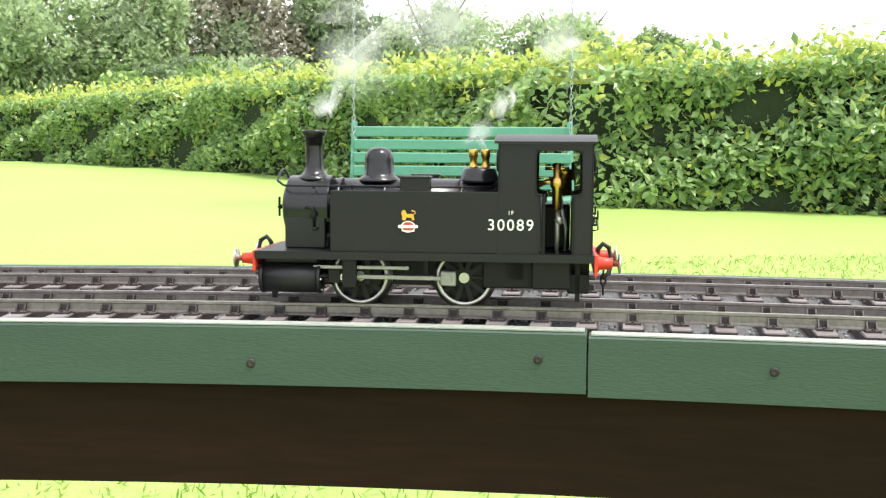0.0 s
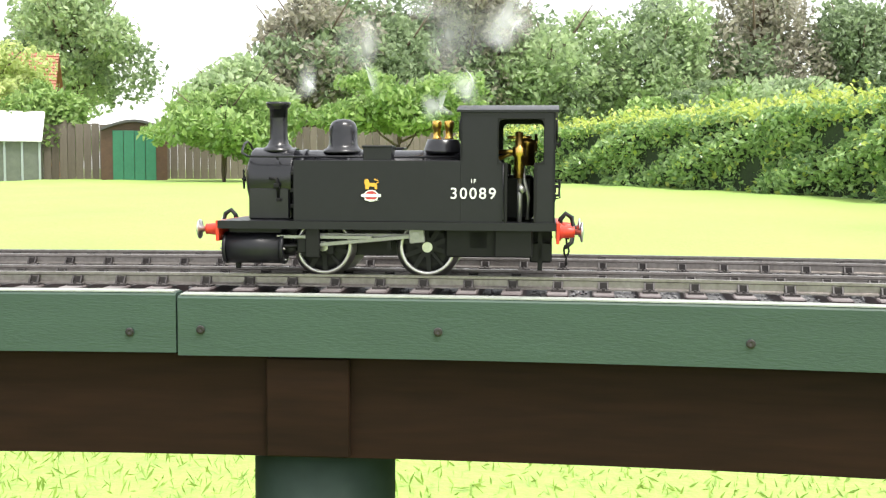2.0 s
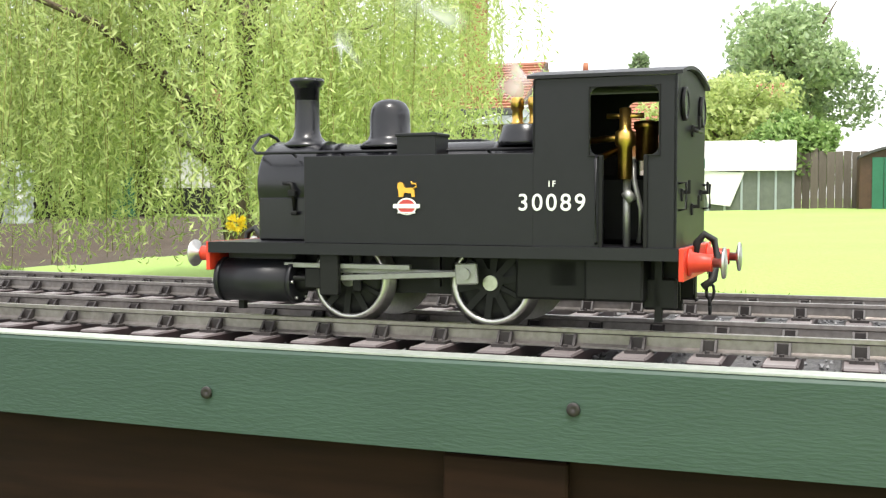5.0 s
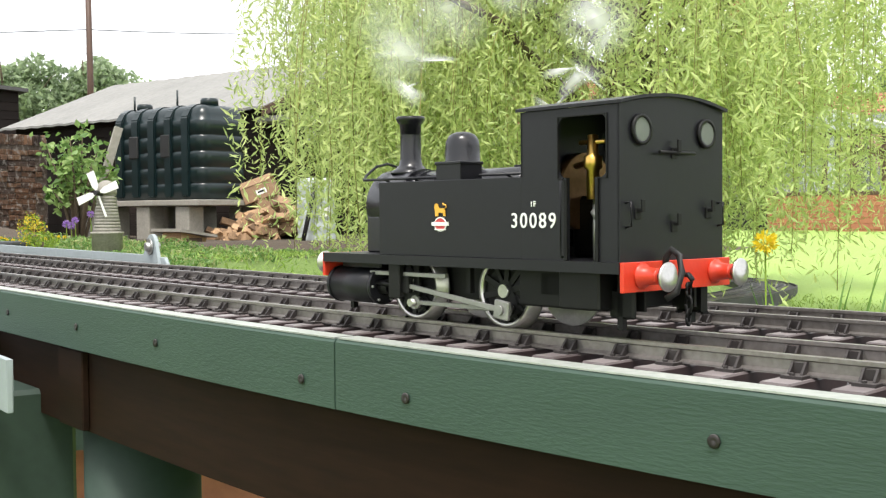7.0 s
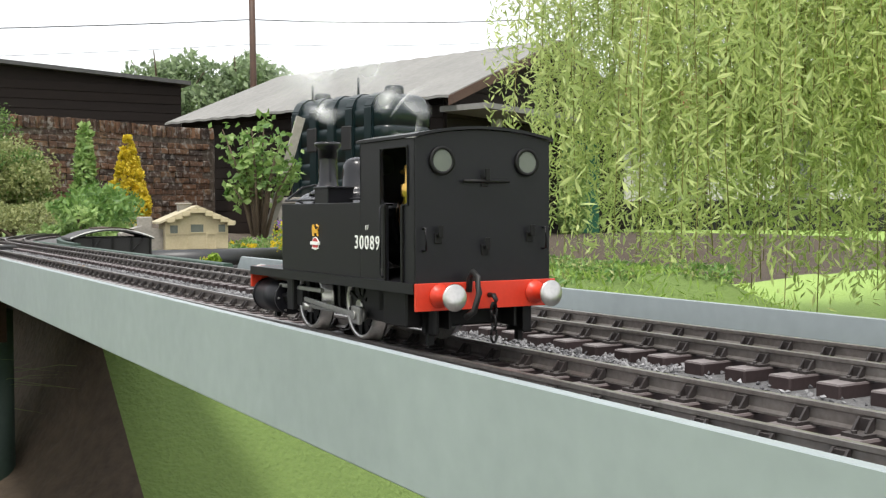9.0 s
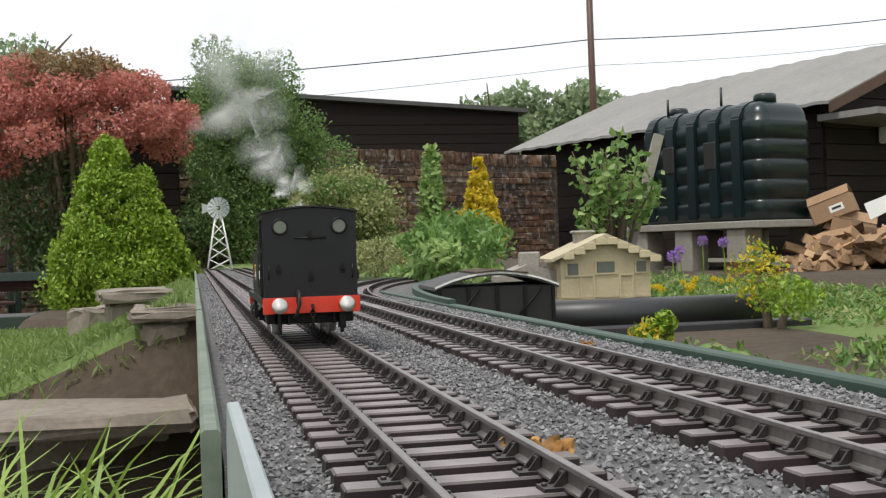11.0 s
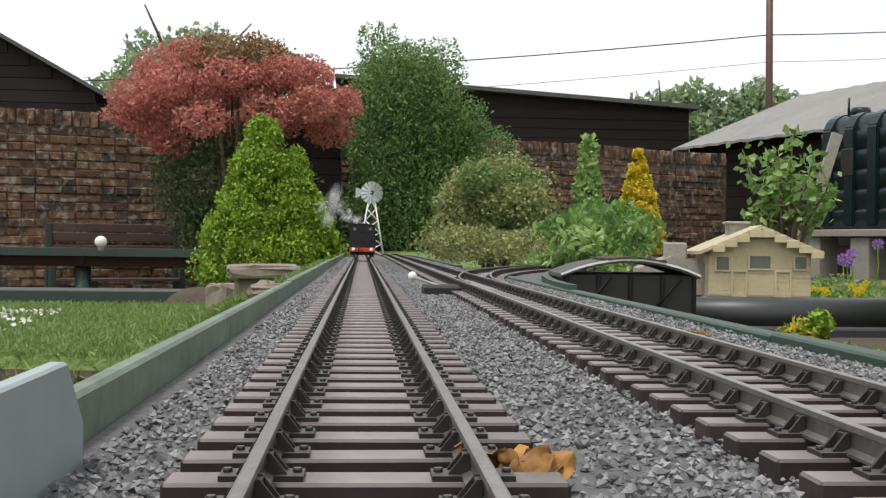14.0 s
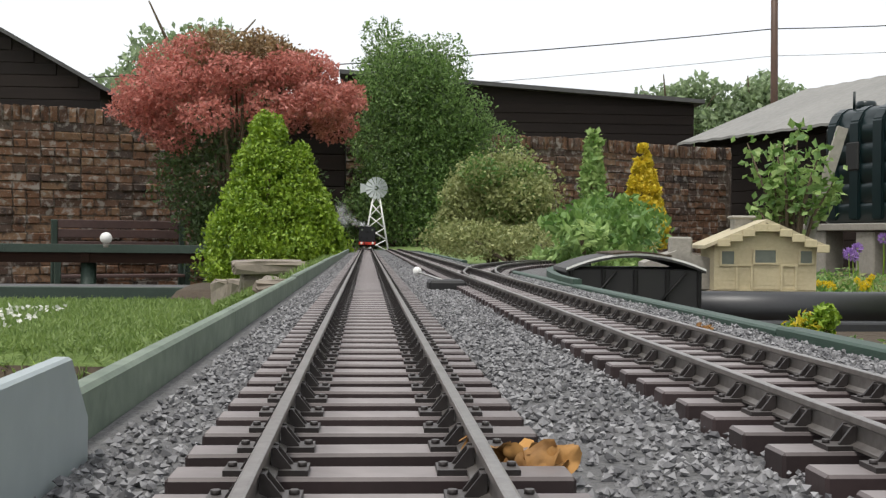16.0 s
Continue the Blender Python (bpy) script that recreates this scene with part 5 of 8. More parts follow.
def siding():
    ln = Line(smooth_line([(0.15, 1.25), (0.17, 1.7), (0.25, 2.2), (0.42, 2.7), (0.72, 3.15), (1.15, 3.45)]))
    d = Line(smooth_line([(0.3, 1.6), (0.36, 2.1), (0.5, 2.6), (0.78, 3.0), (1.15, 3.3)]))
    bm = bmesh.new()
    sweep(bm, ln, [(-0.2, -0.06), (0.11, -0.06), (0.11, -0.0150), (-0.2, -0.0150)], 0.25, ln.length)
    t = thing("siding_deck", "curved timber deck of the siding with grey grit", "staging", kind="structure")
    part("deck", bm, ballast_bed, t)
    bm = bmesh.new()
    sweep(bm, ln, [(0.11, -0.06), (0.122, -0.06), (0.122, -0.004), (0.11, -0.004)], 0.2, ln.length)
    part("fascia_board", bm, green_board, t)
    lay_track(ln, 0.12, ln.length, 0.0, "siding rails curving away behind the shrubs", (0.12, 1.4))


siding()


def point_lever():
    t = thing("point_lever", "small black point lever box beside the rails", "lever", pose(0.094, 1.35, RT - 0.0165))
    bm = bmesh.new()
    box(bm, (-0.022, -0.03, 0), (0.022, 0.03, 0.014), 0.003)
    part("lever_box", bm, rubber, t)
    bm = bmesh.new()
    cyl(bm, (0, 0.0, 0.012), (-0.03, 0.11, 0.02), 0.0015, seg=8)
    part("lever_rod", bm, steel, t)
    bm = bmesh.new()
    bmesh.ops.create_uvsphere(bm, u_segments=10, v_segments=8, radius=0.006, matrix=Matrix.Translation((-0.03, 0.11, 0.021)))
    part("lever_knob", bm, white_board, t, "white lever knob")


point_lever()


def dry_leaf(x, y, z, r, seed, label):
    g = np.random.default_rng(seed)
    bm = bmesh.new()
    for k in range(9):
        a = g.uniform(0, 6.28)
        c = Vector((g.normal() * r * 0.45, g.normal() * r * 0.4, abs(g.normal()) * r * 0.3 + 0.1 * r))
        m = Matrix.Translation(c) @ Euler(g.uniform(-1.1, 1.1, 3)).to_matrix().to_4x4()
        n = 6
        vs = [[bm.verts.new(m @ Vector(((i / n - 0.5) * r * 1.1, (j / n - 0.5) * r * 0.8 * math.sin(math.pi * (0.12 + 0.76 * i / n)), 0.18 * r * math.sin(i * 1.3 + k) * math.cos(j * 1.1)))) for j in range(n + 1)] for i in range(n + 1)]
        for i in range(n):
            for j in range(n):
                bm.faces.new((vs[i][j], vs[i + 1][j], vs[i + 1][j + 1], vs[i][j + 1]))
    return solo("dry_leaf", bm, dead_leaf, label, "leaf", m=pose(x, y, z), smooth=True)


dry_leaf(0.0405, 0.272, RT - 0.0105, 0.0105, 3, "crumpled dry brown leaf lying against the rail")
dry_leaf(0.225, 0.74, RT - 0.014, 0.006, 5, "small curled brown leaf beside the outer rail")
dry_leaf(0.15 + 1.06, -6.1, RT - 0.012, 0.009, 8, "dry brown leaf lying on the outer track")


# ---- model buildings and garden ornaments beside the line ----
def cottage():
    t = thing("model_cottage", "cream timber model cottage with clapboard walls and chimney", "model house", pose(0.775, 2.15, 0.752, 0, 0, -8) @ Matrix.Diagonal((1, 1, 0.84, 1)))
    w, d, h, r = 0.098, 0.17, 0.105, 0.152
    bm = bmesh.new()
    prism(bm, [(-w, 0), (w, 0), (w, h), (0, r), (-w, h)], 0, d, "y")
    wall = part("wall", bm, cream_wood, t)
    for k in range(14):
        z = 0.004 + k * 0.0102
        half = w if z < h else w * (r - z) / (r - h)
        bm = bmesh.new()
        prism(bm, [(-half, z), (half, z), (half, z + 0.0095), (-half, z + 0.0095)], -0.0015, 0.0, "y")
        part("clapboard", bm, cream_wood, wall)
    for x, z0, z1, ww in ((-0.072, 0.062, 0.092, 0.012), (0.0, 0.066, 0.095, 0.02), (0.078, 0.066, 0.094, 0.011)):
        bm = bmesh.new()
        plate_with_hole(bm, (x - ww - 0.004, z0 - 0.004, x + ww + 0.004, z1 + 0.004), (x - ww, z0, x + ww, z1), -0.005, -0.0016)
        win = part("window", bm, cream_wood, t)
        bm = bmesh.new()
        box(bm, (x - ww, -0.0028, z0), (x + ww, -0.0018, z1))
        part("pane", bm, dull_glass, win)
    bm = bmesh.new()
    box(bm, (-w - 0.006, -0.008, -0.1), (w + 0.006, d + 0.006, -0.001), 0.002)
    part("plinth", bm, stone, t, "low stone plinth")
    for x in (-0.04, 0.045):
        bm = bmesh.new()
        plate_with_hole(bm, (x - 0.016, 0.0, x + 0.016, 0.062), (x - 0.012, 0.003, x + 0.012, 0.058), -0.005, -0.0016)
        part("door_frame", bm, cream_wood, t)
    for s in (-1, 1):
        bm = bmesh.new()
        a, b = Vector((0, 0, r + 0.006)), Vector((s * (w + 0.022), 0, h - 0.008))
        prism(bm, [(a.x, a.z), (b.x, b.z), (b.x, b.z + 0.008), (a.x, a.z + 0.009)], -0.018, d + 0.012, "y")
        part("roof", bm, cream_roof, t, "lichened cream roof")
    for k in range(9):
        s = -1 if k % 2 else 1
        u = (k // 2 + 0.5) / 5
        bm = bmesh.new()
        x, z = s * (w + 0.02) * u, r + 0.004 - (r - h + 0.012) * u
        box(bm, (x - 0.012, -0.021, z - 0.012), (x + 0.012, -0.018, z + 0.006), 0.001)
        part("bargeboard", bm, cream_wood, t)
    bm = bmesh.new()
    box(bm, (-0.045, 0.09, r - 0.03), (-0.005, 0.13, r + 0.022), 0.003)
    box(bm, (-0.05, 0.085, r + 0.018), (0.0, 0.135, r + 0.026), 0.003)
    part("chimney", bm, grey_cement, t, "grey cement chimney")
    bm = bmesh.new()
    prism(bm, [(-w - 0.13, 0), (-w, 0), (-w, 0.075), (-w - 0.065, 0.092), (-w - 0.13, 0.062)], 0.05, d, "y")
    part("side_wing", bm, grey_cement, t, "grey side wing with flat roof")
    bm = bmesh.new()
    box(bm, (-w - 0.075, 0.08, 0.075), (-w - 0.03, 0.12, 0.125), 0.004)
    part("wing_chimney", bm, grey_cement, t)


cottage()


def wagon():
    t = thing("model_wagon_body", "black grounded model van body with arched white-edged roof", "model wagon", pose(0.418, 1.735, 0.737, 0, 0, -4))
    bm = bmesh.new()
    box(bm, (-0.104, 0, 0), (0.104, 0.2, 0.066), 0.002)
    part("body", bm, rubber, t)
    bm = bmesh.new()
    box(bm, (-0.09, 0.012, -0.06), (0.09, 0.19, -0.001), 0.002)
    part("underframe", bm, frame_black, t)
    for k in range(5):
        bm = bmesh.new()
        x = -0.1 + k * 0.05
        box(bm, (x - 0.003, -0.004, 0), (x + 0.003, 0, 0.066), 0.0008)
        part("strapping", bm, frame_black, t)
    for s in (-1, 1):
        bm = bmesh.new()
        tube(bm, [(s * 0.055 - 0.025, -0.003, 0.004), (s * 0.055 + 0.025, -0.003, 0.062)], 0.0022, 5)
        part("diagonal_brace", bm, frame_black, t)
    bm = bmesh.new()
    n = 12
    prof = [(-0.109 + 0.218 * i / n, 0.066 + 0.024 * (1 - (2 * i / n - 1) ** 2)) for i in range(n + 1)]
    prism(bm, prof + [(x, z - 0.006) for x, z in prof[::-1]], -0.006, 0.205, "y")
    part("roof", bm, felt, t, "dark felt roof")
    bm = bmesh.new()
    prism(bm, [(x, z + 0.0008) for x, z in prof] + [(x, z - 0.0025) for x, z in prof[::-1]], -0.0085, -0.006, "y")
    part("roof_edge", bm, white_board, t, "white roof edge")
    bm = bmesh.new()
    g = random.Random(4)
    cover = [(x, z + 0.003 + g.uniform(0, 0.003)) for x, z in prof[4:10]]
    prism(bm, cover + [(x, z + 0.0012) for x, z in prof[4:10][::-1]], -0.011, 0.19, "y")
    part("roof_cover", bm, soil, t, "torn brown felt patch")


wagon()


def half_pipe():
    bm = bmesh.new()
    cyl(bm, (0.47, 1.99, 0.727), (1.05, 1.97, 0.729), 0.031, seg=28)
    bmesh.ops.bevel(bm, geom=[e for e in bm.edges if len(e.link_faces) == 2 and any(len(f.verts) > 4 for f in e.link_faces)], offset=0.006, segments=2, affect="EDGES")
    solo("black_pipe", bm, pipe_black, "smooth black plastic pipe lying beside the line", "pipe", smooth=True)
    bm = bmesh.new()
    box(bm, (0, 0, 0), (0.56, 0.05, 0.03), 0.003)
    solo("black_plank", bm, pipe_black, "black plank lying in front of the pipe", "plank", m=pose(0.53, 1.86, 0.682, 0, 0, -1))


half_pipe()


def model_mill():
    t = thing("model_windmill", "grey cement model tower mill with four white sails", "garden ornament", pose(1.22, 1.68, 0.735))
    for k in range(13):
        r = 0.055 - 0.018 * k / 12
        bm = bmesh.new()
        z = 0.05 + k * 0.0125
        lathe(bm, [(r - 0.004, z), (r, z + 0.002), (r - 0.001, z + 0.0105), (r - 0.004, z + 0.0125)], 24)
        part("tower_course", bm, grey_cement, t)
    bm = bmesh.new()
    lathe(bm, [(0.058, -0.06), (0.06, 0.05), (0.065, 0.052), (0.065, 0.06), (0.05, 0.06)], 24)
    part("base", bm, grey_cement, t)
    bm = bmesh.new()
    lathe(bm, [(0.04, 0.21), (0.041, 0.222), (0.032, 0.25), (0.014, 0.262), (0.0, 0.264)], 24)
    part("cap", bm, grey_cement, t)
    hub = Vector((-0.052, -0.05, 0.212))
    ax = Vector((-0.72, -0.69, 0.06)).normalized()
    q = ax.to_track_quat("Z", "Y").to_matrix().to_4x4()
    m = Matrix.Translation(hub) @ q
    bm = bmesh.new()
    cyl(bm, hub - ax * 0.03, hub + ax * 0.02, 0.009, seg=10)
    part("windshaft", bm, rubber, t)
    for k in range(4):
        bm = bmesh.new()
        mm = m @ Matrix.Rotation(radians(22 + 90 * k), 4, "Z")
        if k != 3:
            prism(bm, [(0.012, -0.004), (0.03, -0.014), (0.088, -0.016), (0.088, 0.016), (0.03, 0.012), (0.012, 0.004)], -0.002, 0.003, "z")
            bm.transform(mm)
            part("sail", bm, white_board, t, "white wooden sail")
        else:
            prism(bm, [(0.012, -0.003), (0.1, -0.004), (0.1, 0.004), (0.012, 0.003)], -0.002, 0.003, "z")
            bm.transform(mm)
            part("sail", bm, white_board, t, "narrow broken white sail")


model_mill()


def wind_pump():
    t = thing("model_wind_pump", "white model wind pump on a small lattice tower", "garden ornament", pose(0.05, 6.35, 0.78))
    bm = bmesh.new()
    for sx, sy in ((-1, -1), (1, -1), (1, 1), (-1, 1)):
        tube(bm, [(sx * 0.07, sy * 0.07, 0), (sx * 0.014, sy * 0.014, 0.33)], 0.0045, 5)
    for k in range(5):
        z0, z1 = 0.33 * k / 5, 0.33 * (k + 1) / 5
        a, b = 0.07 - 0.056 * k / 5, 0.07 - 0.056 * (k + 1) / 5
        for (p, q), (r, s) in (((-1, -1), (1, -1)), ((1, -1), (1, 1)), ((1, 1), (-1, 1)), ((-1, 1), (-1, -1))):
            tube(bm, [(p * a, q * a, z0), (r * b, s * b, z1)], 0.0028, 4)
            tube(bm, [(r * a, s * a, z0), (p * b, q * b, z1)], 0.0028, 4)
    part("tower", bm, white_board, t)
    for k in range(14):
        bm = bmesh.new()
        m = Matrix.Translation((0.0, -0.025, 0.355)) @ Matrix.Rotation(radians(90), 4, "X") @ Matrix.Rotation(2 * math.pi * k / 14, 4, "Z")
        prism(bm, [(0.012, -0.003), (0.062, -0.012), (0.062, 0.012), (0.012, 0.003)], -0.001, 0.001, "z")
        bm.transform(m @ Matrix.Rotation(0.35, 4, "X"))
        part("blade", bm, pale_plastic, t)
    bm = bmesh.new()
    prism(bm, [(-0.03, 0.35), (-0.09, 0.325), (-0.09, 0.385), (-0.03, 0.362)], 0.0, 0.003, "y")
    cyl(bm, (-0.04, 0.0, 0.355), (0.0, -0.03, 0.355), 0.005, seg=8)
    part("tail_vane", bm, pale_plastic, t)


wind_pump()


def bird_box():
    t = thing("wooden_box", "weathered wooden box with a sloping board roof on the bed", "box", pose(4.1, 7.6, 0.44, 0, 0, 20) @ Matrix.Scale(2.0, 4))
    bm = bmesh.new()
    prism(bm, [(-0.08, 0), (0.08, 0), (0.08, 0.1), (-0.08, 0.13)], 0, 0.13, "y")
    part("body", bm, log_wood, t)
    bm = bmesh.new()
    prism(bm, [(-0.12, 0.132), (0.12, 0.1), (0.12, 0.113), (-0.12, 0.147)], -0.04, 0.17, "y")
    part("lid", bm, concrete, t, "pale board lid")
    bm = bmesh.new()
    box(bm, (-0.05, -0.006, 0.02), (0.05, -0.001, 0.1), 0.001)
    part("door", bm, timber_brown, t)


bird_box()


# ---- tank, shed and yard ----
def oil_tank():
    t = thing("oil_tank", "large dark green ribbed plastic oil tank on a concrete slab", "tank", pose(4.66, 8.64, 1.03, 0, 0, 108.2))
    L, W, H = 1.56, 0.66, 1.03

    def outline(grow, r):
        pts = []
        for cx, cy, a0 in ((L - r, -r, 0), (r, -r, 90), (r, -W + r, 180), (L - r, -W + r, 270)):
            for k in range(7):
                a = radians(a0 + 15 * k)
                pts.append((cx + (r + grow) * math.cos(a), cy + (r + grow) * math.sin(a)))
        return pts

    def skin(levels):
        bm = bmesh.new()
        rings = [[bm.verts.new((x, y, z)) for x, y in outline(gr, 0.13)] for gr, z in levels]
        for a, b in zip(rings, rings[1:]):
            for k in range(len(a)):
                bm.faces.new((a[k], a[(k + 1) % len(a)], b[(k + 1) % len(a)], b[k])).smooth = True
        bm.faces.new(rings[0][::-1])
        bm.faces.new(rings[-1])
        return bm
    levels = [(-0.02, 0.0)]
    for k in range(5):
        z = 0.01 + k * 0.175
        levels += [(-0.006, z), (0.008, z + 0.01), (0.009, z + 0.145), (0.005, z + 0.16), (-0.006, z + 0.168)]
    levels += [(-0.012, 0.93), (-0.04, 0.99), (-0.1, H), (-0.12, H + 0.005)]
    body = part("shell", skin(levels), tank_green, t)
    # upright bands over the long sides and the roof
    for x in (0.2, 0.48, 0.76, 1.04, 1.32):
        bm = bmesh.new()
        prof = [(-0.03, 0.03), (-0.032, 0.9), (0.03, 1.0), (0.12, 1.05), (W - 0.12, 1.05), (W - 0.03, 1.0), (W + 0.032, 0.9), (W + 0.03, 0.03)]
        prism(bm, [(-a, b) for a, b in prof], x, x + 0.13, "x")
        bmesh.ops.bevel(bm, geom=bm.edges[:], offset=0.014, segments=2, affect="EDGES")
        part("upright_rib", bm, tank_green, body)
    for x in (0.58, 1.12):
        bm = bmesh.new()
        box(bm, (x - 0.075, 0.012, 0.47), (x + 0.075, 0.042, 0.72), 0.01)
        part("gauge_recess", bm, rubber, body)
    for x, r in ((1.32, 0.09), (0.22, 0.1)):
        bm = bmesh.new()
        lathe(bm, [(r, H), (r, H + 0.07), (r * 0.9, H + 0.09), (0, H + 0.095)], 20, Matrix.Translation((x, -0.3, 0)))
        part("inspection_cap", bm, tank_green, t)
    for x, y, z in ((0.75, -0.3, 0.22), (1.25, -0.1, 0.16)):
        bm = bmesh.new()
        cyl(bm, (x, y, H), (x, y, H + z), 0.012, seg=8)
        part("vent_pipe", bm, tank_green, t)
    s = thing("tank_slab", "pale concrete slab on block piers under the tank", "slab", pose(4.66, 8.64, 0, 0, 0, 108.2))
    bm = bmesh.new()
    box(bm, (-0.14, -0.9, 0.965), (1.62, 0.2, 1.028), 0.006)
    part("slab", bm, concrete, s)
    for x in (0.05, 0.7, 1.3):
        for y in (0.06, -0.72):
            bm = bmesh.new()
            box(bm, (x, y - 0.11, 0.45), (x + 0.22, y + 0.11, 0.964), 0.012)
            part("pier", bm, concrete, s)


oil_tank()


def right_shed():
    t = thing("timber_shed", "dark creosoted timber shed with grey fibre-cement roof", "shed", pose(5.66, 9.22, 0, 0, 0, 18.2), kind="structure")
    ez, rz, w, L = 2.17, 2.9, 1.84, 5.1
    bm = bmesh.new()
    prism(bm, [(0.12, 0.2), (2 * w - 0.12, 0.2), (2 * w - 0.12, ez), (w, rz - 0.06), (0.12, ez)], 0.15, L, "y")
    part("wall", bm, shed_board, t)
    for k in range(15):
        z = 0.55 + k * 0.15
        half = (w - 0.12) if z + 0.14 < ez else (w - 0.12) * max(0.05, (rz - z - 0.14) / (rz - ez))
        bm = bmesh.new()
        box(bm, (w - half, 0.125, z), (w + half, 0.149, z + 0.142), 0.003)
        part("gable_board", bm, shed_board, t)
    for k in range(11):
        z = 0.6 + k * 0.145
        bm = bmesh.new()
        box(bm, (0.095, 0.16, z), (0.119, L, z + 0.138), 0.003)
        part("side_board", bm, shed_board, t)
    for s in (0, 1):
        bm = bmesh.new()
        x0, x1 = (-0.12, w) if s == 0 else (2 * w + 0.12, w)
        m = 34
        rows = []
        for i in range(m + 1):
            y = -0.12 + (L + 0.2) * i / m
            dz = 0.012 * (i % 2)
            rows.append([bm.verts.new((x0, y, ez - 0.06 + dz)), bm.verts.new((x1, y, rz + dz)), bm.verts.new((x1, y, rz - 0.03 + dz)), bm.verts.new((x0, y, ez - 0.09 + dz))])
        for a, b in zip(rows, rows[1:]):
            for j in range(4):
                bm.faces.new((a[j], a[(j + 1) % 4], b[(j + 1) % 4], b[j]))
        bm.faces.new(rows[0])
        bm.faces.new(rows[-1][::-1])
        bmesh.ops.recalc_face_normals(bm, faces=bm.faces[:])
        part("roof", bm, roof_sheet, t, "grey corrugated fibre-cement roof")
        bm = bmesh.new()
        prism(bm, [(x0, ez - 0.17), (x0, ez - 0.07), (w, rz - 0.01), (w, rz - 0.12)], -0.14, -0.115, "y")
        part("bargeboard", bm, timber_brown, t)
    bm = bmesh.new()
    cyl(bm, (w + 0.05, -0.18, rz - 0.02), (2 * w + 0.15, -0.18, ez - 0.25), 0.02, seg=10)
    part("drain_pipe", bm, pale_plastic, t, "pale sloping drain pipe")
    bm = bmesh.new()
    prism(bm, [(0.0, 1.95), (3.6, 1.84), (3.6, 1.9), (0.0, 2.01)], -0.55, 0.12, "y")
    part("lean_to_roof", bm, roof_sheet, t)
    bm = bmesh.new()
    box(bm, (2.2, 0.09, 0.4), (2.95, 0.124, 1.75), 0.004)
    part("door", bm, door_green, t, "green plank door")
    bm = bmesh.new()
    box(bm, (0.84, 0.0, 1.76), (0.93, 0.12, 1.93), 0.02)
    part("wall_lamp", bm, white_board, t, "white wall lamp")


right_shed()


def cardboard_box(m, w, d, h, label):
    t = thing("cardboard_box", label, "box", m, group="boxes on the wood pile")
    bm = bmesh.new()
    box(bm, (-w / 2, -d / 2, 0), (w / 2, d / 2, h), 0.004)
    b = part("carton", bm, cardboard, t)
    for s in (-1, 1):
        bm = bmesh.new()
        box(bm, (-w / 2, 0, 0), (w / 2, d / 2, 0.004))
        bm.transform(Matrix.Translation((0, s * d / 2, h)) @ Matrix.Rotation(radians(-35 * s), 4, "X") @ Matrix.Translation((0, -d / 2 if s > 0 else 0, 0.003)))
        part("flap", bm, cardboard, t)
    bm = bmesh.new()
    box(bm, (-0.02, -d / 2 - 0.002, h * 0.3), (0.1, -d / 2 - 0.0005, h * 0.65))
    part("label", bm, white_board, b, "white printed label")
    bm = bmesh.new()
    box(bm, (0.0, -d / 2 - 0.003, h * 0.42), (0.08, -d / 2 - 0.0021, h * 0.54))
    part("label_bar", bm, rubber, b)


cardboard_box(pose(5.42, 8.6, 0.74, 0, 14, -28), 0.36, 0.28, 0.27, "open brown cardboard box with a white label tilted on firewood")
cardboard_box(pose(5.36, 8.62, 1.03, 0, -20, -40), 0.36, 0.26, 0.17, "brown cardboard box lying askew on another box")


def wood_pile():
    t = thing("wood_pile", "heap of split firewood logs beside the shed", "firewood")
    g = random.Random(7)
    bm = bmesh.new()
    prism(bm, [(-0.045, -0.035), (0.05, -0.028), (0.0, 0.05)], -0.14, 0.14, "x")
    bmesh.ops.bevel(bm, geom=bm.edges[:], offset=0.004, segments=1, affect="EDGES")
    me = mesh_of(bm, "log")
    me.materials.append(log_wood)
    for k in range(170):
        u, v = g.uniform(-0.5, 0.5), g.uniform(-0.35, 0.35)
        h = max(0.02, 0.4 * (1 - abs(u - 0.12) / 0.65)) * g.uniform(0.1, 0.9)
        ob = new("log", me)
        ob.parent = t
        x, y = 5.25 + u, 8.35 + v
        ob.matrix_basis = pose(x, y, float(ground_z(x, y)) + h, g.uniform(-40, 40), g.uniform(-35, 35), g.uniform(0, 180))


wood_pile()


def water_butt():
    t = thing("water_butt", "pale grey plastic water butt against the shed", "water butt", pose(5.32, 7.35, 0.40) @ Matrix.Scale(1.27, 4))
    bm = bmesh.new()
    prof = [(0.13, 0.0)]
    for k in range(6):
        z = 0.02 + k * 0.1
        prof += [(0.15, z), (0.155, z + 0.03), (0.155, z + 0.07), (0.148, z + 0.09)]
    prof += [(0.15, 0.62), (0.12, 0.65), (0.0, 0.66)]
    lathe(bm, prof, 32)
    part("barrel", bm, pale_plastic, t)
    bm = bmesh.new()
    box(bm, (-0.06, -0.165, 0.34), (0.03, -0.15, 0.42), 0.004)
    part("label", bm, white_board, t)
    bm = bmesh.new()
    cyl(bm, (-0.2, -0.12, 0.1), (-0.1, -0.17, 0.6), 0.018, seg=8)
    part("downpipe", bm, rubber, t)


water_butt()


def plank(m, label, mat, l=0.8):
    bm = bmesh.new()
    box(bm, (-0.03, -0.012, 0), (0.03, 0.012, l), 0.002)
    solo("leaning_plank", bm, mat, label, "plank", m=m)


plank(pose(3.42, 8.75, 0.6, 0, 17, 0) @ Matrix.Scale(1.45, 4), "weathered grey plank leaning by the tank", concrete, 0.85)


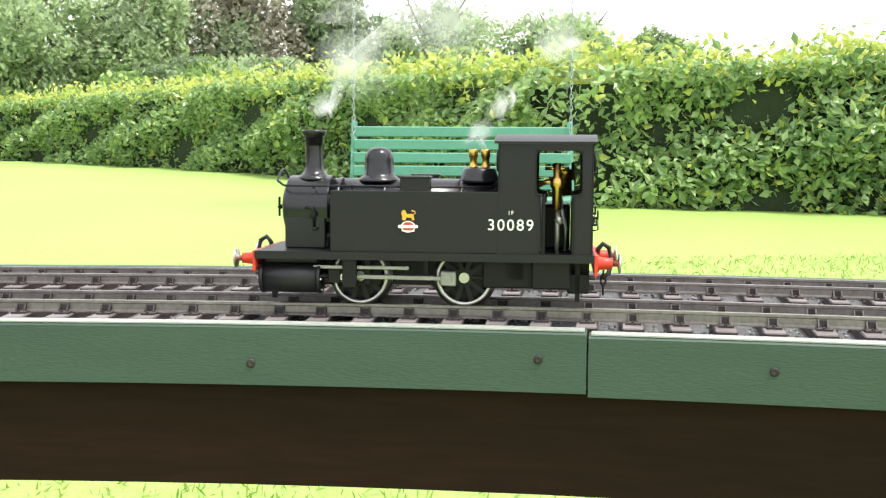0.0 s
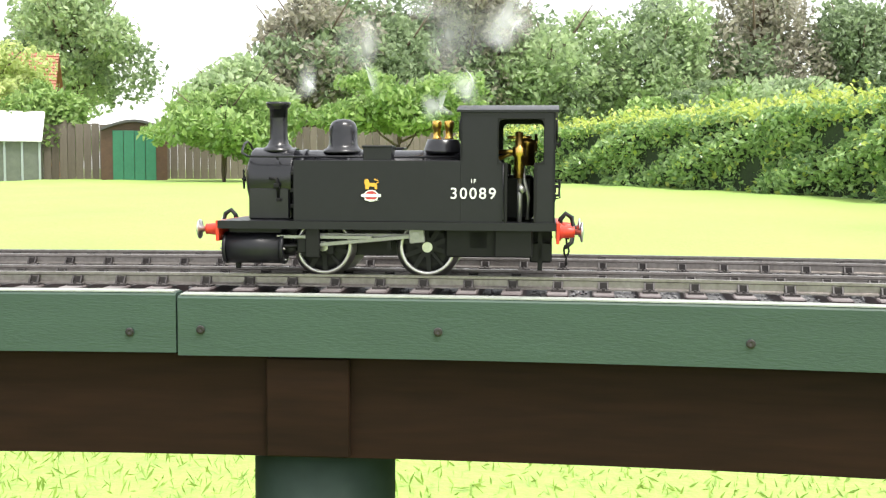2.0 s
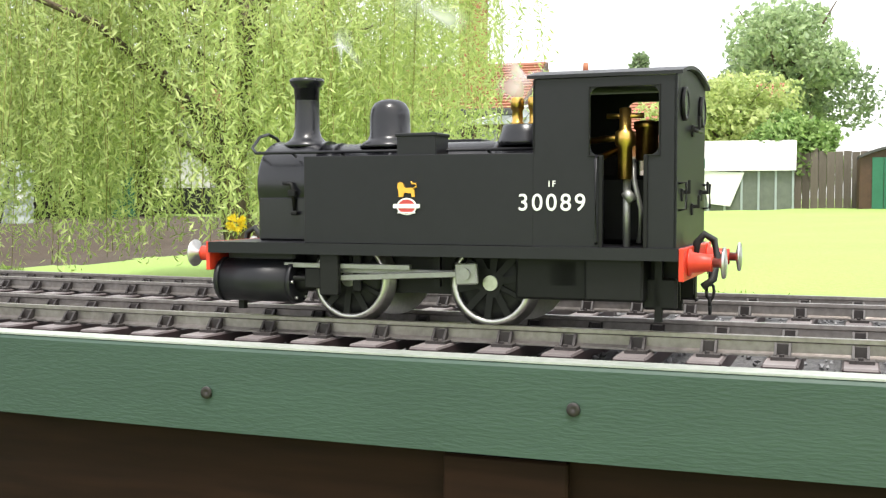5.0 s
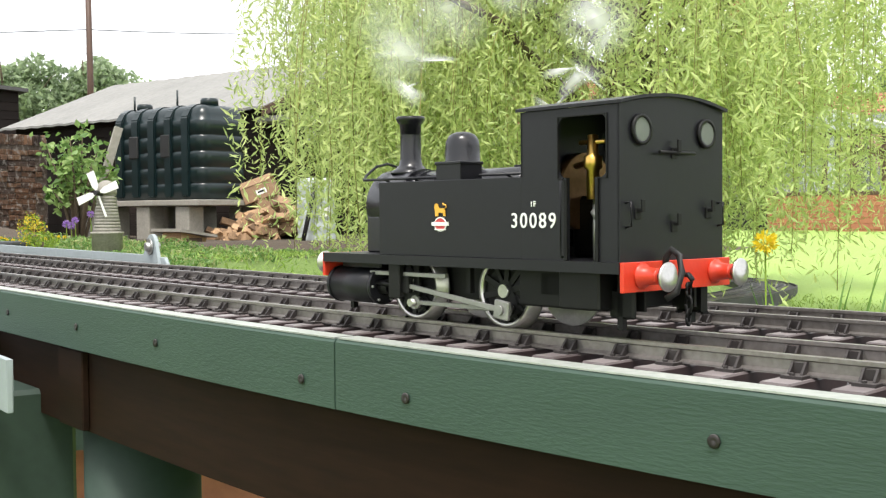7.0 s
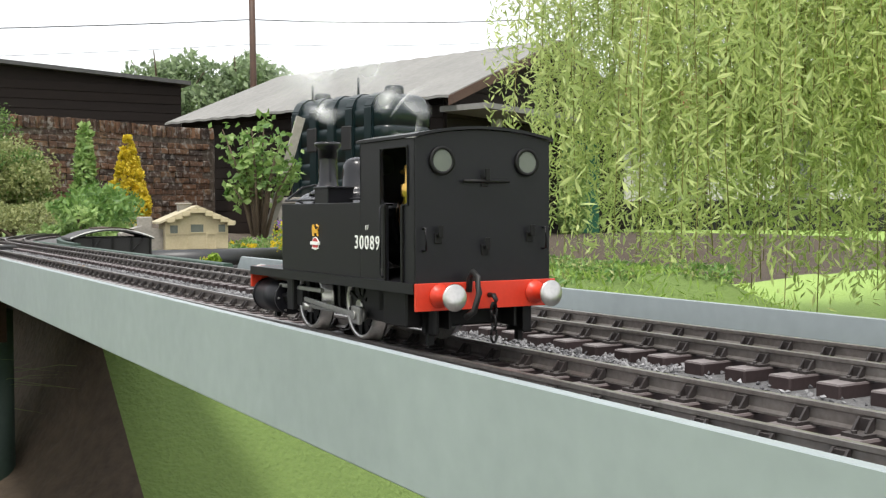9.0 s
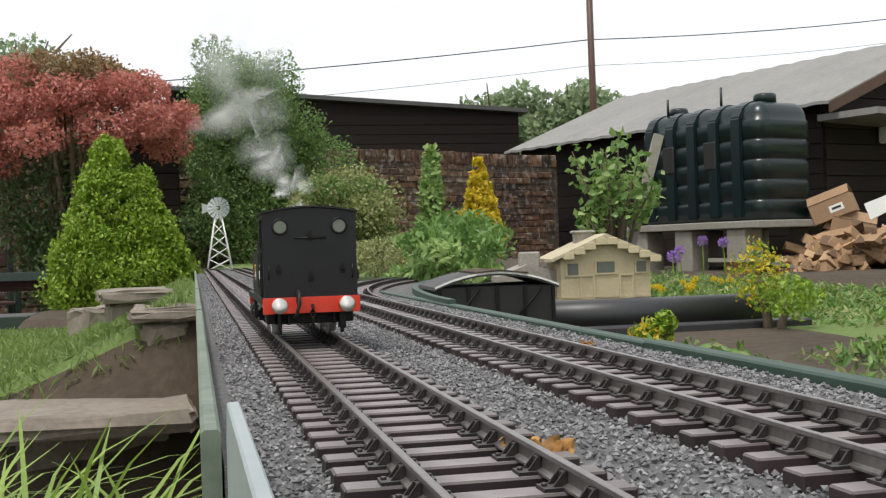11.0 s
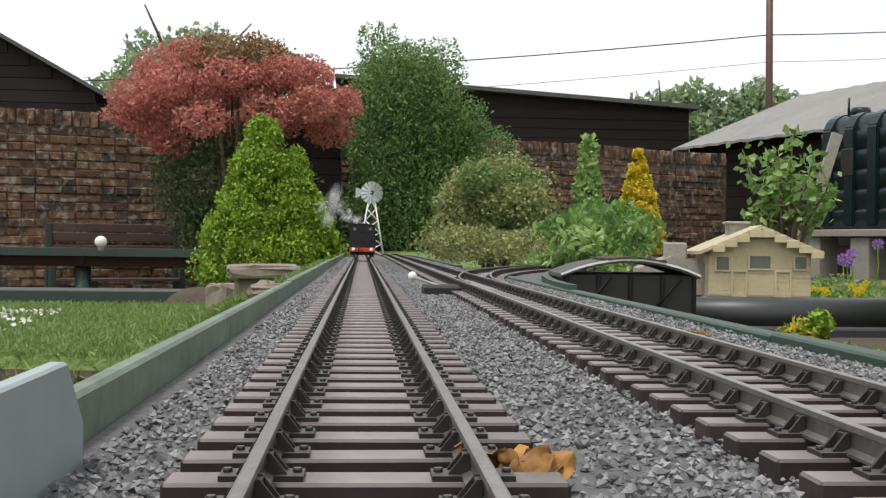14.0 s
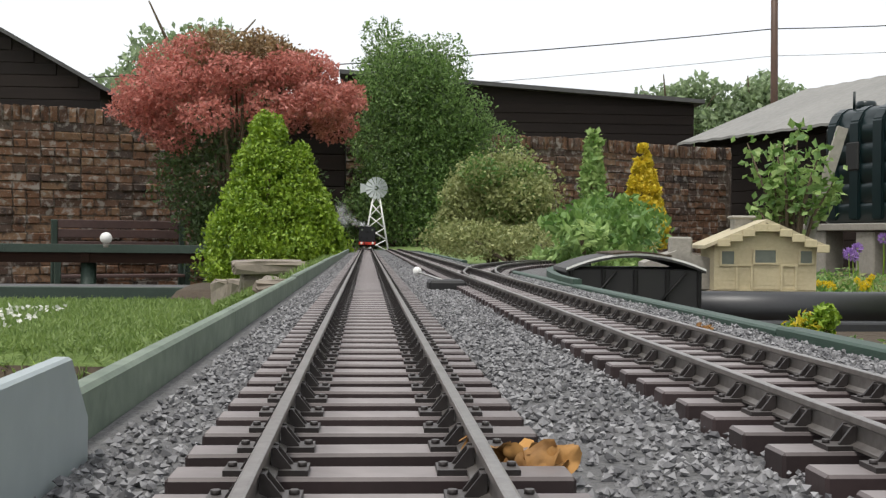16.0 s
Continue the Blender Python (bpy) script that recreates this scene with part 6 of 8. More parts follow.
# ---- brick wall and the sheds behind it ----
def brick_wall():
    t = thing("wall_north", "old red brick garden wall with weathered mortar", "wall", kind="structure")
    Y = 0.0
    def top(x):
        return 1.965 + 0.012 * math.sin(x * 2.3)
    bm = bmesh.new()
    n = 30
    lo = [(-12 + 12.0 * i / n) for i in range(n + 1)]
    prism(bm, [(lo[0], 0)] + [(lo[-1], 0)] + [(x, top(x) - 0.02) for x in lo[::-1]], Y + 0.012, Y + 0.3, "y")
    part("wall_core", bm, mortar, t)
    bm = bmesh.new()
    prism(bm, [(Y, 0), (Y + 0.3, 0), (Y + 0.3, 1.9), (Y, 1.9)], 0.001, 0.02, "x")
    part("wall_end", bm, mortar, t)
    def brick(seed, w):
        g = random.Random(seed)
        bm = bmesh.new()
        box(bm, (0, 0, 0), (w, 0.05, 0.064), 0.005)
        for v in bm.verts:
            v.co += Vector((g.uniform(-1, 1), g.uniform(-1, 1), g.uniform(-1, 1))) * 0.006
        me = mesh_of(bm, "brick")
        me.materials.append(brick_red)
        return me
    kinds = [brick(i, 0.213) for i in range(4)] + [brick(9, 0.1)]
    g = random.Random(2)
    singles, co, fa, base = 0, [], [], 0
    for c in range(26):
        z = 0.02 + c * 0.0725
        x = -11.0 - (0.11 if c % 2 else 0)
        while x < -0.1:
            me = kinds[4] if g.random() < 0.45 else kinds[g.randrange(4)]
            w = 0.1 if me is kinds[4] else 0.213
            if z + 0.07 < top(x) - 0.14 and x + w < 0.02:
                y = Y + g.uniform(-0.012, 0.008)
                p = Vector((x, y, z + 0.008 * math.sin(x * 1.7)))
                if ((-9.2 < x < -7.4) or (-2.6 < x < 0.0)) and z > 0.9 and singles < 300:
                    ob = new("brick", me)
                    ob.parent = t
                    ob.location = p
                    singles += 1
                else:
                    vs = np.array([v.co[:] for v in me.vertices]) + np.array(p)
                    co.append(vs)
                    fa += [tuple(base + i for i in f.vertices) for f in me.polygons]
                    base += len(vs)
            x += w + 0.011
    x = -11.0
    while x < -0.05:
        me = kinds[g.randrange(4)]
        z = top(x) - 0.06
        vs = np.array([(Matrix.Translation((x, Y - 0.015 + g.uniform(-0.01, 0.01), z - 0.08 + g.uniform(-0.008, 0.008))) @ Vector((v.co.z, v.co.y * 4, v.co.x * 0.62)))[:] for v in me.vertices])
        co.append(vs)
        fa += [tuple(base + i for i in f.vertices)[::-1] for f in me.polygons]
        base += len(vs)
        x += 0.076
    me = bpy.data.meshes.new("bricks")
    me.from_pydata(np.concatenate(co).tolist(), [], fa)
    me.materials.append(brick_house_old)
    ob = new("bricks", me)
    ob.parent = t
    tagged(ob, kind="stuff")
    t.matrix_basis = pose(4.23, 12.9, 0, 0, 0, 23.3)


brick_house_old = old_masonry("old_red_brick_rest", ((0.032, 0.024, 0.02), (0.075, 0.045, 0.03), (0.14, 0.07, 0.036), (0.165, 0.1, 0.055)), "island")
brick_wall()


def board_shed(name, label, m, w, d, h0, h1, roof_over=0.12, gable=0.0):
    """A dark board shed: front boards one by one, with a lean or gabled roof."""
    t = thing(name, label, "shed", m, kind="structure")
    bm = bmesh.new()
    if gable:
        prism(bm, [(0, 0), (w, 0), (w, h0), (w / 2, h0 + gable), (0, h0)], 0.02, d, "y")
    else:
        prism(bm, [(0, 0), (w, 0), (w, h1), (0, h0)], 0.02, d, "y")
    part("wall", bm, shed_board, t)
    z = 0.6
    while z < max(h0, h1) + gable - 0.16:
        a, b = 0.0, w
        if gable and z + 0.14 > h0:
            k = (h0 + gable - z - 0.14) / gable
            a, b = w / 2 * (1 - k), w - w / 2 * (1 - k)
        if gable or z + 0.14 < min(h0, h1):
            bm = bmesh.new()
            box(bm, (a, 0.0, z), (b, 0.019, z + 0.135), 0.003)
            part("board", bm, shed_board, t)
        z += 0.143
    if gable:
        for s in (0, 1):
            bm = bmesh.new()
            x0 = -roof_over if s == 0 else w + roof_over
            k = roof_over / (w / 2) * gable
            prism(bm, [(x0, h0 - k), (w / 2, h0 + gable), (w / 2, h0 + gable + 0.05), (x0, h0 - k + 0.05)], -0.1, d + 0.1, "y")
            part("roof", bm, felt, t)
    else:
        bm = bmesh.new()
        prism(bm, [(-roof_over, h0 + 0.01), (w + roof_over, h1 - 0.01), (w + roof_over, h1 + 0.05), (-roof_over, h0 + 0.07)], -0.15, d + 0.1, "y")
        part("roof", bm, felt, t, "felted flat roof")


board_shed("long_shed", "long dark brown board shed with a flat felt roof behind the wall", pose(-0.3, 16.5, 0), 5.15, 3.0, 3.24, 2.92)
board_shed("gabled_shed", "dark brown gabled shed behind the brick wall", pose(-6.55, 13.5, 0), 3.4, 3.0, 2.6, 2.6, 0.15, 0.95)
board_shed("corner_shed", "dark board shed with a white lamp among the trees", pose(-0.82, 10.0, 0), 0.62, 0.6, 1.9, 1.9, 0.03)


def garden_bench():
    t = thing("garden_bench", "green-framed garden bench with brown slats against the wall", "bench", pose(-2.5, 9.32, 0.09, 0, 0, 23.3))
    for x in (0.0, 1.06):
        bm = bmesh.new()
        box(bm, (x - 0.025, 0.0, 0), (x + 0.025, 0.05, 0.62), 0.006)
        box(bm, (x - 0.025, 0.2, 0.0), (x + 0.025, 0.25, 0.9), 0.006)
        box(bm, (x - 0.025, 0.0, 0.58), (x + 0.025, 0.25, 0.63), 0.006)
        part("end_frame", bm, post_green, t)
    for z in (0.55, 0.65, 0.75, 0.83):
        bm = bmesh.new()
        box(bm, (0.026, 0.205, z), (1.034, 0.23, z + 0.07), 0.004)
        part("back_slat", bm, slat_brown, t)
    for k in range(4):
        bm = bmesh.new()
        box(bm, (0.026, -0.02 + k * 0.055, 0.42), (1.034, 0.03 + k * 0.055, 0.445), 0.004)
        part("seat_slat", bm, slat_brown, t)


garden_bench()


def globe_lamp():
    t = thing("globe_lamp", "small white globe standing on the far staging", "lamp", pose(-1.56, 6.86, RT - 0.016))
    bm = bmesh.new()
    bmesh.ops.create_uvsphere(bm, u_segments=20, v_segments=14, radius=0.036, matrix=Matrix.Translation((0, 0, 0.055)))
    part("globe", bm, white_board, t, smooth=True)
    bm = bmesh.new()
    cyl(bm, (0, 0, 0), (0, 0, 0.024), 0.016, seg=14)
    part("base", bm, concrete, t)


globe_lamp()


# ---- lower line under the bridge, brick edging, stone blocks ----
def lower_line():
    ln = Line(smooth_line([(-4.0, 3.6), (-2.6, 2.6), (-1.4, 1.2), (-0.4, 0.0), (0.5, -0.55), (1.6, -0.6)]))
    t = thing("lower_staging", "low green-edged staging carrying a second model line", "staging", kind="structure")
    bm = bmesh.new()
    zz = -0.29
    sweep(bm, ln, [(-0.11, zz - 0.06), (0.11, zz - 0.06), (0.11, zz - 0.018), (-0.11, zz - 0.018)], 3.2, ln.length)
    part("deck", bm, felt, t)
    for o in (-0.118, 0.111):
        bm = bmesh.new()
        sweep(bm, ln, [(o, zz - 0.09), (o + 0.006, zz - 0.09), (o + 0.006, zz - 0.01), (o, zz - 0.01)], 3.2, ln.length)
        part("fascia_board", bm, post_green, t)
    for side in (-1, 1):
        for c in (-0.045, 0.045):
            bm = bmesh.new()
            sweep(bm, ln, [(u, v + zz) for u, v in RAIL], 3.2, ln.length, 0.05, c + side * 0.024)
            part("rail", bm, rail_steel, t)
    k = 0
    s = 3.25
    while s < ln.length and k < 150:
        x, y, h = ln.at(s)
        bm = bmesh.new()
        if k == 0:
            box(bm, (-0.006, -0.085, -0.016), (0.006, 0.085, -0.0085), 0.0006)
            me = mesh_of(bm, "sleeper")
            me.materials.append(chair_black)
        else:
            bm.free()
        ob = new("sleeper", me)
        ob.parent = t
        ob.matrix_basis = pose(x, y, RT + zz, 0, 0, h + 90)
        s += 0.03
        k += 1
    bm = bmesh.new()
    sweep(bm, ln, [(-0.14, -0.75), (-0.125, -0.75), (-0.125, zz - 0.05), (-0.14, zz - 0.05)], 3.2, ln.length)
    part("brick_edge", bm, brick_house, t, "brick edging below the low line")


lower_line()


def stone_block(x, y, z0, w, d, h, rz, seed, label, cap=True):
    t = thing("stone_block", label, "stone", pose(x, y, z0, 0, 0, rz), group="stone blocks beside the fascia")
    g = random.Random(seed)
    bm = bmesh.new()
    box(bm, (-w / 2, -d / 2, 0), (w / 2, d / 2, h), 0.012)
    bmesh.ops.subdivide_edges(bm, edges=bm.edges[:], cuts=2)
    for v in bm.verts:
        v.co += Vector((g.uniform(-1, 1), g.uniform(-1, 1), g.uniform(-1, 1))) * 0.006
    part("block", bm, stone, t)
    if cap:
        bm = bmesh.new()
        box(bm, (-w / 2 - 0.02, -d / 2 - 0.02, h + 0.002), (w / 2 + 0.02, d / 2 + 0.02, h + 0.03), 0.006)
        bmesh.ops.subdivide_edges(bm, edges=bm.edges[:], cuts=2)
        for v in bm.verts:
            v.co += Vector((g.uniform(-1, 1), g.uniform(-1, 1), g.uniform(-1, 1))) * 0.004
        part("coping", bm, stone, t, "flat weathered coping slab")


stone_block(-0.31, 2.22, 0.535, 0.42, 0.4, 0.045, 2, 1, "broad flat weathered slab beside the line", False)
stone_block(-0.3, 2.3, 0.3, 0.3, 0.2, 0.233, 2, 2, "dark rough stone pier under the flat slab", False)
stone_block(-0.155, 2.42, 0.58, 0.11, 0.2, 0.15, 0, 4, "dark stone block with a flat weathered slab near the conifer")
stone_block(-0.24, 2.78, 0.66, 0.14, 0.16, 0.1, 8, 7, "flat weathered stone on the grass bank")
stone_block(-0.4, 3.5, 0.6, 0.12, 0.12, 0.12, 30, 5, "grey boulder beside the stone block", False)
for k in range(5):
    stone_block(-0.62 - 0.17 * k, 4.34 - 0.02 * k, 0.5, 0.16, 0.08, 0.1, 3 * (k % 3) - 3, 6 + k, "red brick edging block along the grass", False)


def sunken_staging():
    """Dark green low staging that runs behind the small lawn."""
    t = thing("sunken_staging", "low dark green timber staging behind the small lawn", "staging", kind="structure")
    for z0, z1, y in ((0.46, 0.58, 6.1), (0.3, 0.36, 6.2)):
        bm = bmesh.new()
        box(bm, (-5.0, y, z0), (-0.95, y + 0.05, z1), 0.004)
        part("beam", bm, post_green, t)
    bm = bmesh.new()
    box(bm, (-5.0, 6.15, 0.55), (-0.95, 6.5, 0.578), 0.004)
    part("deck", bm, felt, t)
    for x in (-4.2, -3.0, -1.9, -1.1):
        bm = bmesh.new()
        box(bm, (x - 0.04, 6.16, 0.0), (x + 0.04, 6.24, 0.549), 0.004)
        part("post", bm, post_green, t)


sunken_staging()


# ---- plants on the straight ----
def cone_plant(name, label, x, y, z0, z1, r, n, leaf, mat, seed, extra_peak=None):
    t = thing(name, label, "conifer", pose(x, y, z0))
    bm = bmesh.new()
    tube(bm, [(0, 0, -0.08), (0, 0, (z1 - z0) * 0.8)], [0.03, 0.006], 8)
    part("trunk", bm, bark, t)
    g = np.random.default_rng(seed)
    peaks = [(0, 0, z1 - z0, r)] + ([extra_peak] if extra_peak else [])
    P = []
    for px, py, h, rr in peaks:
        m = int(300 * (rr / 0.29) ** 0.8)
        u = g.random(m) ** 0.65
        a = g.uniform(0, 6.28, m)
        prof = np.where(u < 0.78, 0.07 + 0.93 * u / 0.78, 1 - 0.3 * ((u - 0.78) / 0.22) ** 2)
        rad = rr * prof * g.uniform(0.8, 0.96, m)
        c = np.stack([px + rad * np.cos(a), py + rad * np.sin(a), h * 0.97 * (1 - u)], 1)
        size = rr * (0.1 + 0.12 * prof) * g.uniform(0.7, 1.3, m)
        k = g.integers(0, m, n)
        d = g.normal(size=(n, 3))
        d /= np.linalg.norm(d, axis=1)[:, None]
        P.append(c[k] + d * (size[k] * g.uniform(0.6, 1.05, n))[:, None] * np.array([1, 1, 1.15]))
    p = np.concatenate(P)
    ob = new("foliage", leaf_mesh("foliage", p, leaf, (mat,), 0.6, 0.7, 0, seed))
    ob.parent = t
    return t


cone_plant("dwarf_conifer", "bright lime-green conical dwarf conifer beside the line", -0.46, 5.25, 0.60, 1.475, 0.29, 40000, 0.02, conifer_leaf, 11, (0.13, 0.05, 0.72, 0.25))
cone_plant("golden_conifer", "golden yellow upright conifer on the bed", 1.40, 5.65, 0.82, 1.36, 0.13, 9000, 0.024, gold_leaf, 12)
shrub("upright_shrub", "narrow upright fresh green shrub on the bed", "shrub", [(1.13, 5.6, 0.95 + 0.08 * k, 0.085 - 0.008 * k, 0.08 - 0.008 * k, 0.07) for k in range(6)], 1300, 0.042, apple_leaf, 13, 0.6, extra=(bush_leaf,))
shrub("red_leaved_tree", "spreading shrub with coppery red young leaves before the wall", "shrub", [(-0.96 + 0.86 * math.cos(k * 2.4) * math.sqrt((k + 0.5) / 54), 8.7 + 0.7 * math.sin(k * 2.4) * math.sqrt((k + 0.5) / 54), 2.24 - 0.5 * ((k + 0.5) / 54) ** 1.5 + 0.09 * math.sin(k * 5.1), 0.2, 0.22, 0.13) for k in range(54)] + [(-1.6, 8.6, 1.72, 0.18, 0.2, 0.14), (-1.45, 8.6, 1.6, 0.16, 0.2, 0.12), (-0.3, 8.6, 1.78, 0.18, 0.2, 0.13)], 36000, 0.036, red_leaf, 21, extra=(russet_leaf,), hang=0.15)
shrub("dark_evergreen", "dense dark evergreen bush under the red shrub", "shrub", [(-1.15, 8.85, 1.3, 0.5, 0.4, 0.45), (-0.75, 8.95, 1.1, 0.45, 0.4, 0.55), (-1.0, 8.8, 0.8, 0.4, 0.4, 0.4)], 15000, 0.04, dark_evergreen_leaf, 22)
shrub("tall_evergreen", "tall dense green evergreen trees at the end of the line", "tree", [(0.42 + 0.62 * math.cos(k * 2.4) * (0.35 + 0.65 * (k % 5) / 5) * (1.05 - 0.5 * (k / 70) ** 2), 10.0 + 0.5 * math.sin(k * 2.4), 0.9 + 1.55 * k / 70, 0.22, 0.22, 0.26) for k in range(70)] + [(0.02, 10.0, 2.62, 0.09, 0.1, 0.2), (0.22, 10.0, 2.6, 0.1, 0.1, 0.2), (0.14, 10.1, 2.72, 0.05, 0.05, 0.14), (0.42, 10.0, 2.5, 0.1, 0.1, 0.16), (0.62, 9.9, 2.35, 0.1, 0.1, 0.16), (1.05, 9.8, 1.65, 0.3, 0.3, 0.3), (0.85, 9.8, 1.95, 0.25, 0.3, 0.25)], 90000, 0.036, evergreen_leaf, 23, 0.4, extra=(dark_evergreen_leaf,), up=0.4)
shrub("variegated_shrub", "rounded variegated olive-green shrub on the bed", "shrub", crown_clumps(0.7, 5.7, 1.06, 0.34, 0.3, 0.26, 60, 24, 0.36, -0.9) + [(0.7, 5.7, 1.05, 0.3, 0.28, 0.26)], 34000, 0.022, olive_leaf, 24, extra=(bush_leaf,))
shrub("ground_shrub", "low olive shrub spreading by the siding", "shrub", [(0.5, 5.3, 0.85, 0.24, 0.3, 0.09), (0.8, 5.0, 0.84, 0.2, 0.25, 0.1), (1.0, 4.6, 0.83, 0.2, 0.25, 0.1)], 9000, 0.02, olive_leaf, 25)
shrub("leafy_shrub", "fresh green leafy shrub spilling over the siding fascia", "shrub", crown_clumps(0.56, 2.75, 0.84, 0.15, 0.2, 0.09, 18, 26, 0.36, -0.7) + [(0.66, 3.1, 0.88, 0.14, 0.2, 0.1), (0.78, 3.4, 0.9, 0.12, 0.2, 0.08)], 4200, 0.028, bush_leaf, 26, 0.5, extra=(apple_leaf,), up=0.4)
shrub("ivy", "green ivy climbing on the shed wall", "climber", [(7.55, 9.55, 1.25, 0.18, 0.1, 0.4), (7.5, 9.5, 0.85, 0.2, 0.12, 0.3)], 3000, 0.07, apple_leaf, 28)
for q, label in ((((0.98, 1.86, 0.8, 0.05, 0.05, 0.07), (1.0, 1.78, 0.76, 0.06, 0.06, 0.04)), "small golden leaved bush beside the model mill"), (((0.6, 1.5, 0.715, 0.03, 0.035, 0.035), (0.62, 1.48, 0.745, 0.016, 0.016, 0.02)), "small green and gold bush behind the fascia")):
    shrub("yellow_bush", label, "shrub", q, 1200, 0.011, conifer_leaf, 29, extra=(gold_leaf,))


def sapling():
    t = thing("sapling", "young fruit tree sapling with sparse large green leaves", "tree", pose(3.3, 8.6, 0.55))
    g = np.random.default_rng(27)
    P = []
    for k in range(13):
        a = k * 2.4
        lean = 0.12 + 0.34 * g.random()
        top = Vector((lean * math.cos(a), lean * math.sin(a) * 0.8, 0.5 + 0.6 * g.random()))
        if k == 0:
            top = Vector((0.06, 0, 1.24))
        mid = top * 0.5 + Vector((0.0, 0.0, 0.1))
        bm = bmesh.new()
        tube(bm, [(0.02 * math.cos(a), 0.02 * math.sin(a), -0.05), mid, top], [0.022, 0.013, 0.004], 6)
        part("stem", bm, bark, t)
        for u in np.linspace(0.45, 1.0, 13):
            q = mid.lerp(top, (u - 0.45) / 0.55)
            for _ in range(4):
                P.append((q.x + g.normal() * 0.05, q.y + g.normal() * 0.05, q.z + g.normal() * 0.04))
    ob = new("foliage", leaf_mesh("foliage", np.array(P), 0.085, (apple_leaf, bush_leaf), 0.65, 0.2, 0.2, 27, g.random(len(P)) < 0.4))
    ob.parent = t


sapling()
BED_SPOTS = []
for k in range(150):
    bx, by = 0.32 + 0.17 * (k % 10) + 0.05 * math.sin(k * 3.1), 0.35 + 0.25 * (k // 10) + 0.07 * math.sin(k * 1.7)
    if bx < 0.36 + 0.06 * by or (bx < 1.12 and 1.45 < by < 2.4):
        continue
    tall = 0.045 if by > 2.3 else 0.022
    BED_SPOTS.append((bx, by, float(ground_z(bx, by)) + 0.006, 0.11, 0.13, tall * (1 + 0.4 * math.sin(k * 2.3))))
bed = shrub("bed_plants", "mixed low green plants filling the raised bed", "plants", BED_SPOTS, 44000, 0.022, bush_leaf, 30, 0.35, False, extra=(olive_leaf,), up=0.6)
tagged(bed, kind="stuff")
WEED_SPOTS = [(-0.22 - 0.17 * (k % 6), -1.0 + 0.27 * (k // 6) + 0.07 * (k % 3)) for k in range(60)]
weeds = shrub("rough_weeds", "rough green weeds and old stems under the bridge", "plants", [(a, b, float(ground_z(a, b)) + 0.04, 0.1, 0.14, 0.07) for a, b in WEED_SPOTS], 18000, 0.028, shaded_grass, 31, 0.3, False, extra=(olive_leaf,), up=0.7)
tagged(weeds, kind="stuff")


def flowers(name, label, mat, spots, r, seed, stalk):
    t = thing(name, label, "flowers")
    for k, (x, y, z) in enumerate(spots):
        g = np.random.default_rng(seed + k)
        d = g.normal(size=(160, 3))
        d /= np.linalg.norm(d, axis=1)[:, None]
        ob = new("bloom", leaf_mesh("bloom", np.array([x, y, z]) + d * r * g.uniform(0.5, 1, (160, 1)), r * 0.55, (mat,), 0.5, seed=seed + k))
        ob.parent = t
        bm = bmesh.new()
        tube(bm, [(x, y, z - stalk), (x + 0.004, y, z - stalk / 2), (x, y, z)], 0.003, 5)
        part("stalk", bm, conifer_leaf, t)


flowers("alliums", "round purple allium flowers on the bed", purple_petal, [(1.98, 4.2, 0.87), (2.05, 4.15, 0.86), (1.9, 4.25, 0.83), (1.86, 4.2, 0.8), (1.8, 4.1, 0.81)], 0.022, 60, 0.16)
flowers("yellow_flowers", "small yellow flowers between the cottage and tank", yellow_petal, [(1.15 + 0.05 * (k % 6) + 0.02 * math.sin(k * 3.7), 2.8 + 0.12 * (k // 6), 0.745 + 0.012 * math.sin(k * 5.3)) for k in range(18)], 0.009, 90, 0.07)


def blades(name, label, x, y, n, length, mat, seed, spread=0.12, droop=0.5, width=0.011):
    """A tuft of long arching leaves."""
    t = thing(name, label, "plant", pose(x, y, float(ground_z(x, y)) - 0.02))
    g = np.random.default_rng(seed)
    co, fa = [], []
    for k in range(n):
        a = g.uniform(0, 6.28)
        b0 = np.array([g.normal() * spread * 0.5, g.normal() * spread * 0.5, 0])
        l = length * g.uniform(0.6, 1.2)
        out = np.array([math.cos(a), math.sin(a), 0])
        sd = np.array([-math.sin(a), math.cos(a), 0]) * width
        dr = droop * g.uniform(0.4, 1.3)
        base = len(co)
        for i in range(6):
            u = i / 5
            c = b0 + out * l * dr * u ** 1.6 + np.array([0, 0, l * (u - 0.55 * dr * u ** 2.4)])
            w = (1 - u) ** 0.6
            co += [c - sd * w / 2, c + sd * w / 2]
        fa += [(base + 2 * i, base + 2 * i + 1, base + 2 * i + 3, base + 2 * i + 2) for i in range(5)]
    me = bpy.data.meshes.new("leaves")
    me.from_pydata([tuple(map(float, c)) for c in co], [], fa)
    me.materials.append(mat)
    ob = new("leaves", me)
    ob.parent = t
    return t


blades("day_lily", "tuft of long arching yellow-green leaves below the fascia", -0.3, 1.05, 240, 0.4, grass_blade, 41, 0.2, 0.9, 0.012)
blades("day_lily", "tuft of arching green leaves beside the stone pier", -0.5, 1.35, 200, 0.36, grass_blade, 42, 0.25, 0.9, 0.011)
blades("tall_grass", "rough tall grass below the bridge", -0.3, -0.3, 260, 0.3, grass_blade, 43, 0.4, 0.7, 0.006)
blades("iris_clump", "upright green iris leaves by the pond edge", 2.85, -0.9, 60, 0.55, bush_leaf, 44, 0.6, 0.25, 0.02)
flowers("yellow_iris", "yellow iris flowers above their leaves", yellow_petal, [(2.46, -0.54, 0.76), (2.75, -0.95, 0.82)], 0.035, 130, 0.5)


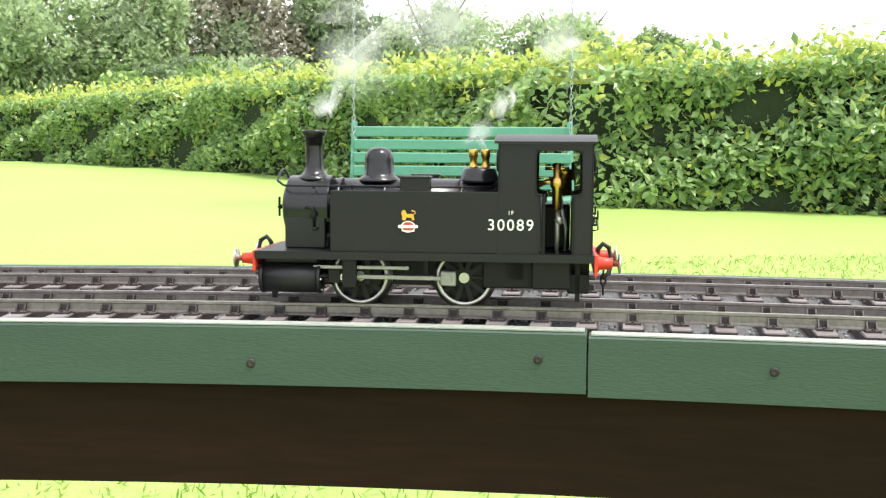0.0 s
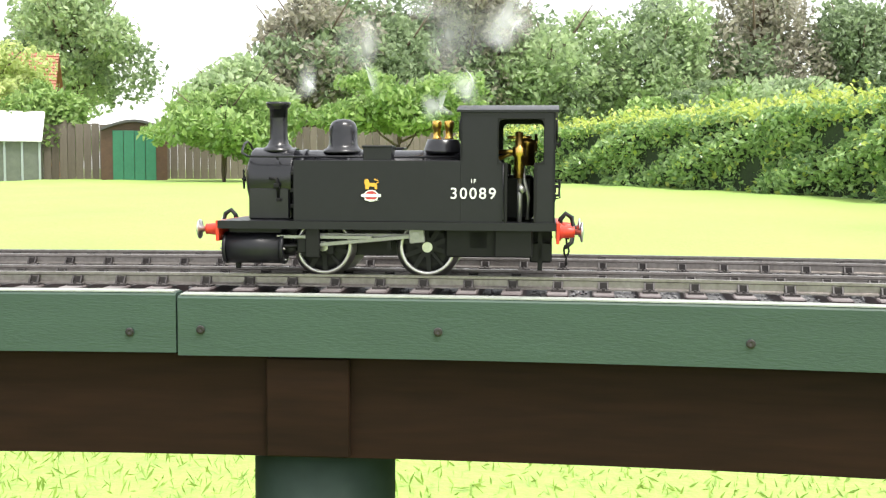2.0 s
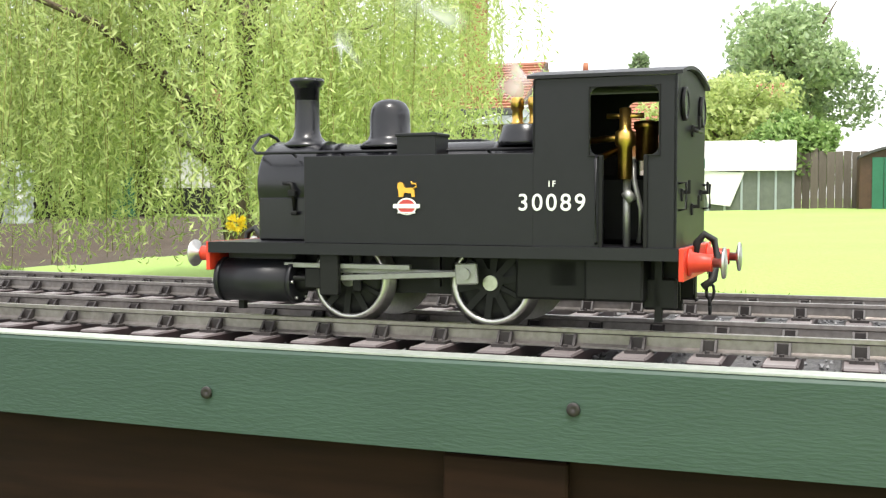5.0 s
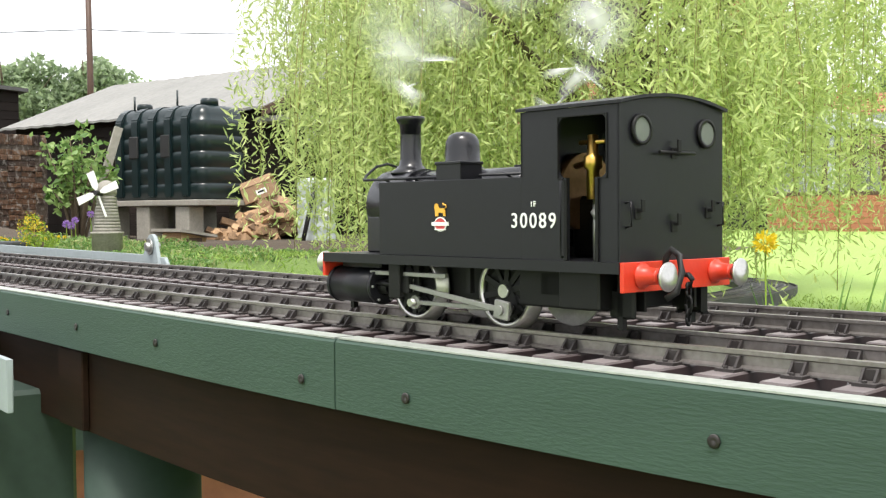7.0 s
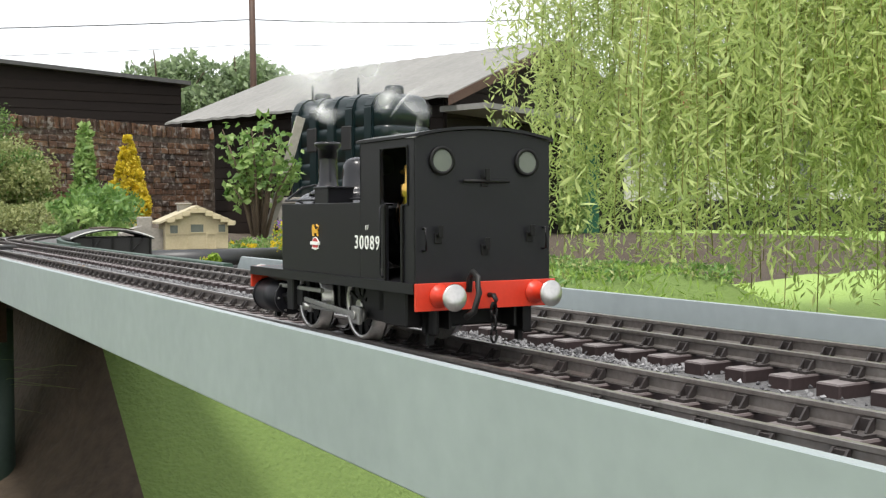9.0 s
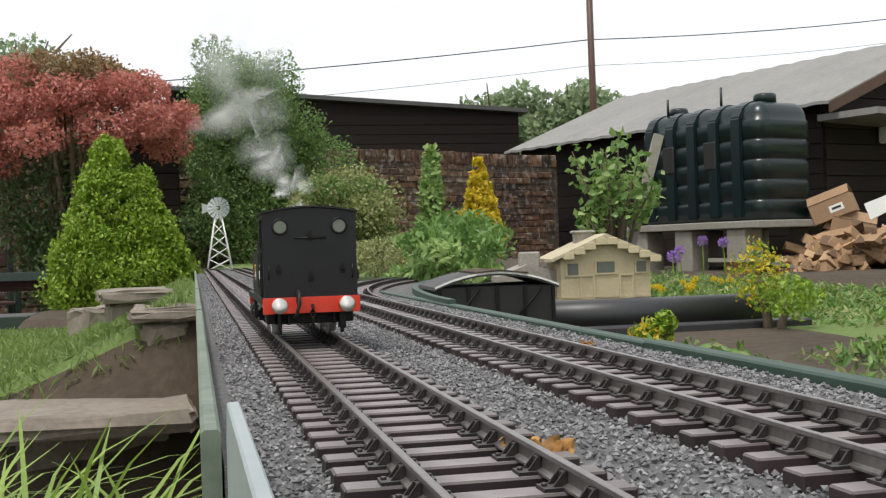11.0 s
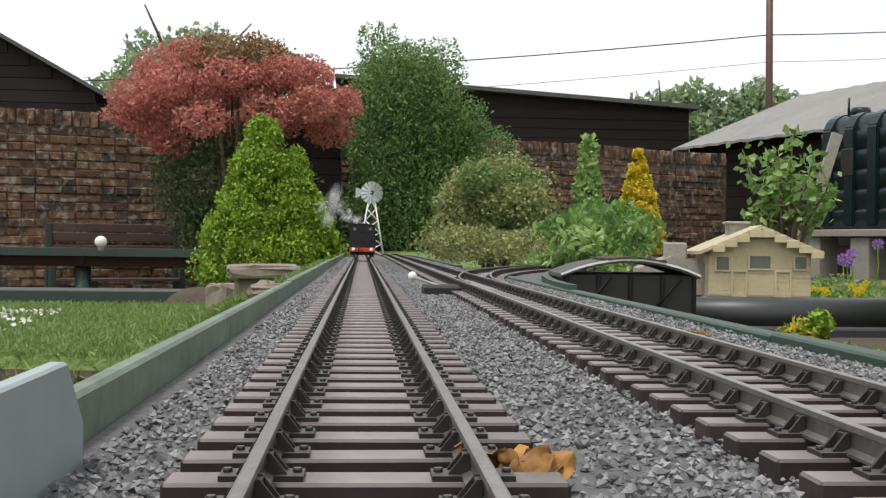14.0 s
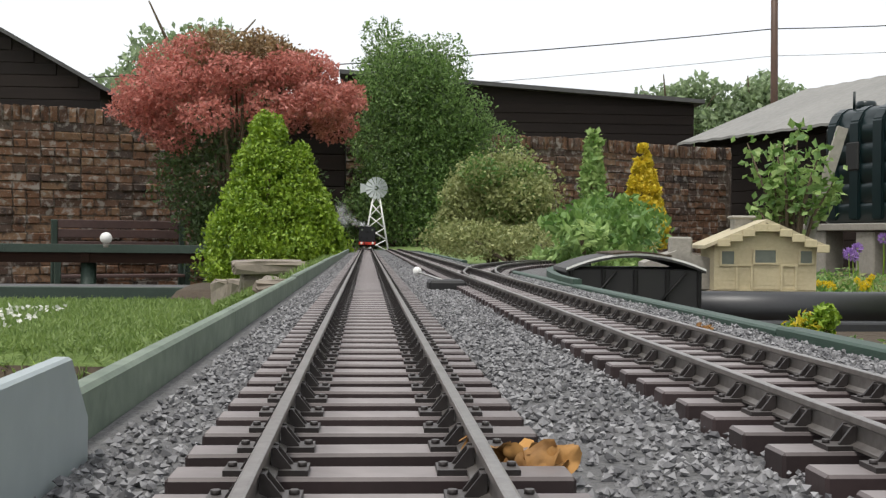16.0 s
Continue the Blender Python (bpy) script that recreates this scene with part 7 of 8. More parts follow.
def turf(n, seed, x, y, mat, label):
    """Short blades over the near grass."""
    z = ground_z(x, y) + 0.012
    ob = new("turf", leaf_mesh("turf", np.stack([x, y, z], 1), 0.033, (mat,), 0.16, 1.2, 0, seed))
    return tagged(ob, label, "grass", kind="stuff")


def turfs():
    g = np.random.default_rng(50)
    turf(60000, 50, 1.4 + 4.0 * g.random(60000) ** 1.5, g.uniform(-10.5, 1.5, 60000), grass_blade, "short green grass blades of the mown lawn")
    turf(40000, 52, g.uniform(-2.4, -0.11, 40000), g.uniform(2.3, 4.3, 40000), shaded_grass, "short green grass of the small upper lawn")


turfs()


def daisies(n, seed):
    g = np.random.default_rng(seed)
    y = 2.7 + 0.9 * g.random(n) ** 1.2
    x = -0.62 - 0.25 * y / 3 - g.random(n) * 0.6
    me = leaf_mesh("daisies", np.stack([x, y, ground_z(x, y) + 0.03], 1), 0.014, (white_petal,), 0.9, 0, 0, seed)
    ob = new("daisies", me)
    return tagged(ob, "small white daisies scattered in the grass", "flowers", kind="stuff")


daisies(420, 51)


# ---- willow, pond edge ----
def willow():
    x, y = 4.0, 1.6
    z0 = 0.27
    t = thing("weeping_willow", "weeping willow with long hanging yellow-green strands", "tree", pose(x, y, z0))
    bm = bmesh.new()
    tube(bm, [(0, 0, -0.1), (0.02, 0, 0.35), (-0.05, 0.03, 0.8), (0.0, 0.0, 1.3), (0.1, 0, 2.0)], [0.14, 0.1, 0.085, 0.07, 0.04], 12)
    g = random.Random(9)
    ends = []
    for k in range(26):
        a = k * 2.399
        zb = 0.7 + 0.05 * k
        r = g.uniform(0.8, 2.0) if k % 4 else g.uniform(1.7, 2.3)
        if k % 6 == 0:
            a = radians(106 + 5 * (k // 6))
            r = 1.95
        e = Vector((math.cos(a) * r, math.sin(a) * r, zb + g.uniform(0.5, 1.0)))
        b = Vector((0, 0, zb))
        m = (b + e) / 2 + Vector((0, 0, 0.18))
        limb = bmesh.new()
        tube(limb, [b, m, e], [0.035, 0.02, 0.006], 6)
        part("limb", limb, bark, t)
        for u in (0.45, 0.6, 0.75, 0.88, 1.0):
            q = (b * (1 - u) ** 2 + m * 2 * u * (1 - u) + e * u * u)
            ends.append(q)
    part("trunk", bm, bark, t)
    h = np.random.default_rng(10)
    P = []
    st = bmesh.new()
    for k in range(2100):
        s = ends[h.integers(len(ends))] + Vector((h.normal() * 0.16, h.normal() * 0.16, h.normal() * 0.1))
        low = 0.12 + 0.5 * h.random() ** 1.5
        l = max(0.3, (s.z - low) * h.uniform(0.35, 1.0))
        out = Vector((s.x, s.y, 0)).normalized() * 0.12
        pts = [s + out * (u * 1.2 if u < 0.4 else 0.48) + Vector((0.03 * math.sin(u * 5 + k), 0.03 * math.cos(u * 4 + k), -l * u)) for u in (0, 0.25, 0.5, 0.75, 1.0)]
        if k < 420:
            tube(st, pts, 0.0022, 3)
        m = int(l / 0.0165)
        for j in range(m):
            u = j / m * 4
            i = min(3, int(u))
            q = pts[i].lerp(pts[i + 1], u - i)
            P.append((q.x + h.normal() * 0.02, q.y + h.normal() * 0.02, q.z))
    tagged(part("strands", st, willow_twig, t), kind="stuff")
    me = leaf_mesh("foliage", np.array(P), 0.05, (willow_leaf,), 0.22, 0, 0.45, 12)
    ob = new("foliage", me)
    ob.parent = t


willow_twig = surface("willow_twig", (0.35, 0.33, 0.1), (0.2, 0.18, 0.06), 9, 0.7, 0, 0)
willow()


def loop_line():
    ln = Line(smooth_line([(2.9, 0.75), (3.3, 0.95), (4.1, 1.3), (4.8, 1.48), (5.5, 1.85), (5.85, 2.4), (5.85, 2.8)]))
    t = thing("loop_staging", "low curved dark staging carrying a garden line round the willow", "staging", kind="structure")
    zz = 0.4 - RT
    bm = bmesh.new()
    sweep(bm, ln, [(-0.16, zz - 0.05), (0.16, zz - 0.05), (0.16, zz - 0.016), (-0.16, zz - 0.016)], 0, ln.length, 0.08)
    part("deck", bm, felt, t)
    for o in (-0.172, 0.161):
        bm = bmesh.new()
        sweep(bm, ln, [(o, zz - 0.12), (o + 0.011, zz - 0.12), (o + 0.011, zz - 0.006), (o, zz - 0.006)], 0, ln.length, 0.08)
        part("fascia_board", bm, felt, t)
    for c in (-0.099, -0.051, 0.051, 0.099):
        bm = bmesh.new()
        sweep(bm, ln, [(u, v + zz) for u, v in RAIL], 0, ln.length, 0.06, c)
        part("rail", bm, rail_steel, t)
    for k in range(5):
        x, y, h = ln.at(0.3 + k * 0.8)
        bm = bmesh.new()
        box(bm, (-0.05, -0.05, -0.3), (0.05, 0.05, 0.345), 0.004)
        ob = part("post", bm, post_green, t)
        ob.matrix_basis = pose(x, y, 0, 0, 0, h)


loop_line()


# ---- swing seat, hedge, lawn side ----
def swing_seat():
    t = thing("swing_seat", "green slatted garden swing seat hanging on chains", "swing seat", pose(7.67, -7.6, 0.0, 0, 0, -103))
    W = 1.47
    for k in range(5):
        bm = bmesh.new()
        z = 0.62 + k * 0.088
        y = 0.02 + 0.03 * k
        box(bm, (0.0, y, z), (W, y + 0.022, z + 0.07), 0.006)
        part("back_slat", bm, bench_green, t)
    for k in range(5):
        bm = bmesh.new()
        box(bm, (0.0, -0.4 + k * 0.085, 0.55), (W, -0.33 + k * 0.085, 0.575), 0.005)
        part("seat_slat", bm, bench_green, t)
    for x in (0.0, W):
        bm = bmesh.new()
        box(bm, (x - 0.02, -0.42, 0.53), (x + 0.02, 0.05, 0.56), 0.005)
        prism(bm, [(0.03, 0.54), (0.06, 0.54), (0.2, 1.08), (0.17, 1.08)], x - 0.02, x + 0.02, "x")
        part("side_frame", bm, bench_green, t)
        n = 46
        bm = bmesh.new()
        for k in range(n):
            z = 0.98 + k * 0.038
            ring = [(x + (0.009 * math.cos(a) if k % 2 else 0), 0.12 + (0 if k % 2 else 0.009 * math.cos(a)), z + 0.022 * math.sin(a)) for a in np.linspace(0, 2 * math.pi, 9)]
            tube(bm, ring, 0.0035, 4)
        part("chain", bm, galvanised, t, "galvanised hanging chain")
    bm = bmesh.new()
    box(bm, (-0.3, 0.08, 2.7), (W + 0.3, 0.16, 2.78), 0.01)
    part("top_beam", bm, timber_brown, t)


swing_seat()
hedge("garden_hedge", "long clipped laurel hedge with bright young top growth", [(5.6, -15.6, 0.3, 1.62), (7.75, -11.5, 0.36, 1.56), (8.5, -9.7, 0.38, 1.5), (11.3, -8.6, 0.44, 1.56), (14.4, -7.2, 0.5, 1.62), (18.6, -4.6, 0.56, 1.56), (22.6, -1.7, 0.62, 1.46)], 0.5, 64000, 0.085, 31)


# ---- far fence, trees, houses ----
def fence():
    t = thing("garden_fence", "weathered grey close-board fence across the far lawn", "fence")
    k = [(15.5, 13.5), (18.0, 9.6), (20.6, 4.4), (22.4, 1.4), (24.3, -1.9)]
    ln = Line(k)
    bm = bmesh.new()
    box(bm, (-0.07, -0.012, 0), (0.07, 0.012, 1.06), 0.004)
    me = mesh_of(bm, "fence_board")
    me.materials.append(fence_grey)
    n = int(ln.length / 0.146)
    for i in range(n):
        x, y, h = ln.at((i + 0.5) * 0.146)
        ob = new("fence_board", me)
        ob.parent = t
        ob.matrix_basis = pose(x, y, float(ground_z(x, y)) - 0.02 + 0.01 * (i % 3), 0, 0, h + 90)
    for i in range(int(ln.length / 1.8)):
        x, y, h = ln.at(i * 1.8, -0.05)
        bm = bmesh.new()
        box(bm, (-0.05, -0.05, -0.2), (0.05, 0.05, 1.12), 0.006)
        ob = part("fence_post", bm, fence_grey, t)
        ob.matrix_basis = pose(x, y, float(ground_z(x, y)), 0, 0, h)


fence()
A = pose(0.262, -4.734, 0, 0, 0, -63.8)      # plan axes of the house side


def at_house(x, d):
    p = A @ Vector((x, d, 0))
    return p.x, p.y


def place_tree(x, d, top, spread, leaf, mat, n, seed, label, low=None, name="tree", category="tree", group="", extra=()):
    px, py = at_house(x, d)
    return tree(name, label, category, px, py, top, spread, leaf, mat, n, seed, crown_low=low, group=group, extra=extra)


for x, d, top, sp, mat, sd, label, low in (
        (4.95, 18.2, 2.55, 1.35, apple_leaf, 71, "old apple tree with a broad fresh green crown", 1.35),
        (6.6, 26.5, 2.8, 1.2, apple_leaf, 72, "small apple tree with a light green crown", 1.3),
        (2.1, 19.2, 2.35, 1.3, apple_leaf, 73, "rounded fruit tree with light green leaves", 0.9),
        (-2.4, 24, 3.3, 1.5, willow_leaf, 74, "pale yellow-green weeping shrub by the garage", 1.2),
        (-1.0, 23, 2.6, 0.9, apple_leaf, 75, "light green garden shrub behind the greenhouse", 0.9)):
    place_tree(x, d, top, sp, 0.13, mat, 9000, sd, label, low, "fruit_tree" if sd < 74 else "garden_shrub", group="trees on the lawn")
for x, d, top, sp, mat, sd, label, low in (
        (-1.4, 40, 7.6, 2.4, tree_leaf, 81, "tall pale green birch tree far behind the houses", 2.4),
        (5.6, 33, 6.0, 2.3, pine_leaf, 82, "dark brownish spreading conifer beyond the fence", 1.4),
        (8.2, 34, 5.9, 2.0, dark_leaf, 83, "dark green oak tree beyond the fence", 1.4),
        (11.3, 36, 7.8, 2.0, pine_leaf, 84, "tall dark pine tree beyond the fence", 1.5),
        (14.2, 36, 6.6, 2.4, tree_leaf, 85, "light green broadleaf tree beyond the hedge", 1.3),
        (17.8, 36, 6.9, 2.6, tree_leaf, 86, "fresh green broadleaf tree beyond the hedge", 1.2),
        (22.0, 36, 8.6, 2.4, pine_leaf, 87, "large brown-green pine beyond the hedge", 1.2),
        (25.6, 35, 7.2, 2.0, dark_leaf, 88, "dark green conifer beyond the hedge", 1.2),
        (28.8, 33, 7.2, 2.6, tree_leaf, 89, "light green ash tree beyond the hedge", 1.2),
        (32.0, 29, 6.2, 2.3, tree_leaf, 90, "tall ash tree beyond the hedge", 1.2),
        (34.0, 25.5, 5.2, 1.9, apple_leaf, 91, "light green tree above the hedge", 1.2),
        (8.4, 29, 2.6, 1.6, dark_leaf, 92, "dark shrubs along the far fence", 0.7),
        (15.5, 29.5, 3.2, 1.5, apple_leaf, 93, "pale green shrub at the end of the hedge", 0.7),
        (3.2, 30, 3.8, 1.6, tree_leaf, 94, "green bushy tree beyond the fence", 1.0),
        (19.5, 30, 3.8, 2.2, tree_leaf, 95, "green undergrowth beyond the hedge", 0.7),
        (24.0, 29, 3.6, 2.0, tree_leaf, 96, "green leafy undergrowth beyond the hedge", 0.7),
        (13.5, 37, 4.4, 2.2, tree_leaf, 97, "green undergrowth beyond the fence", 0.7),
        (7.0, 39, 7.4, 2.7, dark_leaf, 99, "dark leafy tree behind the conifers", 1.6),
        (9.9, 39, 6.9, 2.5, pine_leaf, 120, "brownish pine behind the oak", 1.6),
        (13.0, 39, 7.2, 2.6, dark_leaf, 121, "dark green tree behind the pine", 1.6),
        (18.0, 31, 3.8, 1.8, apple_leaf, 98, "pale green bush beyond the hedge", 0.7)):
    place_tree(x, d, top, sp, 0.24, mat, 12000, sd, label, low, "background_tree", group="trees beyond the garden", extra=(dark_leaf,))
for k, (x, y, top, sp, mat) in enumerate(((-4.4, 29, 6.9, 2.3, dark_leaf), (-5.6, 30, 5.6, 1.8, dark_leaf), (8.0, 29.5, 5.4, 1.7, dark_leaf), (10.2, 29.3, 5.4, 1.5, dark_leaf), (6.5, 31, 4.6, 1.5, tree_leaf))):
    tree("background_tree", "distant green tree beyond the sheds", "tree", x, y, top, sp, 0.2, mat, 9000, 100 + k, crown_low=2.2, group="trees beyond the garden")


def house():
    t = thing("house", "red-tiled brick house with white rendered wing and conservatory", "house", A.copy(), kind="structure")
    # white rendered wing
    bm = bmesh.new()
    box(bm, (-11.0, 16.3, 0.2), (-4.95, 19.5, 2.05), 0.01)
    part("wing_wall", bm, render_white, t, "white rendered wall")
    bm = bmesh.new()
    box(bm, (-11.2, 16.0, 2.055), (-4.8, 19.6, 2.16), 0.01)
    part("wing_roof", bm, felt, t)
    bm = bmesh.new()
    box(bm, (-5.62, 16.22, 0.3), (-5.4, 16.295, 2.0), 0.005)
    box(bm, (-11.0, 16.25, 0.3), (-4.95, 16.296, 1.02), 0.005)
    part("dark_plinth", bm, rubber, t)
    for x in (-9.6, -8.0, -6.95, -5.95):
        bm = bmesh.new()
        plate_with_hole(bm, (x - 0.3, 1.1, x + 0.3, 1.92), (x - 0.24, 1.16, x + 0.24, 1.86), 16.22, 16.29)
        w = part("window", bm, timber_brown, t)
        bm = bmesh.new()
        box(bm, (x - 0.24, 16.25, 1.16), (x + 0.24, 16.26, 1.86))
        part("pane", bm, dull_glass, w)
    # conservatory
    x0, x1, y0, y1 = -5.38, -3.9, 15.8, 16.9
    bm = bmesh.new()
    box(bm, (x0, y0, 0.3), (x1, y1, 1.06), 0.004)
    base = part("dwarf_wall", bm, brick_house, t, "orange brick dwarf wall")
    for c in range(6):
        for k in range(8):
            if x0 + 0.01 + k * 0.215 + (0.1 if c % 2 else 0) > x1 - 0.05:
                continue
            bm = bmesh.new()
            xb = x0 + 0.01 + k * 0.215 + (0.1 if c % 2 else 0)
            box(bm, (xb, y0 - 0.008, 0.62 + c * 0.075), (min(xb + 0.2, x1), y0 - 0.001, 0.685 + c * 0.075), 0.002)
            part("brick", bm, brick_house, base)
    for k in range(5):
        bm = bmesh.new()
        x = x0 + (x1 - x0) * k / 4
        box(bm, (x - 0.035, y0, 1.06), (x + 0.035, y0 + 0.07, 1.9), 0.004)
        box(bm, (x - 0.035, y1 - 0.07, 1.06), (x + 0.035, y1, 1.9), 0.004)
        part("mullion", bm, timber_brown, t)
    for z in (1.06, 1.62, 1.86):
        bm = bmesh.new()
        box(bm, (x0, y0 - 0.012, z), (x1, y0 + 0.06, z + 0.05), 0.004)
        box(bm, (x1 - 0.06, y0 + 0.061, z), (x1 + 0.01, y1, z + 0.05), 0.004)
        part("rail", bm, timber_brown, t)
    bm = bmesh.new()
    box(bm, (x0 + 0.03, y0 + 0.03, 1.1), (x1 - 0.03, y0 + 0.036, 1.86))
    part("glazing", bm, glass, t, "conservatory window glass")
    cx, cy, zt = (x0 + x1) / 2, (y0 + y1) / 2, 2.2
    ring = [(x0 - 0.1, y0 - 0.1), (x1 + 0.1, y0 - 0.1), (x1 + 0.1, y1), (x0 - 0.1, y1)]
    for k in range(4):
        a, b = ring[k], ring[(k + 1) % 4]
        for j in range(4):
            bm = bmesh.new()
            p = [a[i] + (b[i] - a[i]) * j / 4 for i in (0, 1)]
            q = [a[i] + (b[i] - a[i]) * (j + 0.94) / 4 for i in (0, 1)]
            def up(v, u):
                return (v[0] + (cx - v[0]) * u, v[1] + (cy - v[1]) * u, 1.91 + (zt - 1.91) * u)
            vs = [bm.verts.new(up(p, 0)), bm.verts.new(up(q, 0)), bm.verts.new(up(q, 0.96)), bm.verts.new(up(p, 0.96))]
            f = bm.faces.new(vs)
            bmesh.ops.solidify(bm, geom=[f], thickness=0.012)
            part("roof_pane", bm, pale_plastic, t)
    for s in ring:
        bm = bmesh.new()
        tube(bm, [(s[0], s[1], 1.93), (cx, cy, zt + 0.03)], 0.02, 6)
        part("roof_bar", bm, white_board, t)
    # main tiled roof and gable
    gx, d0, d1, ez, rz = -6.05, 19.6, 25.0, 2.2, 3.5
    bm = bmesh.new()
    prism(bm, [(d0, 0.2), (d1, 0.2), (d1, ez), ((d0 + d1) / 2, rz - 0.08), (d0, ez)], -16, gx, "x")
    part("main_wall", bm, brick_house, t, "orange brick gable wall")
    for k in range(22):
        u0, u1 = k / 22, (k + 1) / 22
        ya, yb = d0 - 0.25 + (2.95) * u0, d0 - 0.25 + 2.95 * u1
        za, zb = ez - 0.15 + (rz - ez + 0.17) * u0, ez - 0.15 + (rz - ez + 0.17) * u1
        bm = bmesh.new()
        prism(bm, [(ya, za), (yb, zb), (yb, zb + 0.035), (ya - 0.03, za + 0.06)], -16, gx + 0.25, "x")
        part("tile_course", bm, tile_red, t)
    bm = bmesh.new()
    prism(bm, [((d0 + d1) / 2, rz), (d1 + 0.25, ez - 0.15), (d1 + 0.25, ez - 0.08), ((d0 + d1) / 2, rz + 0.07)], -16, gx + 0.25, "x")
    part("rear_roof", bm, tile_red, t)
    bm = bmesh.new()
    prism(bm, [(d0 - 0.27, ez - 0.28), ((d0 + d1) / 2, rz - 0.1), ((d0 + d1) / 2, rz + 0.06), (d0 - 0.27, ez - 0.1)], gx + 0.252, gx + 0.3, "x")
    part("bargeboard", bm, timber_brown, t)
    bm = bmesh.new()
    box(bm, (-7.1, 20.6, 2.4), (-6.65, 21.05, 5.6), 0.02)
    box(bm, (-7.15, 20.55, 5.35), (-6.6, 21.1, 5.45), 0.01)
    part("chimney", bm, brick_house, t, "tall orange brick chimney")


house()


def bungalow():
    t = thing("bungalow", "long red-tiled bungalow with small chimneys and a skylight", "house", A.copy(), kind="structure")
    x0, x1, d0, d1, ez, rz = -9.5, -1.6, 30.0, 35.0, 2.3, 3.95
    bm = bmesh.new()
    box(bm, (x0, d0 + 0.3, 0.2), (x1, d1, ez + 0.1), 0.01)
    part("wall", bm, brick_house, t)
    for k in range(18):
        u0, u1 = k / 18, (k + 1) / 18
        ya, yb = d0 + 2.5 * u0, d0 + 2.5 * u1
        za, zb = ez + (rz - ez) * u0, ez + (rz - ez) * u1
        bm = bmesh.new()
        prism(bm, [(ya, za), (yb, zb), (yb, zb + 0.04), (ya - 0.03, za + 0.06)], x0 - 0.2, x1 + 0.2, "x")
        part("tile_course", bm, tile_red, t)
    bm = bmesh.new()
    prism(bm, [(d0 + 2.5, rz), (d1 + 0.2, ez), (d1 + 0.2, ez + 0.06), (d0 + 2.5, rz + 0.06)], x0 - 0.2, x1 + 0.2, "x")
    part("rear_roof", bm, tile_red, t)
    bm = bmesh.new()
    box(bm, (-7.1, d0 + 2.3, 3.7), (-6.75, d0 + 2.7, 4.5), 0.02)
    cyl(bm, (-6.92, d0 + 2.5, 4.5), (-6.92, d0 + 2.5, 4.75), 0.09, 0.07, 12)
    part("chimney", bm, brick_house, t, "orange brick chimney with clay pot")
    bm = bmesh.new()
    m = Matrix.Translation((-5.9, d0 + 1.15, ez + 0.87)) @ Matrix.Rotation(math.atan2(rz - ez, 2.5), 4, "X")
    box(bm, (-0.22, -0.28, 0.03), (0.22, 0.28, 0.08), 0.01, m)
    part("skylight", bm, dull_glass, t)
    p = thing("distant_pine", "small dark pine far behind the bungalow roof", "tree", A @ pose(-7.6, 48, 0.5))
    bm = bmesh.new()
    tube(bm, [(0, 0, 0), (0, 0, 6.2)], [0.2, 0.05], 8)
    part("trunk", bm, bark, p)
    ob = new("crown", leaf_mesh("crown", clump_points([(0, 0, 5.6, 0.5, 0.5, 0.5), (0.1, 0, 6.1, 0.35, 0.35, 0.4), (-0.2, 0, 5.0, 0.5, 0.5, 0.3)], 1500, 5), 0.2, (dark_leaf,), seed=5))
    ob.parent = p


bungalow()


def greenhouse():
    t = thing("greenhouse", "small greenhouse with a white shaded roof on the far lawn", "greenhouse", A @ pose(-3.15, 21.5, 0.6))
    w, h = 2.1, 0.75
    for k in range(8):
        bm = bmesh.new()
        x = w * k / 7
        box(bm, (x - 0.02, 0, 0), (x + 0.02, 0.04, h), 0.003)
        part("glazing_bar", bm, galvanised, t)
    bm = bmesh.new()
    box(bm, (0, 0.03, 0.0), (w, 1.5, h), 0.004)
    part("glazing", bm, dull_glass, t, "dusty greenhouse glass")
    bm = bmesh.new()
    prism(bm, [(-0.06, h), (0.75, h + 0.55), (1.56, h), (1.56, h + 0.03), (0.75, h + 0.59), (-0.06, h + 0.03)], -0.05, w + 0.05, "x")
    part("roof", bm, white_board, t, "white shaded glass roof")
    bm = bmesh.new()
    box(bm, (0.28, -0.02, 0.7), (0.55, -0.005, 0.98), 0.004)
    part("vent_panel", bm, bench_green, t)
    bm = bmesh.new()
    n = 9
    prism(bm, [(0.6, 0.15), (1.0, 0.1), (1.25, 0.72), (0.5, 0.75)], -0.03, -0.012, "y")
    part("hanging_fleece", bm, white_board, t, "white fleece hanging on the glass")


greenhouse()


def small_shed():
    t = thing("garden_shed", "small brown shed with a curved roof and green door", "shed", A @ pose(0.05, 20.8, 0.62))
    w, h = 1.15, 0.92
    n = 10
    prof = [(w * i / n, h + 0.16 * math.sin(math.pi * i / n)) for i in range(n + 1)]
    bm = bmesh.new()
    prism(bm, [(0, 0), (w, 0)] + prof[::-1], 0.02, 1.2, "y")
    part("wall", bm, timber_brown, t)
    bm = bmesh.new()
    prism(bm, [(x, z + 0.005) for x, z in prof] + [(x, z + 0.05) for x, z in prof[::-1]], -0.06, 1.25, "y")
    part("roof", bm, felt, t)
    for k in range(4):
        bm = bmesh.new()
        x = 0.2 + k * 0.19
        box(bm, (x, -0.012, 0.03), (x + 0.182, 0.018, 0.93), 0.004)
        part("door_board", bm, door_green, t, "green door board")


small_shed()


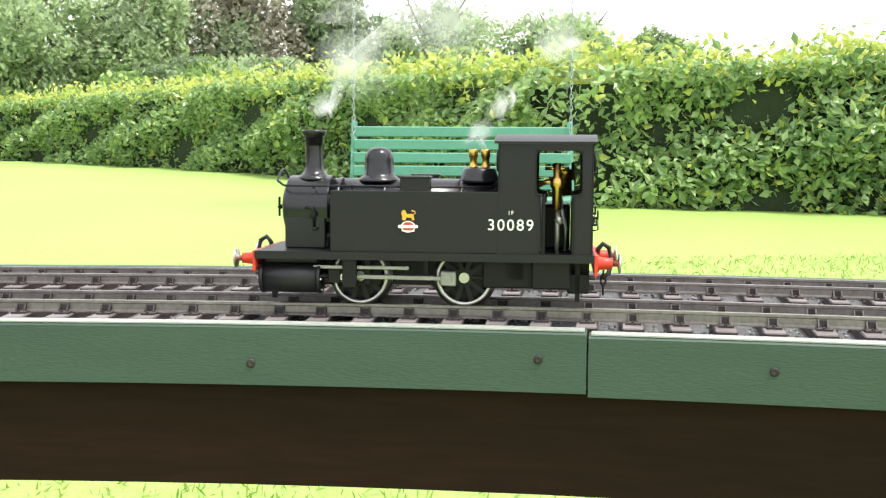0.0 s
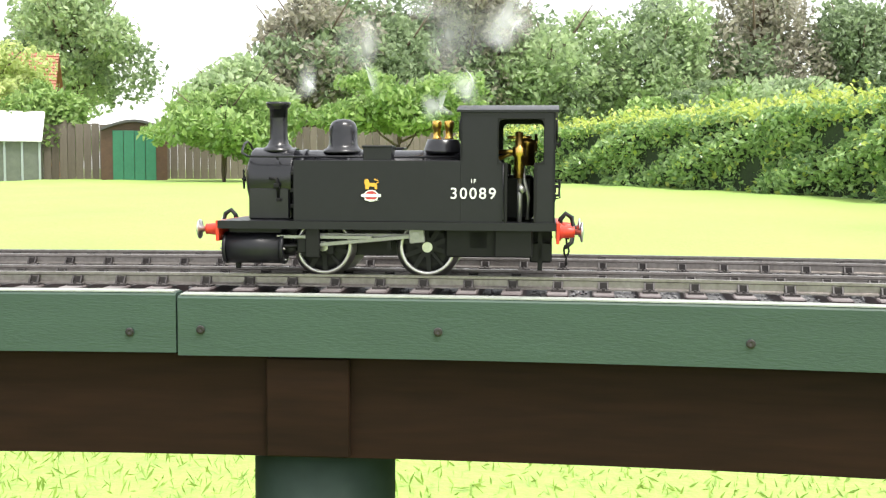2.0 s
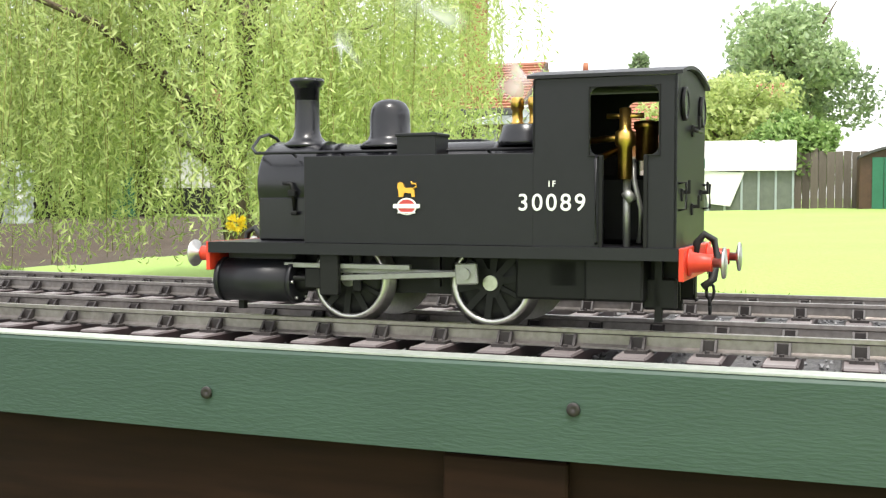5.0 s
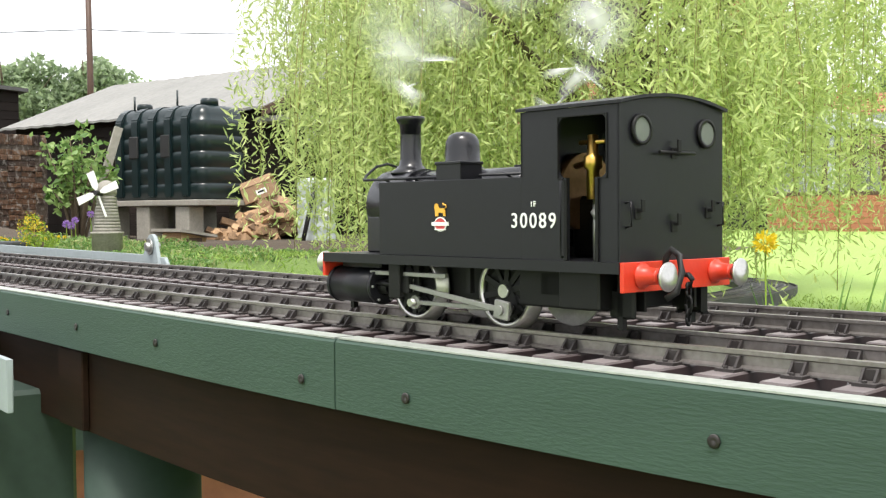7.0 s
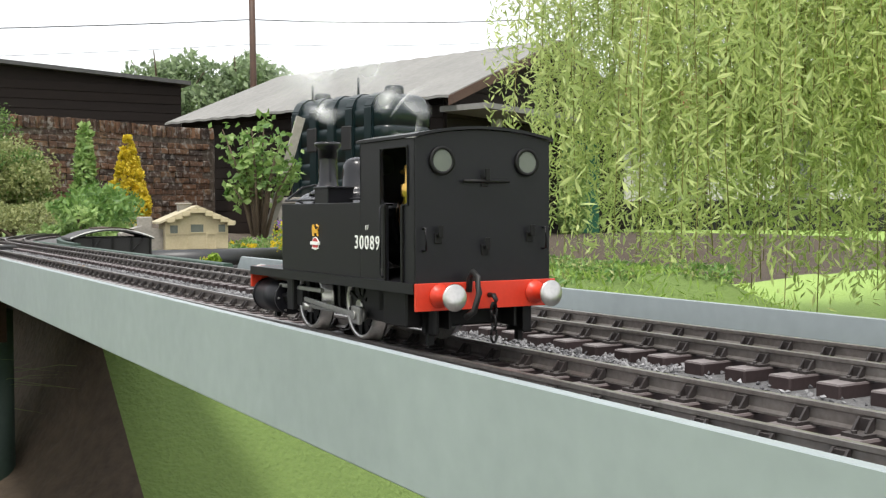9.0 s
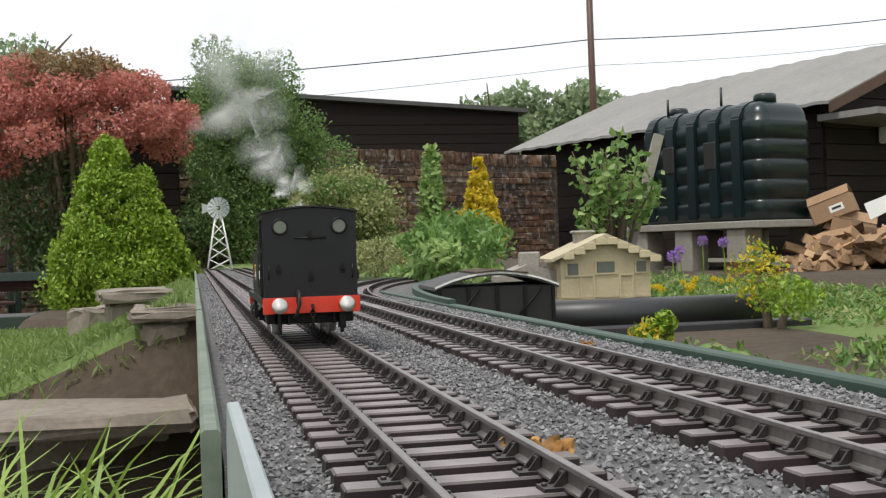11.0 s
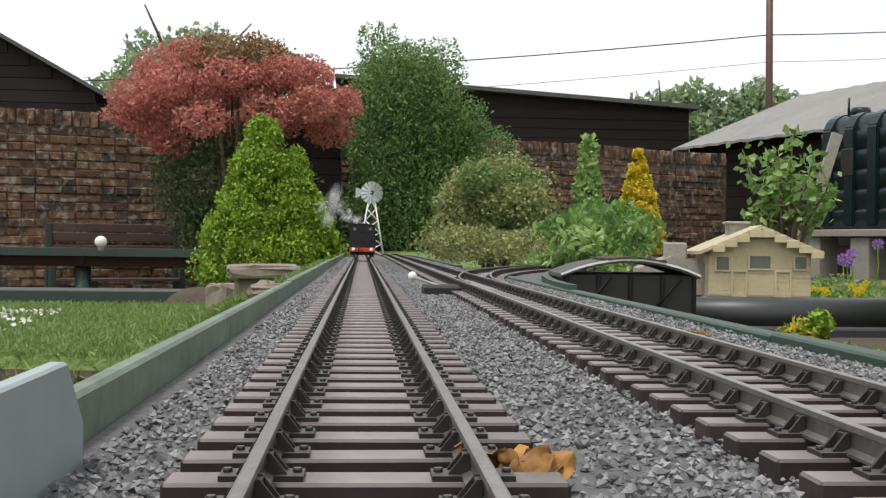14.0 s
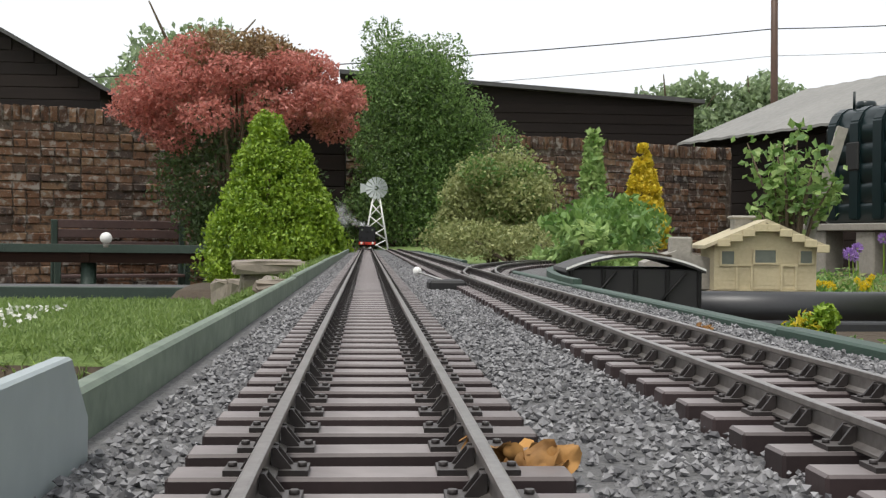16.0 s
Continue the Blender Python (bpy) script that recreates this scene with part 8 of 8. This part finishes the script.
def table_set():
    t = thing("patio_table", "dark wooden patio table with a grey cover", "table", A @ pose(-3.1, 17.5, 0.62))
    bm = bmesh.new()
    box(bm, (-0.45, -0.3, 0.36), (0.45, 0.3, 0.4), 0.006)
    part("tabletop", bm, timber_brown, t)
    for x in (-0.38, 0.38):
        for y in (-0.24, 0.24):
            bm = bmesh.new()
            box(bm, (x - 0.03, y - 0.03, 0), (x + 0.03, y + 0.03, 0.36), 0.004)
            part("leg", bm, timber_brown, t)
    bm = bmesh.new()
    lathe(bm, [(0.5, 0.52), (0.3, 0.6), (0.02, 0.68)], 12)
    part("parasol", bm, fence_grey, t, "grey folded cover")
    bm = bmesh.new()
    cyl(bm, (0, 0, 0.0), (0, 0, 0.66), 0.015, seg=8)
    part("pole", bm, galvanised, t)


table_set()


def trellis():
    t = thing("white_trellis", "white painted trellis arch beyond the willow", "trellis", pose(5.6, 3.3, 0.62, 0, 0, -54))
    for x in (0.0, 0.36, 0.72):
        bm = bmesh.new()
        box(bm, (x - 0.02, 0, 0), (x + 0.02, 0.03, 0.9), 0.003)
        part("post", bm, white_board, t)
    for z in (0.1, 0.5, 0.86):
        bm = bmesh.new()
        box(bm, (0, 0.002, z), (0.72, 0.028, z + 0.035), 0.003)
        part("rail", bm, white_board, t)
    for s in (0, 1):
        bm = bmesh.new()
        tube(bm, [(0.0, 0.03, 0.12 if s else 0.5), (0.36, 0.03, 0.5 if s else 0.12)], 0.014, 6)
        part("diagonal", bm, white_board, t)


trellis()


def pole():
    t = thing("utility_pole", "tall dark wooden utility pole with overhead wire", "pole", pose(5.86, 15.86, 0.6))
    bm = bmesh.new()
    cyl(bm, (0, 0, -0.4), (-0.05, 0, 5.2), 0.06, 0.046, 12)
    part("pole", bm, timber_brown, t)
    for h, r in ((3.34, 0.008), (2.95, 0.0035)):
        for end in (-10.5, 7.0):
            bm = bmesh.new()
            pts = [(-0.04 + end * u, 0.07 * end * u, h + 0.1 * end * u - 0.35 * u * (1 - u)) for u in np.linspace(0, 1, 10)]
            tube(bm, pts, r, 5)
            part("wire", bm, rubber, t)


pole()


# ---- what moves ----
loco, loco_wheels, loco_rods = locomotive()


def run_length(t):
    ts = [r[0] for r in RUN]
    ss = RUN_S
    i = max(0, min(len(ts) - 2, int(np.searchsorted(ts, t, "right")) - 1))
    h = ts[i + 1] - ts[i]
    u = (t - ts[i]) / h
    def slope(k):
        if k == 0 or k == len(ts) - 1:
            a, b = (0, 1) if k == 0 else (len(ts) - 2, len(ts) - 1)
            return (ss[b] - ss[a]) / (ts[b] - ts[a])
        return (ss[k + 1] - ss[k - 1]) / (ts[k + 1] - ts[k - 1])
    m0, m1 = slope(i) * h, slope(i + 1) * h
    return (2 * u ** 3 - 3 * u * u + 1) * ss[i] + (u ** 3 - 2 * u * u + u) * m0 + (-2 * u ** 3 + 3 * u * u) * ss[i + 1] + (u ** 3 - u * u) * m1


RUN_S = [main.near(x, y) for _, x, y in RUN]


def puff(parent, seed, n, spread, size, mat):
    g = np.random.default_rng(seed)
    p = g.normal(size=(n, 3)) * np.array([spread, spread * 0.8, spread * 0.75])
    me = leaf_mesh("puff", p, size, (mat,), 1.0, seed=seed)
    uv = me.uv_layers.new(name="flake")
    uv.data.foreach_set("uv", np.tile([0.0, 0.0, 1.0, 0.0, 1.0, 1.0, 0.0, 1.0], n))
    ob = tagged(new("puff", me), kind="stuff")
    ob.parent = parent
    ob.visible_shadow = False
    return ob


plume = thing("steam_plume", "drifting puffs of white steam above the engine", "steam")
# puffs: seconds of lag, reach along the engine, height, size
PUFFS = [(puff(plume, 200 + k, 3, sp * 0.6, sz * 1.55, steam if sp < 0.015 else thin_steam), x, z, k) for k, (x, z, sp, sz) in enumerate((
    (0.066, 0.128, 0.007, 0.022), (0.055, 0.150, 0.013, 0.034), (0.035, 0.176, 0.020, 0.046), (0.0, 0.200, 0.026, 0.056), (-0.05, 0.222, 0.034, 0.066), (-0.10, 0.235, 0.036, 0.07),
    (-0.041, 0.108, 0.006, 0.02), (-0.052, 0.128, 0.011, 0.03), (-0.07, 0.155, 0.017, 0.04)))]


def motions():
    n = 480
    times = [i / 30 for i in range(n + 1)]
    lengths = [run_length(t) for t in times]
    rows = []
    for i in range(0, n + 1, 3):
        x, y, h = main.at(lengths[i])
        rows.append((times[i], pose(x, y, RT, 0, 0, 90 + h)))
    walk(loco, rows)
    walk(plume, rows)
    for ob, x, z, k in PUFFS:
        pr = []
        for i in range(33):
            t = i / 2
            lift = z - 0.11
            swing = np.interp(t, [0, 2, 3.5, 5, 7.5, 8, 10.5, 12, 16], [-0.2, -0.5, -0.9, -0.6, 0.2, 0.9, 0.2, 0.0, 0.0]) + 0.25 * math.sin(1.9 * t + 0.5 * k)
            side = np.interp(t, [0, 9.5, 12.5, 16], [0.0, 0.1, 0.9, 1.3])
            low = np.interp(t, [0, 11, 13, 16], [1.0, 1.0, 0.55, 0.4])
            pr.append((t, pose(x + swing * lift * 1.5, side * lift * 0.9, 0.11 + lift * low * (1 + 0.12 * math.sin(2.3 * t + k)), 20 * math.sin(t + k), 15 * t + 30 * k, 10 * t)))
        walk(ob, pr)
    angle, turn = 0.0, [0.0]
    for a, b in zip(lengths, lengths[1:]):
        angle += min((b - a) / WR, radians(86))
        turn.append(angle)
    # the crank's place at known moments (degrees above the forward dead centre)
    seen, slip = [(0.0, 0), (0.7, 130), (1.5, 90), (2.0, 50), (2.5, 0), (3.0, 75), (3.5, 50), (4.3, -32), (5.0, 25), (5.2, 15), (7.3, -25)], []
    last = 0.0
    for t, th in seen:
        d = -radians(th) - turn[round(t * 30)]
        d = (d - last + math.pi) % (2 * math.pi) - math.pi + last
        slip.append(d)
        last = d
    turn = [a + float(np.interp(t, [q[0] for q in seen], slip)) for t, a in zip(times, turn)]
    for w in loco_wheels:
        base = w.matrix_basis.copy()
        walk(w, [(t, base @ Matrix.Rotation(a, 4, "Y")) for t, a in zip(times, turn)])
    for s, con, cou, head in loco_rods:
        r1, r2, r3 = [], [], []
        for t, a in zip(times, turn):
            th = -(a)
            px, pz = THROW * math.cos(th), WR + THROW * math.sin(th)
            rear = -WB + px
            r2.append((t, pose(rear, s * 0.0315, pz)))
            zc = 0.0185
            reach = math.sqrt(0.072 ** 2 - (zc - pz) ** 2)
            tilt = math.degrees(math.atan2(zc - pz, reach))
            r1.append((t, pose(rear, s * ROD_Y, pz, 0, -tilt, 0)))
            r3.append((t, pose(rear + reach, s * ROD_Y, zc)))
        walk(con, r1)
        walk(cou, r2)
        walk(head, r3)


motions()
